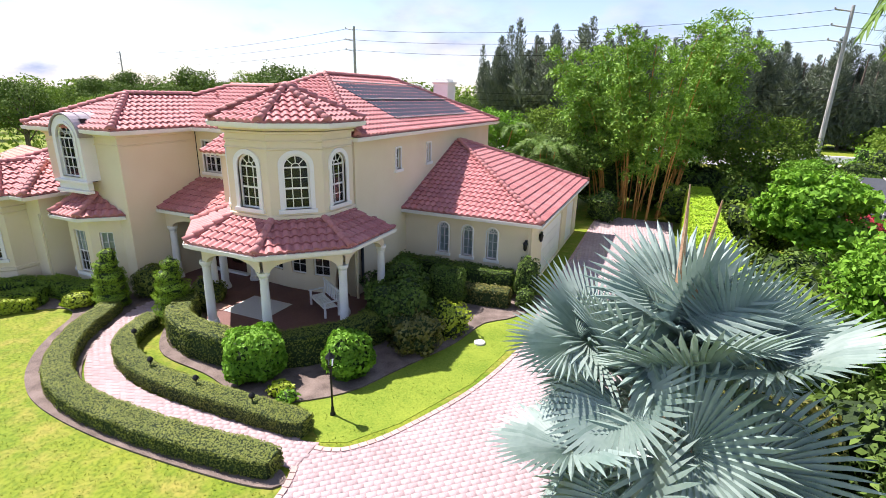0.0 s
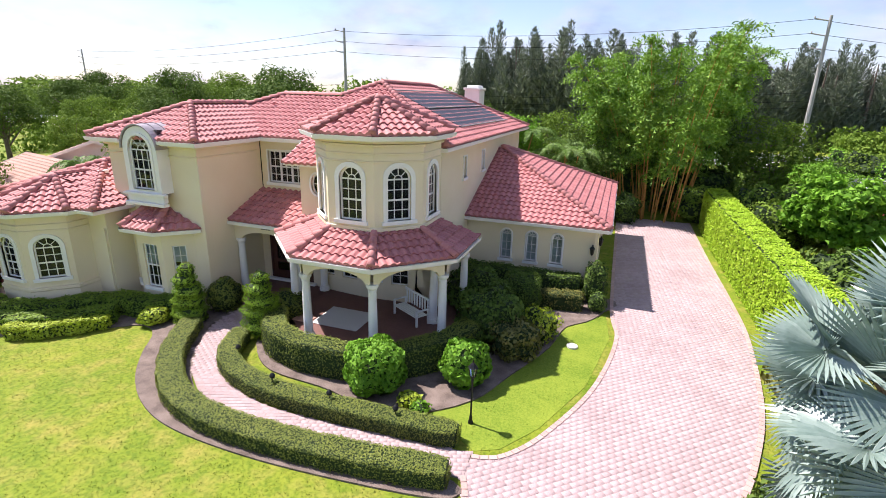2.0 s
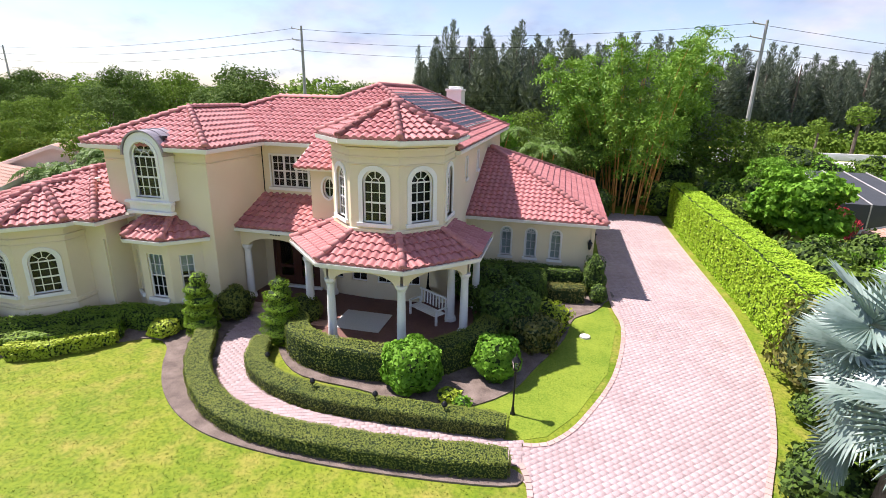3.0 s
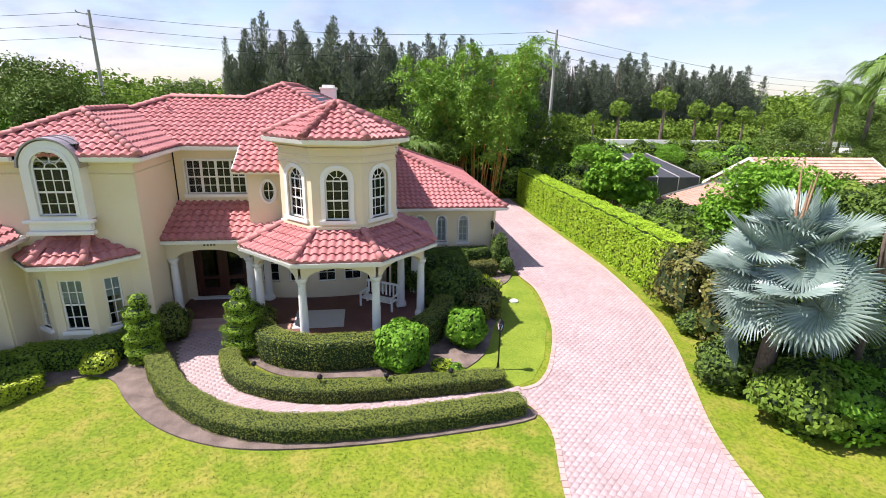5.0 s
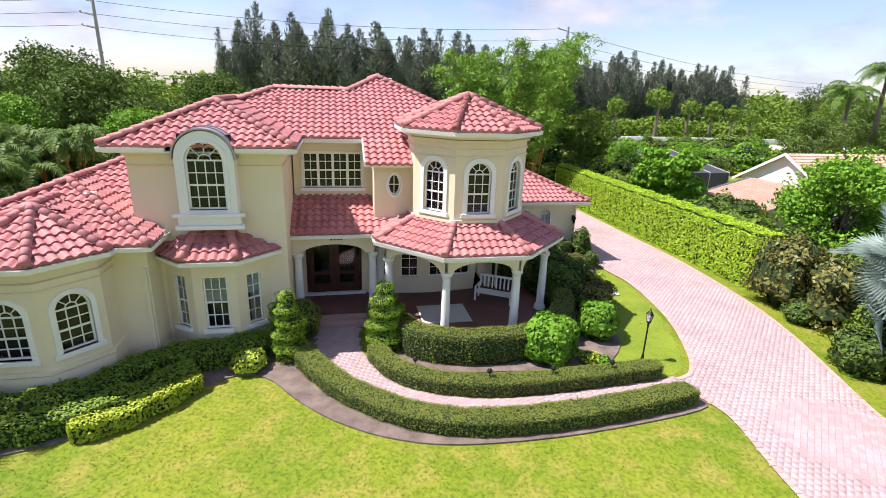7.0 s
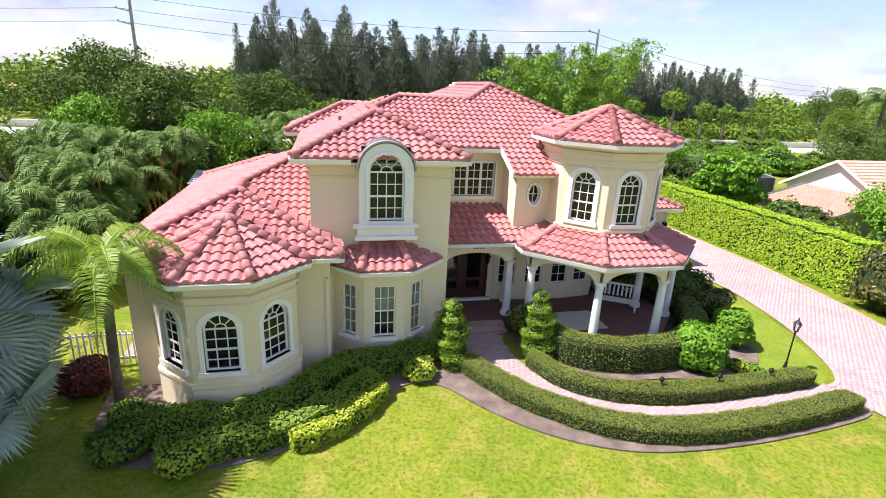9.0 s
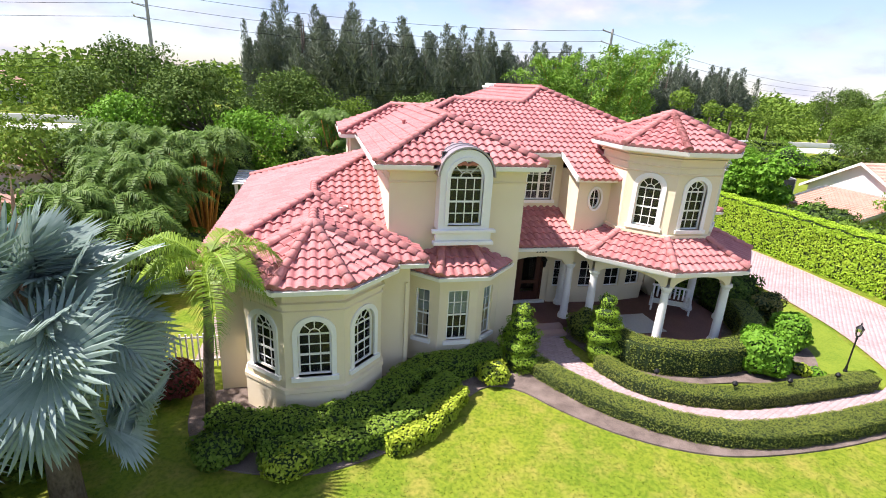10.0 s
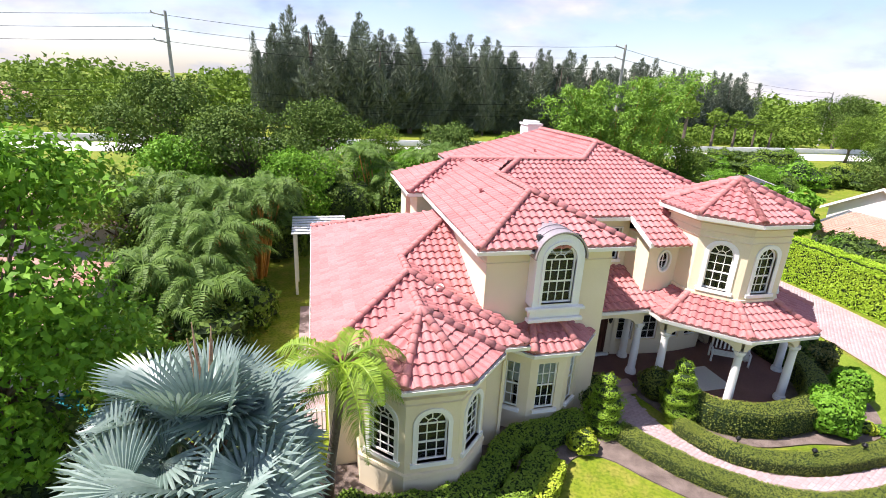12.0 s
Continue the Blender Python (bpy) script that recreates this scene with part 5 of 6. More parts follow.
def fan_palm(label, x, y, h, leaves, stalk, radius, seed, spears=5, trunk_r=0.24):
    rng = random.Random(seed)
    thing = empty("fan_palm", label, "palm tree", group="silver fan palms")
    part("trunk", Geo().tube([(x, y, -0.05), (x + 0.05, y, h * 0.5), (x, y, h)], [trunk_r * 1.35, trunk_r, trunk_r * 0.9], 12), BARK, thing, smooth=True)
    boots = Geo()
    for i in range(26):
        a, z = i * 2.4, h - 0.9 + 0.9 * i / 26
        d = Vector((math.cos(a), math.sin(a), 0.9))
        boots.tube([Vector((x, y, z)) + d * 0.12, Vector((x, y, z)) + d * 0.45], [0.07, 0.03], 5)
    part("leaf_base", boots, DRYPALM, thing, "brown split leaf bases")
    for i in range(leaves):
        stalks = Geo()
        a = i * 2.399 + rng.uniform(-0.25, 0.25)
        t = i / (leaves - 1)
        el = -1.05 + 2.5 * t ** 0.85 + rng.uniform(-0.3, 0.25)
        way = (math.cos(a) * math.cos(el), math.sin(a) * math.cos(el), math.sin(el))
        g = Geo()
        fan_leaf(g, stalks, (x, y, h - 0.1 + 0.25 * t), way, stalk * rng.uniform(0.55, 1.15), radius * rng.uniform(0.8, 1.1), rng, arc=rng.uniform(230, 310))
        part("leaf_stalk", stalks, BLUEPALM, part("fan_leaf", g, BLUEPALM, thing))
    g = Geo()
    for i in range(spears):
        a = i * 2.1
        g.tube([(x, y, h + 0.1), (x + 0.10 * math.cos(a), y + 0.10 * math.sin(a), h + 1.7), (x + 0.24 * math.cos(a), y + 0.24 * math.sin(a), h + 2.7 + 0.5 * rng.random())], [0.07, 0.055, 0.008], 6)
    part("spear_leaf", g, DRYPALM, thing, "unopened brown spear leaves")
    return thing


def bamboo(x, y, label):
    rng = np.random.default_rng(5)
    thing = empty("bamboo_clump", label, "bamboo")
    clouds = []
    for i in range(42):
        a, r = rng.uniform(0, math.tau), 2.6 * math.sqrt(rng.random())
        bx, by = x + r * math.cos(a) * 1.2, y + r * math.sin(a) * 0.9
        h = rng.uniform(7.0, 13.2)
        lean = rng.uniform(0.6, 3.8)
        tip = (bx + lean * math.cos(a) * 1.3, by + lean * math.sin(a), h)
        pts = limb_points((bx, by, 0), tip, (-0.2 * lean * math.cos(a), -0.2 * lean * math.sin(a), h * 0.22), 8)
        g = Geo().tube(pts, [0.055 - 0.006 * k for k in range(8)], 6)
        for k in range(1, 7):  # nodes
            g.tube([pts[k] - Vector((0, 0, 0.03)), pts[k] + Vector((0, 0, 0.03))], 0.065 - 0.006 * k, 6)
        part("culm", g, CULM, thing)
        for k in range(3, 8):
            for _ in range(4):  # side sprays, arching out and down
                b = rng.uniform(0, math.tau)
                out = np.array([math.cos(b), math.sin(b), 0]) * rng.uniform(0.7, 1.7)
                s = rng.random(75)
                p = np.array(pts[k]) + np.outer(s, out) + np.outer(0.9 * s - 1.5 * s * s, [0, 0, 1]) + rng.normal(0, 1, (75, 3)) * (0.20, 0.20, 0.16)
                clouds.append(leaf_cloud(p, np.tile(out * 0.4 + [0, 0, 0.7], (75, 1)), 0.34, 0.26, 0.8, rng))
    v, f = merge(clouds)
    array_part("foliage", v, f, BAMBOOLEAF, thing)
    return thing


# ---- ground, drive, walk and beds ----
ground = part("ground", Geo().add([(-900, -300, -0.03), (900, -300, -0.03), (900, 1500, -0.03), (-900, 1500, -0.03)], [(0, 1, 2, 3)]), GRASS)
tagged(ground, "sunlit yellow-green lawn, worn in patches", "ground", kind="structure")

DRIVE_L = [(-4.0, 31.5), (-4.0, 24.0), (-3.95, 13.0), (-3.7, 9.9), (-4.3, 6.2), (-5.4, 3.4), (-6.2, 2.2), (-6.75, 1.9), (-7.0, 1.86)]
DRIVE_L2 = [(-7.0, 1.15), (-6.75, 0.5), (-6.7, -0.4), (-7.1, -2.0), (-7.6, -4.5), (-8.6, -9.0), (-9.5, -14.0)]
DRIVE_R = [(1.0, 31.5), (1.0, 23.0), (1.1, 15.0), (1.0, 11.5), (0.45, 7.0), (-0.35, 4.0), (-1.3, 1.6), (-2.3, -1.0), (-2.8, -3.8), (-3.3, -8.0), (-3.8, -14.0)]


def smooth_line(path, step=0.4):
    p, _ = resample(path, step)
    return [tuple(q) for q in p]


left_edge = smooth_line(DRIVE_L) + smooth_line(DRIVE_L2)
right_edge = smooth_line(DRIVE_R)
DRIVE = right_edge + left_edge[::-1]
WALK_C = [(-17.6, 7.6), (-17.65, 6.3), (-17.45, 4.85), (-16.7, 3.4), (-15.4, 2.15), (-14.0, 1.48), (-12.5, 1.25), (-10.0, 1.32), (-7.0, 1.52)]


def ribbon(path, w0, w1, step=0.3):
    line, _ = resample(path, step)
    t = np.gradient(line, axis=0)
    t /= np.linalg.norm(t, axis=1, keepdims=True)
    k = np.linspace(0, 1, len(line))
    w = (w0 + (w1 - w0) * np.minimum(1, k * 2.5))[:, None] / 2
    s = np.stack([t[:, 1], -t[:, 0]], 1) * w
    return [tuple(q) for q in line + s] + [tuple(q) for q in (line - s)[::-1]]


WALK = ribbon(WALK_C, 1.7, 0.9)


def slab(name, poly, z0, z1, mat, label, category, kind="structure"):
    from mathutils.geometry import tessellate_polygon
    pts = [Vector((x, y, 0)) for x, y in poly]
    tris = tessellate_polygon([pts])
    n = len(poly)
    area = sum(a[0] * b[1] - b[0] * a[1] for a, b in zip(poly, poly[1:] + poly[:1]))
    g = Geo()
    f = []
    for t in tris:
        a, b, c = (pts[i] for i in t)
        f.append(tuple(t) if (b - a).cross(c - a).z > 0 else (t[0], t[2], t[1]))
    f += [(n + i, n + (i + 1) % n, (i + 1) % n, i) if area > 0 else (i, (i + 1) % n, n + (i + 1) % n, n + i) for i in range(n)]
    g.add([(x, y, z1) for x, y in poly] + [(x, y, z0) for x, y in poly], f)
    return tagged(part(name, g, mat), label, category, kind=kind)


driveway = slab("driveway", DRIVE, -0.03, 0.0, SAND, "pink brick-paver driveway with pale joints", "driveway")
walkway = slab("walkway", WALK, -0.03, 0.012, SAND, "narrow curved pink paver front walk", "path")
BED_R = [(-16.6, 6.9), (-16.2, 5.4), (-15.5, 4.3), (-14.2, 3.35), (-12.0, 3.1), (-10.4, 2.75), (-8.9, 3.0), (-7.6, 4.2), (-6.9, 5.9), (-6.0, 8.2), (-5.6, 10.2), (-4.9, 11.0), (-4.3, 12.2), (-4.2, 13.9), (-11.0, 13.9), (-11.0, 9.0), (-16.0, 8.0)]
slab("planting_bed", [tuple(q) for q in resample(BED_R, 0.5)[0]], -0.03, 0.025, MULCH, "dark mulched planting bed by the porch", "planting bed")
BED_L = [(-29.4, 5.0), (-29.2, 3.4), (-28.3, 2.0), (-26.2, 1.35), (-24.4, 1.7), (-22.9, 2.4), (-21.6, 3.6), (-20.6, 4.2), (-19.7, 3.8), (-18.9, 2.7), (-17.8, 1.5), (-16.4, 0.55), (-14.7, 0.0), (-12.0, -0.15), (-9.0, 0.05), (-7.1, 0.36), (-7.0, 0.85), (-9.0, 1.08), (-12.5, 0.88), (-14.4, 1.05), (-16.1, 2.05), (-17.3, 3.5), (-18.3, 5.1), (-18.4, 6.9), (-19.3, 8.0), (-23.0, 6.2), (-28.7, 5.2)]
slab("planting_bed", [tuple(q) for q in resample(BED_L, 0.4)[0]], -0.03, 0.02, MULCH, "grey-brown mulched bed along the front wall and hedge", "planting bed")
slab("pavement", [(-29.8, 7.0), (-28.75, 7.0), (-28.75, 17.0), (-29.8, 17.0)], -0.03, 0.03, SAND, "side path of worn pavers behind the low wing", "path")

LUSH_A = [(-7.9, 2.65), (-7.0, 2.1), (-6.4, 2.4), (-5.6, 3.6), (-4.55, 6.2), (-3.95, 9.9), (-4.15, 12.0), (-4.6, 11.6), (-5.6, 10.2), (-6.0, 8.2), (-6.9, 5.9), (-7.6, 4.2), (-8.6, 3.2)]
slab("lawn", LUSH_A, -0.03, -0.018, LUSH, "fresh green lawn between the drive and the porch bed", "lawn")

# porch floor and steps
pf = octagon(PORCH, 3.3)[:8]
slab("porch_floor", pf, -0.02, 0.33, PORCHTILE, "brown tiled porch floor", "floor")
slab("porch_floor", [(-19.15, 7.7), (-15.6, 7.7), (-15.6, 9.6), (-19.15, 9.6)], -0.02, 0.336, PORCHTILE, "brown tiled entrance floor", "floor")
for i in range(2):
    slab("step", [(-18.75, 7.0 + 0.36 * i), (-16.5, 7.0 + 0.36 * i), (-16.5, 7.72), (-18.75, 7.72)], -0.02, 0.12 + 0.11 * i, BORDER, "brick paver entrance step", "step")

# blades of grass over the near lawn
rng = np.random.default_rng(3)
pts = np.stack([rng.uniform(-36, 7, 130000), rng.uniform(-6.5, 15, 130000)], 1)


def inside_poly(p, poly):
    x, y = p[:, 0], p[:, 1]
    c = np.zeros(len(p), bool)
    q = np.array(poly)
    for (x0, y0), (x1, y1) in zip(q, np.roll(q, -1, 0)):
        hit = (y0 > y) != (y1 > y)
        c ^= hit & (x < (x1 - x0) * (y - y0) / (y1 - y0 + 1e-12) + x0)
    return c


keep = ~inside_poly(pts, DRIVE) & ~inside_poly(pts, WALK) & ~inside_poly(pts, [tuple(q) for q in resample(BED_L, 0.4)[0]]) & ~inside_poly(pts, [tuple(q) for q in resample(BED_R, 0.5)[0]])
keep &= ~((pts[:, 1] > 5) & (pts[:, 0] < -11))
pts = pts[keep]
fresh = inside_poly(pts, LUSH_A)
green = pts[fresh]
v, f = leaf_cloud(np.stack([green[:, 0], green[:, 1], np.full(len(green), -0.002)], 1), np.tile([0, 0.0, 1.0], (len(green), 1)), 0.055, 0.3, 0.5, rng)
tagged(array_part("grass", v, f, LUSH), "fresh green lawn grass by the drive", "grass", kind="stuff")
pts = pts[~fresh]
v, f = leaf_cloud(np.stack([pts[:, 0], pts[:, 1], np.full(len(pts), -0.005)], 1), np.tile([0, 0.0, 1.0], (len(pts), 1)), 0.055, 0.3, 0.5, rng)
v[:, 2] = np.maximum(v[:, 2], -0.035)
tagged(array_part("grass", v, f, BLADES), "short yellow-green lawn grass", "grass", kind="stuff")


# ---- hedges and shrubs round the house ----
hedge([(-18.8, 4.85), (-17.75, 3.0), (-16.65, 1.8), (-15.5, 0.98), (-14.25, 0.55), (-12.9, 0.4), (-11.15, 0.42), (-9.45, 0.55), (-7.3, 0.82)], 0.78, 0.48, HEDGE, 0.052, 1050, "low clipped green hedge on the lawn side of the walk", group="hedges along the walk")
hedge([(-16.45, 4.75), (-15.9, 3.45), (-15.0, 2.68), (-13.7, 2.22), (-12.05, 2.05), (-9.8, 2.1), (-7.5, 2.22)], 0.70, 0.48, HEDGE, 0.052, 1050, "low clipped green hedge on the porch side of the walk", group="hedges along the walk")
hedge([(-15.6, 5.7), (-14.9, 4.6), (-13.9, 4.1), (-12.6, 3.95), (-11.2, 4.15), (-10.0, 4.9), (-9.1, 6.0), (-8.6, 7.4), (-8.5, 9.0)], 0.85, 1.05, HEDGE, 0.065, 620, "waist-high clipped hedge curving round the porch")
hedge([(-11.0, 13.3), (-8.0, 13.25), (-5.4, 13.3)], 0.9, 1.15, DARKLEAF, 0.1, 300, "dark clipped hedge under the garage windows")
hedge([(-7.6, 12.0), (-6.4, 12.05), (-5.2, 12.2)], 0.8, 0.75, OLIVE, 0.09, 300, "low bronze-green hedge by the garage")
hedge([(-28.5, 3.2), (-27.4, 2.75), (-25.6, 2.7), (-24.2, 3.3), (-22.9, 4.7), (-21.4, 5.0), (-20.0, 5.4)], 0.85, 0.75, WALLHEDGE, 0.085, 520, "loose green hedge along the house wall", wobble=0.1, sides=0.9)
hedge([(-27.2, 1.9), (-25.4, 1.95), (-24.0, 2.4), (-22.9, 3.2), (-21.9, 4.1)], 0.8, 0.6, WALLHEDGE, 0.10, 420, "loose green shrubs in the front bed", wobble=0.14, sides=0.9)
hedge([(-24.1, 1.75), (-23.3, 2.1), (-22.7, 2.6), (-22.2, 3.1), (-21.7, 3.65)], 0.55, 0.48, YELLOW, 0.10, 620, "yellow-green low border shrubs", wobble=0.14, sides=1.0)
bush(-20.4, 4.5, 0.55, 0.62, YELLOW, 0.11, 300, "pale yellow variegated shrub")
bush(-26.6, 1.6, 0.6, 0.6, YELLOW, 0.11, 260, "pale yellow variegated shrub")
bush(-28.2, 2.3, 0.7, 0.7, MIDLEAF, 0.12, 260, "loose green shrub by the turret")
bush(-30.0, 5.3, 0.75, 0.95, REDLEAF, 0.13, 300, "dark red-leaved shrub beside the turret")
bush(-33.0, 5.5, 0.8, 1.0, REDLEAF, 0.13, 220, "red-leaved shrub under the fan palm")
bush(-10.6, 3.75, 0.94, 1.58, BRIGHT, 0.15, 420, "bright green rounded shrub with large leaves", group="round shrubs by the porch")
bush(-8.15, 5.0, 0.78, 1.4, BRIGHT, 0.15, 420, "bright green rounded shrub with large leaves", group="round shrubs by the porch")
bush(-9.3, 3.3, 0.35, 0.35, YELLOW, 0.14, 260, "small yellow-green ground plant")
bush(-8.9, 3.1, 0.3, 0.3, BRIGHT, 0.14, 220, "small green ground plant")
bush(-7.6, 11.2, 0.85, 1.75, DARKLEAF, 0.08, 600, "clipped dark green ball shrub", name="ball_shrub")
bush(-8.1, 8.3, 1.25, 1.9, DARKLEAF, 0.14, 260, "large loose dark green shrub", lump=0.25)
bush(-7.0, 7.4, 0.85, 1.35, OLIVE, 0.13, 240, "loose bronze-green shrub by the porch", lump=0.25)
bush(-6.6, 9.0, 0.75, 1.15, YELLOW, 0.13, 200, "loose yellow-green shrub by the lawn", lump=0.25)
bush(-9.2, 10.3, 1.3, 1.8, DARKLEAF, 0.13, 240, "large loose dark green shrub", lump=0.25)
bush(-10.0, 11.9, 0.9, 1.5, DARKLEAF, 0.12, 240, "dark green shrub against the wall", lump=0.2)
bush(-4.75, 13.2, 0.55, 1.9, DARKLEAF, 0.10, 320, "upright dark green shrub at the garage corner", lump=0.2)
bush(-4.55, 12.3, 0.4, 0.9, DARKLEAF, 0.10, 260, "small dark shrub by the drive")
bush(-18.9, 6.6, 0.75, 1.35, HEDGE, 0.09, 380, "dark green clipped shrub by the entrance", group="shrubs flanking the entrance")
bush(-15.9, 6.7, 0.72, 1.25, HEDGE, 0.09, 380, "dark green clipped shrub by the entrance", group="shrubs flanking the entrance")
spiral_topiary(-19.25, 5.15, 2.25, "green spiral topiary beside the front walk")
spiral_topiary(-16.05, 5.35, 2.35, "green spiral topiary beside the front walk")

# tall hedge and shrubs beyond the drive
hedge([(2.3, 31.0), (2.25, 24.0), (2.35, 16.0), (2.4, 8.2)], 1.5, 2.75, LIME, 0.13, 330, "tall lime-green clipped boundary hedge", wobble=0.025, sides=1.0)
bush(1.75, 6.6, 1.25, 3.2, OLIVE, 0.19, 110, "tall bronze-green shrub beside the drive", lump=0.3)
bush(2.3, 4.6, 1.4, 2.9, OLIVE, 0.19, 100, "tall bronze-green shrub beside the drive", lump=0.3)
bush(1.1, 5.0, 0.7, 0.9, DARKLEAF, 0.15, 140, "small dark shrub beside the drive")
bush(-0.3, 1.5, 0.9, 1.5, DARKLEAF, 0.16, 180, "dark leafy shrub at the foot of the fan palm", lump=0.25)
bush(1.2, 1.9, 1.1, 1.9, MIDLEAF, 0.16, 180, "leafy green shrub under the fan palm", lump=0.25)
bush(2.2, -0.7, 1.6, 1.6, BRIGHT, 0.2, 150, "leafy green ground cover under the fan palm", lump=0.25)
bush(0.7, -0.6, 1.25, 1.7, MIDLEAF, 0.2, 160, "leafy green ground cover under the fan palm", lump=0.25)
bush(4.0, 1.6, 1.8, 2.4, DARKLEAF, 0.2, 90, "dense dark green shrub", lump=0.25)
bush(5.6, 4.8, 2.0, 3.0, DARKLEAF, 0.22, 80, "dense dark green shrub", lump=0.25)

# lawn furniture and lamps
lamp = empty("lamp_post", "slim black lamp post with a lantern on the lawn", "lamp post")
LX, LY = -7.4, 3.15
part("post", Geo().lathe([(0.075, 0), (0.075, 0.05), (0.05, 0.1), (0.045, 0.22), (0.028, 0.26), (0.026, 1.3), (0.04, 1.32), (0.04, 1.36), (0.02, 1.4)], (LX, LY, -0.02), 10), BLACK, lamp)
lan = part("lantern", Geo().lathe([(0.03, 1.38), (0.07, 1.42), (0.075, 1.45)], (LX, LY, 0), 6), BLACK, lamp)
part("lantern_cap", Geo().lathe([(0.14, 1.72), (0.12, 1.74), (0.05, 1.83), (0.02, 1.86), (0.025, 1.9), (0.005, 1.95)], (LX, LY, 0), 6), BLACK, lan)
g = Geo()
for k in range(6):
    a = k * math.tau / 6
    g.tube([(LX + 0.072 * math.cos(a), LY + 0.072 * math.sin(a), 1.44), (LX + 0.125 * math.cos(a), LY + 0.125 * math.sin(a), 1.73)], 0.008, 4)
part("lantern_bars", g, BLACK, lan)
part("lantern_glass", Geo().lathe([(0.065, 1.45), (0.115, 1.72)], (LX, LY, 0), 6), GLASS, lan)
for x, y in ((-13.2, 2.25), (-11.2, 2.12), (-9.2, 2.15), (-15.3, 3.25)):
    spot = empty("garden_light", "small black path light in the hedge", "garden light", group="path lights")
    part("stake", Geo().tube([(x, y, 0), (x, y, 0.62)], 0.012, 6), BLACK, spot)
    part("hood", Geo().lathe([(0.03, 0.56), (0.07, 0.6), (0.09, 0.66), (0.05, 0.72), (0.01, 0.75)], (x, y, 0), 10), BLACK, spot)
tagged(part("valve_cover", Geo().lathe([(0.2, -0.02), (0.2, 0.04), (0.17, 0.06), (0.02, 0.065)], (-5.2, 8.7, 0), 16), CONCRETE), "round pale valve cover in the lawn", "cover")

# porch: swing bench, table, mat
bench = empty("bench", "white slatted bench on the porch", "bench")
BXC, BYC = -11.7, 8.6
for i in range(5):
    part("seat_slat", Geo().box((BXC, BYC - 0.45 + i * 0.11, 0.80), (1.5, 0.09, 0.03)), TRIM, bench)
for i in range(9):
    part("back_slat", Geo().box((BXC - 0.68 + i * 0.17, BYC + 0.10, 1.12), (0.07, 0.03, 0.5)), TRIM, bench)
part("top_rail", Geo().box((BXC, BYC + 0.10, 1.40), (1.56, 0.05, 0.09)), TRIM, bench)
for sx in (-0.74, 0.74):
    part("arm", Geo().box((BXC + sx, BYC - 0.2, 1.03), (0.07, 0.62, 0.05)), TRIM, bench)
    for dy in (-0.45, 0.08):
        part("leg", Geo().box((BXC + sx, BYC + dy, 0.68), (0.07, 0.07, 0.70)), TRIM, bench)
bench.matrix_basis = pose(-11.15, 8.15, -0.1, 0, 0, -32) @ pose(-BXC, -BYC, 0)
tagged(part("door_mat", Geo().box((-13.6, 7.0, 0.345), (1.9, 1.6, 0.02)), CONCRETE), "pale woven mat on the porch floor", "mat")
tagged(part("door_mat", Geo().box((-15.0, 6.4, 0.345), (0.75, 0.5, 0.02)), SALMON), "small tan mat on the porch floor", "mat")

# ---- palms ----
fan_palm("silver-blue fan palm with stiff pleated leaves beside the drive", 0.25, 0.55, 4.1, 42, 1.65, 1.18, 11)
fan_palm("silver-blue fan palm with stiff pleated leaves beside the lawn", -30.95, 1.1, 4.1, 44, 1.85, 1.32, 23)
feather_palm("feather_palm", "slender young palm with arching yellow-green fronds", [(-28.75, 4.0, -0.05), (-28.65, 3.8, 1.5), (-28.45, 3.5, 3.2), (-28.35, 3.3, 4.4)], 0.12, (-28.33, 3.28, 4.75), 13, 2.0, 0.62, PALMLEAF, 4, 78)
bush(-33.2, -0.6, 1.6, 1.8, DARKLEAF, 0.2, 110, "dark shrub under the fan palm", lump=0.25)
bush(-32.8, 3.2, 1.3, 1.4, DARKLEAF, 0.2, 110, "dark shrub under the fan palm", lump=0.25)


# ---- trees and buildings beyond the garden ----
def scatter(proto, spots, seed=0, lo=0.85, hi=1.15, wide=(1.0, 1.0)):
    rng = random.Random(seed)
    for i, (x, y, s) in enumerate(spots):
        m = pose(x, y, 0, 0, 0, rng.uniform(0, 360))
        k = s * rng.uniform(lo, hi)
        if i == 0:
            proto.matrix_basis = m
            proto.scale = (k, k, k)
        else:
            c = copy_thing(proto, m)
            w = k * rng.uniform(*wide)
            c.scale = (w, w, k)


broad = [tree("tree", "broad dense green tree behind the house", 9.0, 4.2, 6.5, MIDLEAF, 0.25, 12500, 22, 0.25, 31, group="trees behind the house"),
         tree("tree", "dark spreading tree behind the house", 9.5, 4.6, 6.0, DARKLEAF, 0.25, 12500, 24, 0.28, 32, group="trees behind the house"),
         tree("tree", "bright green leafy tree behind the house", 8.0, 3.4, 6.2, BRIGHT, 0.24, 9000, 18, 0.2, 33, group="trees behind the house")]
scatter(broad[0], [(-36.5, 35.0, 0.85), (-9.5, 37.0, 0.9), (6.5, 35.0, 0.8), (-23.0, 40.0, 0.95), (-75.0, 70.0, 1.2), (60.0, 52.0, 0.8), (75.0, 70.0, 0.9), (-62.0, 33.0, 0.8), (-72.0, 42.0, 0.9), (-56.0, 27.0, 0.7), (-85.0, 60.0, 1.0)], 1)
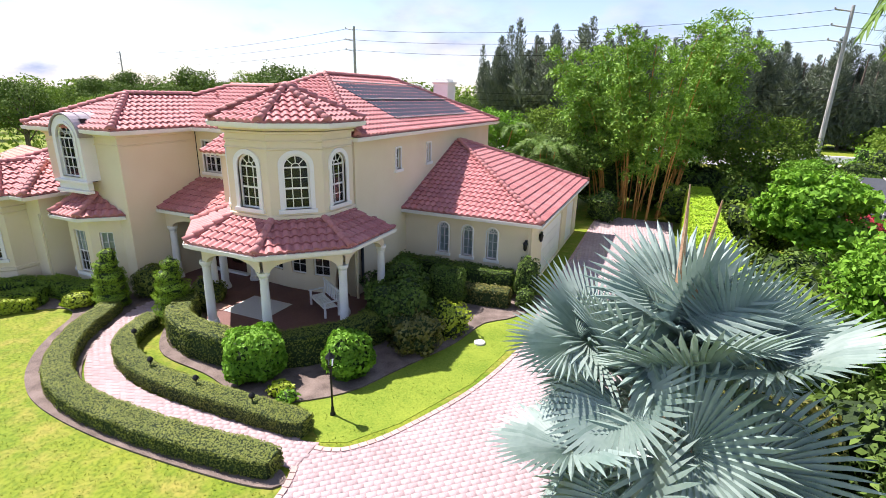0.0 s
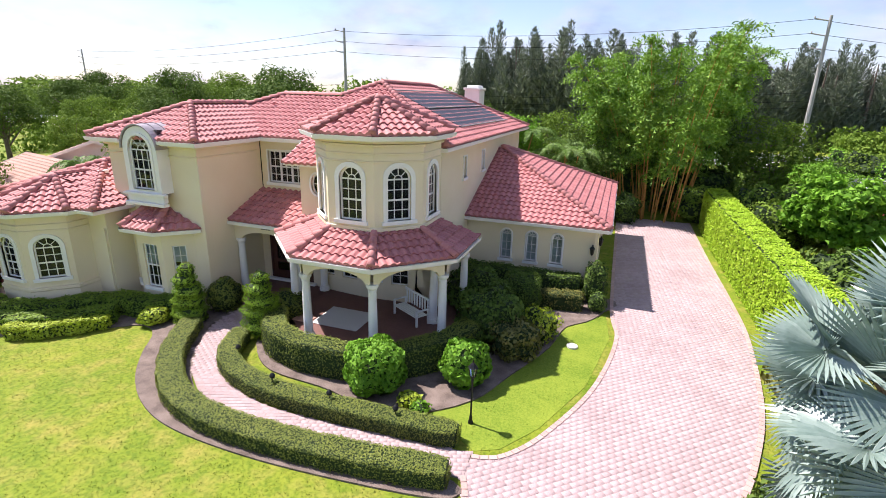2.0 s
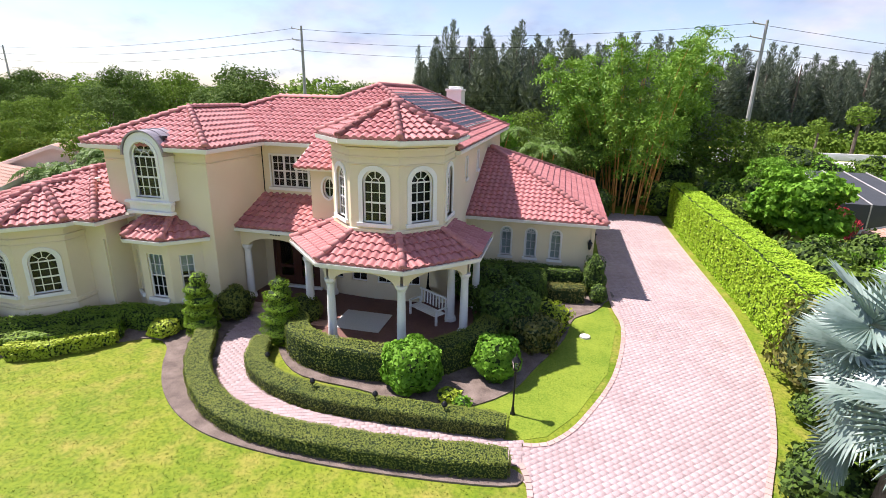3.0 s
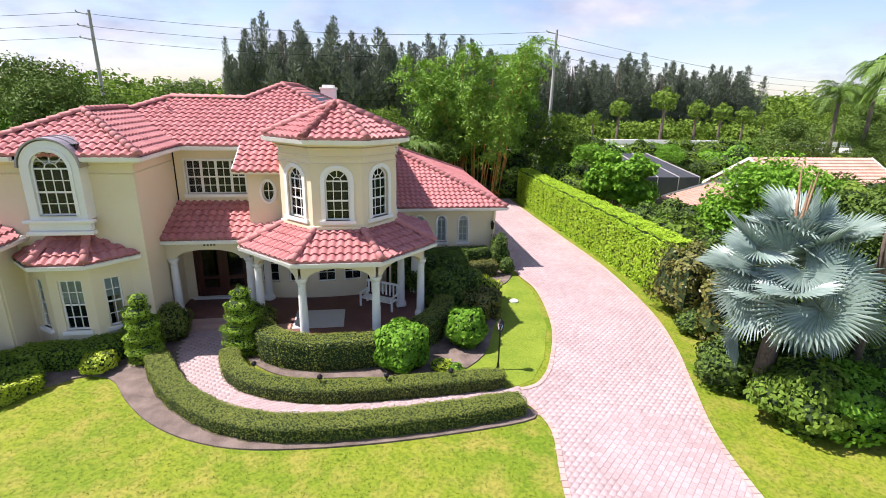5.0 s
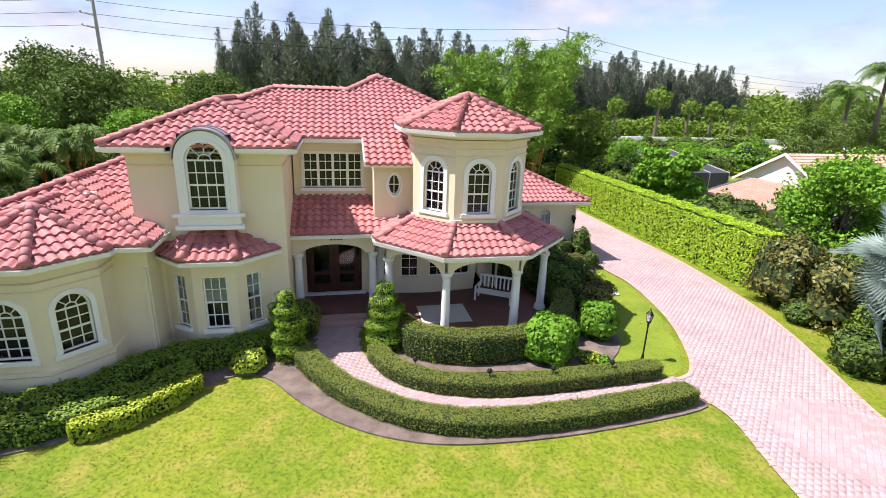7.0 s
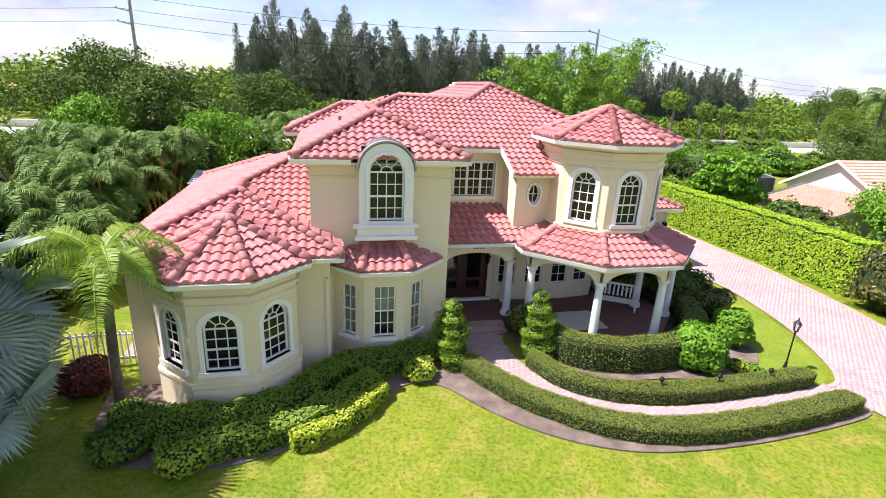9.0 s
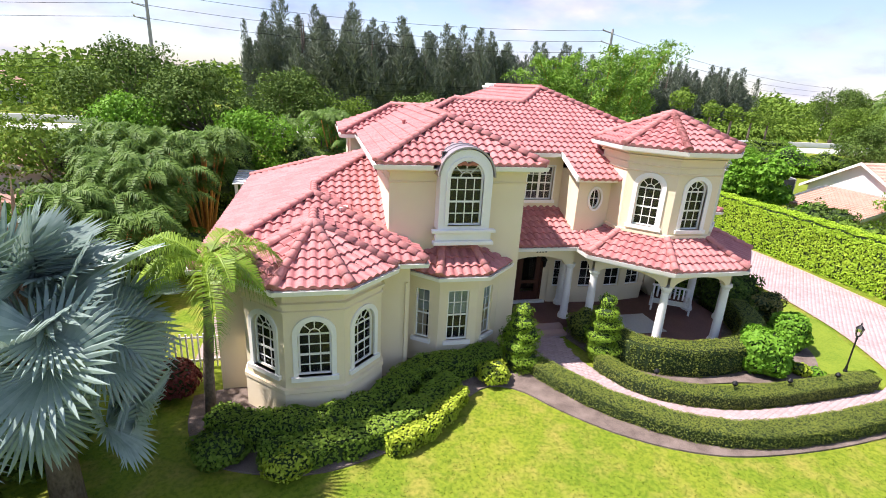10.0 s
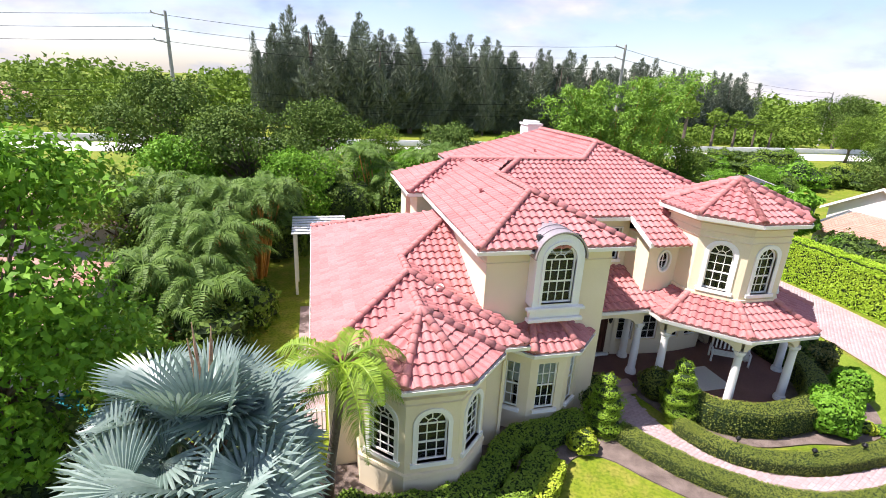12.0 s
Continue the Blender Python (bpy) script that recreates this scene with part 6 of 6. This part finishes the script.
scatter(broad[1], [(-33.5, 31.0, 0.85), (-17.0, 36.5, 0.95), (1.0, 38.0, 0.9), (-41.0, 40.0, 1.1), (-28.5, 42.0, 1.0), (-66.0, 50.0, 1.0), (-55.0, 36.0, 0.8), (-90.0, 80.0, 1.2), (-6.0, 33.0, 0.75), (28.0, 30.0, 0.75), (40.0, 33.0, 0.7), (52.0, 44.0, 0.8), (90.0, 85.0, 1.2), (-68.0, 28.0, 0.8), (-96.0, 38.0, 0.75), (-108.0, 47.0, 0.8), (-112.0, 34.0, 0.75), (-126.0, 42.0, 0.85), (-88.0, 31.0, 0.6), (-80.0, 45.0, 1.0), (-100.0, 65.0, 1.1)], 2)
scatter(broad[2], [(-30.0, 27.5, 0.85), (-13.0, 33.0, 0.9), (8.5, 30.5, 0.75), (-20.5, 33.5, 0.85), (-38.0, 29.0, 0.85), (-25.5, 35.0, 0.9), (20.0, 37.0, 0.55), (-3.5, 36.5, 0.85)], 3)

# round bright shrub trees and the tree over the neighbour's drive
t = tree("tree", "rounded bright green large-leaved shrub tree", 5.3, 2.7, 4.8, BRIGHT, 0.36, 8500, 12, 0.12, 41, group="")
t.location = (7.05, 23.1, 0)
t = tree("tree", "bright leafy tree beside the boundary hedge", 6.2, 3.2, 5.6, BRIGHT, 0.20, 17000, 26, 0.2, 42)
t.location = (7.2, 9.2, 0)
t = tree("tree", "bright leafy tree beside the boundary hedge", 5.6, 2.8, 4.6, BRIGHT, 0.24, 6500, 16, 0.2, 43)
t.location = (14.6, 15.0, 0)
t = tree("tree", "dark leafy tree beside the boundary hedge", 6.0, 3.0, 5.0, DARKLEAF, 0.24, 6500, 16, 0.2, 44)
t.location = (11.0, 6.0, 0)
bush(6.0, 17.5, 1.2, 2.6, BRIGHT, 0.2, 120, "bright green shrub behind the hedge", lump=0.3)
bush(9.8, 25.5, 1.3, 2.8, FLOWER, 0.18, 120, "red flowering bush by the neighbour's roof", lump=0.3)
t = tree("tree", "near tree with fresh bright green leaves", 11.6, 3.4, 10.0, BRIGHT, 0.22, 18000, 34, 0.25, 45)
t.location = (-36.4, 4.6, 0)
t = tree("tree", "leafy green tree on the neighbour's side", 7.0, 3.2, 6.0, MIDLEAF, 0.20, 9000, 20, 0.22, 46)
t.location = (-41.0, 9.5, 0)
t = tree("tree", "leafy green tree on the neighbour's side", 7.6, 3.4, 6.5, MIDLEAF, 0.22, 8000, 20, 0.22, 47)
t.location = (-38.5, 20.5, 0)

# arching jungle palms: a clump of many stems
def palm_clump(label, x, y, stems, h, length, seed):
    rng = random.Random(seed)
    thing = empty("palm_clump", label, "palm clump", group="palm clumps behind the house")
    canes, ribs, blades = Geo(), Geo(), Geo()
    for i in range(stems):
        a, r = rng.uniform(0, math.tau), rng.uniform(0.2, 1.0)
        hh = h * rng.uniform(0.45, 1.0)
        top = (x + (r + hh * 0.16) * math.cos(a), y + (r + hh * 0.16) * math.sin(a), hh)
        canes.tube(limb_points((x + r * 0.6 * math.cos(a), y + r * 0.6 * math.sin(a), 0), top, (0, 0, 0.4), 4), [0.07, 0.06, 0.05, 0.04], 6)
        for k in range(8):
            b = a + k * 0.8 + rng.uniform(-0.3, 0.3)
            frond(top, (math.cos(b), math.sin(b)), length * rng.uniform(0.8, 1.1), 0.65 + 0.45 * rng.random(), 1.0, 20, 0.6, rng, ribs, blades)
    part("cane", canes, CULM, thing)
    part("rib", ribs, JUNGLEPALM, thing)
    part("foliage", blades, JUNGLEPALM, thing)
    return thing


for i, (x, y, n, h) in enumerate([(-33.6, 17.5, 24, 5.0), (-36.0, 21.5, 22, 5.8), (-32.3, 21.5, 20, 5.6), (-34.5, 13.5, 16, 3.8), (-28.5, 31.0, 10, 6.0), (-24.0, 30.5, 10, 6.2), (-19.0, 30.0, 10, 6.2), (-12.5, 30.3, 10, 6.0), (-8.0, 30.2, 10, 5.6), (-40.0, 26.0, 10, 5.0), (-35.0, 27.0, 10, 5.6), (-16.0, 30.2, 8, 5.8), (-44.0, 20.5, 8, 4.2)]):
    palm_clump("clump of arching dark green palms", x, y, n, h, 2.3, 60 + i)
bamboo(-1.7, 33.0, "tall clump of golden bamboo with feathery tops")
bush(1.6, 32.4, 1.6, 2.6, MIDLEAF, 0.25, 60, "shrub at the foot of the bamboo", lump=0.3)
for x, y, h in ((-4.5, 36.2, 4.2), (-1.0, 36.8, 4.6), (2.4, 36.0, 4.0)):
    bush(x, y, 2.0, h, DARKLEAF, 0.25, 60, "dense dark undergrowth behind the bamboo", lump=0.3)
bush(-3.6, 29.9, 1.0, 2.2, DARKLEAF, 0.18, 120, "dark shrub at the end of the drive", lump=0.25)

# casuarina windbreak
pines = [pine("pine_tree", "tall dark ragged casuarina in a windbreak", 22.0, 71 + i, 7500, "casuarina windbreak") for i in range(3)]
rng = random.Random(9)
spots = []
for i in range(36):  # tall group
    x = -40 + 52 * i / 35 + rng.uniform(-1.3, 1.3)
    spots.append((x, 112 + rng.uniform(-6, 8), (0.80 if i < 3 else 1.0) + 0.10 * math.sin(i * 0.9) + rng.uniform(-0.18, 0.12)))
for i in range(60):  # the row that runs off to the right
    x = 12 + 80 * i / 59 + rng.uniform(-0.8, 0.8)
    spots.append((x, 113 + rng.uniform(-3, 6), 0.90 - 0.16 * i / 59 + rng.uniform(-0.09, 0.07)))
for k, p in enumerate(pines):
    scatter(p, spots[k::3], 20 + k, 0.90, 1.08, (1.1, 2.0))

# distant woods: low rounded crowns, uncountable
rng = np.random.default_rng(12)
clouds = []
for i in range(420):
    x = rng.uniform(-330, 330)
    y = rng.uniform(135, 260)
    r = rng.uniform(5, 9)
    p, d = blob_points((x, y, rng.uniform(3, 7)), (r, r, rng.uniform(4, 7)), 190, rng, 0.3)
    clouds.append(leaf_cloud(p, d + np.array([0, 0, 0.5]), 1.7, 0.65, 0.7, rng))
for i in range(330):
    x = rng.choice([rng.uniform(-210, -58), rng.uniform(30, 190)])
    y = rng.uniform(90, 132)
    r = rng.uniform(2.5, 4.5)
    low = 0.55 if 20 < x < 105 else 1.0
    p, d = blob_points((x, y, rng.uniform(2, 5) * low), (r, r, rng.uniform(3, 4.4) * low), 320, rng, 0.3)
    clouds.append(leaf_cloud(p, d + np.array([0, 0, 0.5]), 0.8, 0.6, 0.8, rng))
for i in range(70):
    r = rng.uniform(2.0, 3.6)
    p, d = blob_points((rng.uniform(-150, -66), rng.uniform(12, 62), rng.uniform(0.8, 2.4)), (r, r, rng.uniform(2.0, 3.2)), 260, rng, 0.3)
    clouds.append(leaf_cloud(p, d + np.array([0, 0, 0.5]), 0.6, 0.6, 0.8, rng))
v, f = merge(clouds)
v[:, 2] = np.maximum(v[:, 2], 0)
tagged(array_part("distant_woods", v, f, MIDLEAF), "hazy distant green tree line", "woods", kind="stuff")

# sabal palms along the road
sabal = empty("sabal_palm", "small round-headed palm by the road", "palm tree", group="palms by the road")
part("trunk", Geo().tube([(0, 0, -0.05), (0.1, 0, 3), (0, 0, 5.6)], [0.28, 0.22, 0.2], 8), BARK, sabal)
rg = np.random.default_rng(4)
p, d = blob_points((0, 0, 6.2), (1.7, 1.7, 1.5), 420, rg, 0.2)
v, f = leaf_cloud(p, d, 0.8, 0.35, 0.5, rg)
array_part("crown", v, f, MIDLEAF, sabal)
scatter(sabal, [(39.6, 86.5, 1.0), (49.3, 86.5, 1.35), (56.9, 86.5, 1.0), (62.6, 86.5, 1.1), (68.1, 86.5, 1.1), (34.1, 86.5, 0.9), (72.8, 86.5, 0.9)], 8)
for i, (x, y, h) in enumerate([(38.6, 33.4, 12.0), (36.2, 34.8, 9.8)]):
    feather_palm("feather_palm", "tall grey-trunked feather palm beyond the neighbour's house", [(x, y, -0.05), (x + 0.2, y, h * 0.5), (x, y, h - 0.6)], 0.2, (x, y, h), 18, 3.2, 0.9, JUNGLEPALM, 90 + i, 40)
feather_palm("feather_palm", "tall feather palm overhanging the boundary", [(3.3, 0.4, -0.05), (3.1, 0.3, 5.0), (2.8, 0.2, 9.0)], 0.14, (2.8, 0.2, 9.8), 13, 1.7, 0.8, JUNGLEPALM, 95, 28)

# low scrub between the neighbour's pool and the road
rng = random.Random(31)
for i in range(34):
    y = rng.uniform(42, 69)
    x = 6 + (y - 30) * 0.42 + rng.uniform(-8, 34)
    bush(x, y, rng.uniform(1.8, 3.2), rng.uniform(1.6, 3.4), (MIDLEAF, DARKLEAF, BRIGHT)[i % 3], 0.32, 24, "leafy scrub on the verge of the road", lump=0.3)

# road, kerb wall and power line
tagged(part("road", Geo().add([(-300, 72, 0.0), (300, 72, 0.0), (300, 82, 0.0), (-300, 82, 0.0)], [(0, 1, 2, 3)]), CONCRETE), "pale sunlit road beyond the trees", "road", kind="structure")
tagged(part("boundary_wall", Geo().box((0, 83.5, 0.55), (600, 0.3, 1.1)), WHITEWALL), "low pale wall along the road", "wall", kind="structure")


def pole(x, y, h, label):
    thing = empty("utility_pole", label, "utility pole", group="power line")
    part("post", Geo().tube([(x, y, -0.1), (x, y, h * 0.5), (x, y, h)], [0.30, 0.24, 0.16], 10), POLE, thing)
    for i, k in enumerate((0.985, 0.90, 0.82)):
        part("arm", Geo().tube([(x, y, h * k - 0.3), (x - 1.5, y, h * k)], 0.07, 6), POLE, thing)
        part("insulator", Geo().lathe([(0.05, 0), (0.1, 0.06), (0.06, 0.1), (0.1, 0.16), (0.04, 0.22)], (x - 1.5, y, h * k), 8), POLE, thing)
    return thing


POLES = [(-139.0, 90.0, 17.7), (-45.2, 62.0, 17.8), (15.3, 61.0, 17.9), (104.0, 100.0, 14.0)]
for q in POLES:
    pole(*q, "tall grey utility pole with short arms")
for a, b in zip(POLES, POLES[1:]):
    for k in (0.98, 0.90, 0.82, 0.55, 0.50, 0.46):
        line = []
        for i in range(15):
            t = i / 14
            line.append((a[0] + (b[0] - a[0]) * t - 1.5, a[1] + (b[1] - a[1]) * t, (a[2] + (b[2] - a[2]) * t) * k - 1.2 * 4 * t * (1 - t)))
        tagged(part("power_cable", Geo().tube(line, 0.028, 4), BLACK), "thin dark overhead power cable", "cable", group="power cables")


# neighbouring houses
def neighbour(x, y, turn, w, d, h, rise, label, gable=True, wing=None):
    m = pose(x, y, 0, 0, 0, turn)
    thing = empty("neighbour_house", label, "house")

    def P(a, b, z):
        return tuple(m @ Vector((a, b, z)))

    g = Geo()
    g.add([P(-w / 2, -d / 2, 0), P(w / 2, -d / 2, 0), P(w / 2, d / 2, 0), P(-w / 2, d / 2, 0), P(-w / 2, -d / 2, h), P(w / 2, -d / 2, h), P(w / 2, d / 2, h), P(-w / 2, d / 2, h), P(0, -d / 2, h + rise), P(0, d / 2, h + rise)],
          [(0, 1, 5, 4), (1, 2, 6, 5), (2, 3, 7, 6), (3, 0, 4, 7), (4, 5, 8), (6, 7, 9)])
    part("wall", g, WHITEWALL, thing, "white rendered wall")
    e = 0.5
    slope = rise / (w / 2)
    for sg in (-1, 1):
        g = Geo()
        rows, cols = 14, int((d + 2 * e) / 0.33)
        for r in range(rows):
            t0, t1 = r / rows, (r + 1) / rows
            a0, a1 = sg * (w / 2 + e) * (1 - t0), sg * (w / 2 + e) * (1 - t1)
            z0, z1 = h + rise - slope * abs(a0), h + rise - slope * abs(a1)
            for k in range(cols):
                b0 = -d / 2 - e + k * 0.33
                g.add([P(a0, b0, z0 + 0.08), P(a0, b0 + 0.16, z0 + 0.16), P(a0, b0 + 0.33, z0 + 0.08), P(a1, b0 + 0.33, z1 + 0.02), P(a1, b0 + 0.16, z1 + 0.10), P(a1, b0, z1 + 0.02), P(a0, b0, z0 - 0.02), P(a0, b0 + 0.33, z0 - 0.02)], [(0, 1, 4, 5), (1, 2, 3, 4), (6, 7, 2, 1, 0)])
        part("roof", g, SALMON, thing, "pale salmon tile roof slope")
    for yy in (-d / 2 - e, d / 2 + e):
        g = Geo()
        for sg in (-1, 1):
            g.add([P(sg * (w / 2 + e), yy, h - slope * e - 0.15), P(0, yy, h + rise - 0.12), P(0, yy, h + rise + 0.12), P(sg * (w / 2 + e), yy, h - slope * e + 0.08)], [(0, 1, 2, 3)])
        part("fascia", g, TRIM, thing)
    return thing


neighbour(23.0, 23.2, -90, 8.8, 10.0, 2.33, 2.42, "white neighbour house with a salmon tile gable roof")
neighbour(14.8, 20.2, 0, 7.6, 5.6, 1.79, 1.02, "low white wing with a salmon tile roof")
neighbour(-45.5, 24.5, 35, 10.0, 14.0, 2.8, 1.9, "white neighbour house with a pale salmon tile roof")
neighbour(-40.5, 14.6, 75, 6.5, 7.0, 2.6, 1.3, "low pale neighbour wing with a salmon tile roof")
neighbour(-118.0, 120.0, 20, 14.0, 18.0, 4.0, 3.0, "distant white house among trees")
neighbour(-96.0, 118.0, -15, 14.0, 16.0, 4.0, 3.0, "distant white house among trees")
cage = empty("pool_cage", "dark mesh pool enclosure with pale frame", "pool enclosure")
part("mesh_roof", Geo().add([(9.5, 28.5, 2.4), (17.5, 28.5, 2.4), (16.5, 36, 3.6), (10.5, 36, 3.6), (9.5, 28.5, 0), (17.5, 28.5, 0)], [(0, 1, 2, 3), (4, 5, 1, 0)]), SCREEN, cage)
for i in range(5):
    part("frame_bar", Geo().tube([(9.5 + i * 2, 28.48, 0), (9.5 + i * 2, 28.48, 2.42), (10.5 + i * 1.5, 36, 3.64)], 0.05, 6), POLE, cage)
shed = empty("shade_roof", "white louvred shade roof behind the low wing", "pergola")
for i in range(7):
    part("slat", Geo().box((-28.7, 18.6 + i * 0.35, 3.55 + 0.05 * i), (2.9, 0.28, 0.05), None), CORRUGATED, shed)
for x in (-30.0, -27.5):
    for y in (18.7, 20.6):
        part("post", Geo().box((x, y, 1.75), (0.14, 0.14, 3.54)), TRIM, shed)
fence = empty("fence", "white picket side fence beside the turret", "fence")
for i in range(13):
    part("picket", Geo().box((-30.9 + i * 0.17, 6.6, 0.6), (0.05, 0.04, 1.2)), TRIM, fence)
for z in (0.25, 1.05):
    part("rail", Geo().box((-29.9, 6.63, z), (2.3, 0.04, 0.06)), TRIM, fence)
pool = slab("pool", [(-40.5, 8.5), (-36.5, 9.0), (-36.8, 14.0), (-40.8, 13.5)], -0.02, 0.02, TEAL, "small turquoise pool beyond the trees", "water")

for i, (x, y, r, h, mt) in enumerate([(-33.2, 12.0, 1.5, 2.2, 1), (-32.2, 15.5, 1.3, 2.0, 0), (-36.5, 16.0, 2.0, 3.6, 1), (-35.5, 25.0, 2.3, 4.5, 0), (-31.0, 25.5, 2.2, 4.5, 1), (-39.5, 24.0, 2.3, 4.0, 0), (-36.5, 5.0, 2.0, 3.0, 1), (-35.0, 9.5, 1.8, 2.6, 0), (-42.0, 30.0, 2.6, 4.5, 1), (-26.5, 29.0, 2.2, 4.4, 1), (-22.0, 29.5, 2.2, 4.4, 0), (-34.5, 3.0, 1.5, 2.0, 1)]):
    bush(x, y, r, h, DARKLEAF if mt else MIDLEAF, 0.24, 70, "dense green shrub in the thicket beside the house", lump=0.3, group="thicket shrubs")
for i, (x, y, r, h, mt) in enumerate([(4.6, 9.5, 1.5, 2.6, 1), (5.2, 13.0, 1.6, 2.8, 0), (5.0, 16.0, 1.5, 2.8, 1), (5.0, 25.5, 1.6, 3.0, 0), (8.8, 18.5, 1.8, 2.6, 1), (12.0, 12.5, 2.2, 3.6, 0), (7.5, 29.0, 2.0, 3.4, 1), (4.5, 29.0, 1.6, 3.4, 0), (12.5, 8.0, 2.4, 3.8, 1), (8.0, 1.5, 2.2, 3.4, 1), (17.0, 13.0, 2.4, 4.2, 0), (21.0, 17.0, 2.4, 4.4, 1), (12.0, 38.5, 2.2, 3.0, 0), (22.0, 38.0, 2.4, 3.4, 1)]):
    bush(x, y, r, h, DARKLEAF if mt else MIDLEAF, 0.24, 70, "dense green shrub behind the boundary hedge", lump=0.3, group="shrubs behind the hedge")


# ---- single pieces: roof tiles and pavers ----
for owner, m in SINGLE_TILES:
    t = new("roof_tile", TILE_MESH)
    t.parent = owner
    t.matrix_basis = m


def paver_mesh(w, d, h=0.009):
    g = Geo()
    e = 0.005
    g.add([(-w / 2, -d / 2, 0), (w / 2, -d / 2, 0), (w / 2, d / 2, 0), (-w / 2, d / 2, 0), (-w / 2 + e, -d / 2 + e, h), (w / 2 - e, -d / 2 + e, h), (w / 2 - e, d / 2 - e, h), (-w / 2 + e, d / 2 - e, h)], [(4, 5, 6, 7), (0, 1, 5, 4), (1, 2, 6, 5), (2, 3, 7, 6), (3, 0, 4, 7)])
    return g


def lay(owner, poly, w, d, z, mats, turn, singles, near):
    """Running bond over a polygon; the pieces near a place are objects of their own."""
    ca, sa = math.cos(turn), math.sin(turn)
    q = np.array(poly)
    lo, hi = q.min(0) - 2, q.max(0) + 2
    span = int(max(hi - lo) / min(w, d)) + 2
    c0 = (lo + hi) / 2
    rng = np.random.default_rng(17)
    cells = []
    ii, jj = np.meshgrid(np.arange(-span, span), np.arange(-span, span))
    a = (ii + 0.5 * (jj % 2)) * w
    b = jj * d
    pts = np.stack([c0[0] + ca * a - sa * b, c0[1] + sa * a + ca * b], -1).reshape(-1, 2)
    pts = pts[inside_poly(pts, poly)]
    dist = np.linalg.norm(pts - np.array(near), axis=1)
    order = np.argsort(dist)
    base = paver_mesh(w - 0.008, d - 0.008)
    me = bpy.data.meshes.new("paver")
    me.from_pydata(base.v, [], base.f)
    me.materials.append(mats[1])
    rest_v, rest_f = [], []
    bv, bf = np.array(base.v), np.array(base.f)
    rot = np.array([[ca, sa, 0], [-sa, ca, 0], [0, 0, 1]])
    for k, i in enumerate(order):
        x, y = pts[i]
        zz = z + rng.uniform(-0.003, 0.003)
        if k < singles:
            o = new("paver", me)
            o.parent = owner
            o.matrix_basis = pose(x, y, zz, 0, 0, math.degrees(turn))
        else:
            rest_f.append(bf + len(rest_v) * 8)
            rest_v.append(bv @ rot + np.array([x, y, zz]))
    if rest_v:
        array_part("pavers", np.concatenate(rest_v), np.concatenate(rest_f), mats[0], owner, kind="stuff")


lay(driveway, DRIVE, 0.23, 0.155, 0.0, (PAVER, PAVER_SINGLE), radians(42), 300, (-4.2, -1.5))
lay(walkway, WALK, 0.21, 0.14, 0.012, (PAVER, PAVER_SINGLE), radians(20), 120, (-14.0, 1.5))
# soldier course along the drive
g = Geo()
for line in (smooth_line(DRIVE_L, 0.22), smooth_line(DRIVE_L2, 0.22), smooth_line(DRIVE_R, 0.22)):
    for a, b in zip(line, line[1:]):
        m = pose((a[0] + b[0]) / 2, (a[1] + b[1]) / 2, 0.012, 0, 0, math.degrees(math.atan2(b[1] - a[1], b[0] - a[0])))
        s = paver_mesh(math.hypot(b[0] - a[0], b[1] - a[1]) - 0.012, 0.15, 0.02)
        g.add([m @ Vector(p) for p in s.v], s.f)
tagged(part("edging", g, BORDER, driveway), "darker brick border course", kind="stuff")
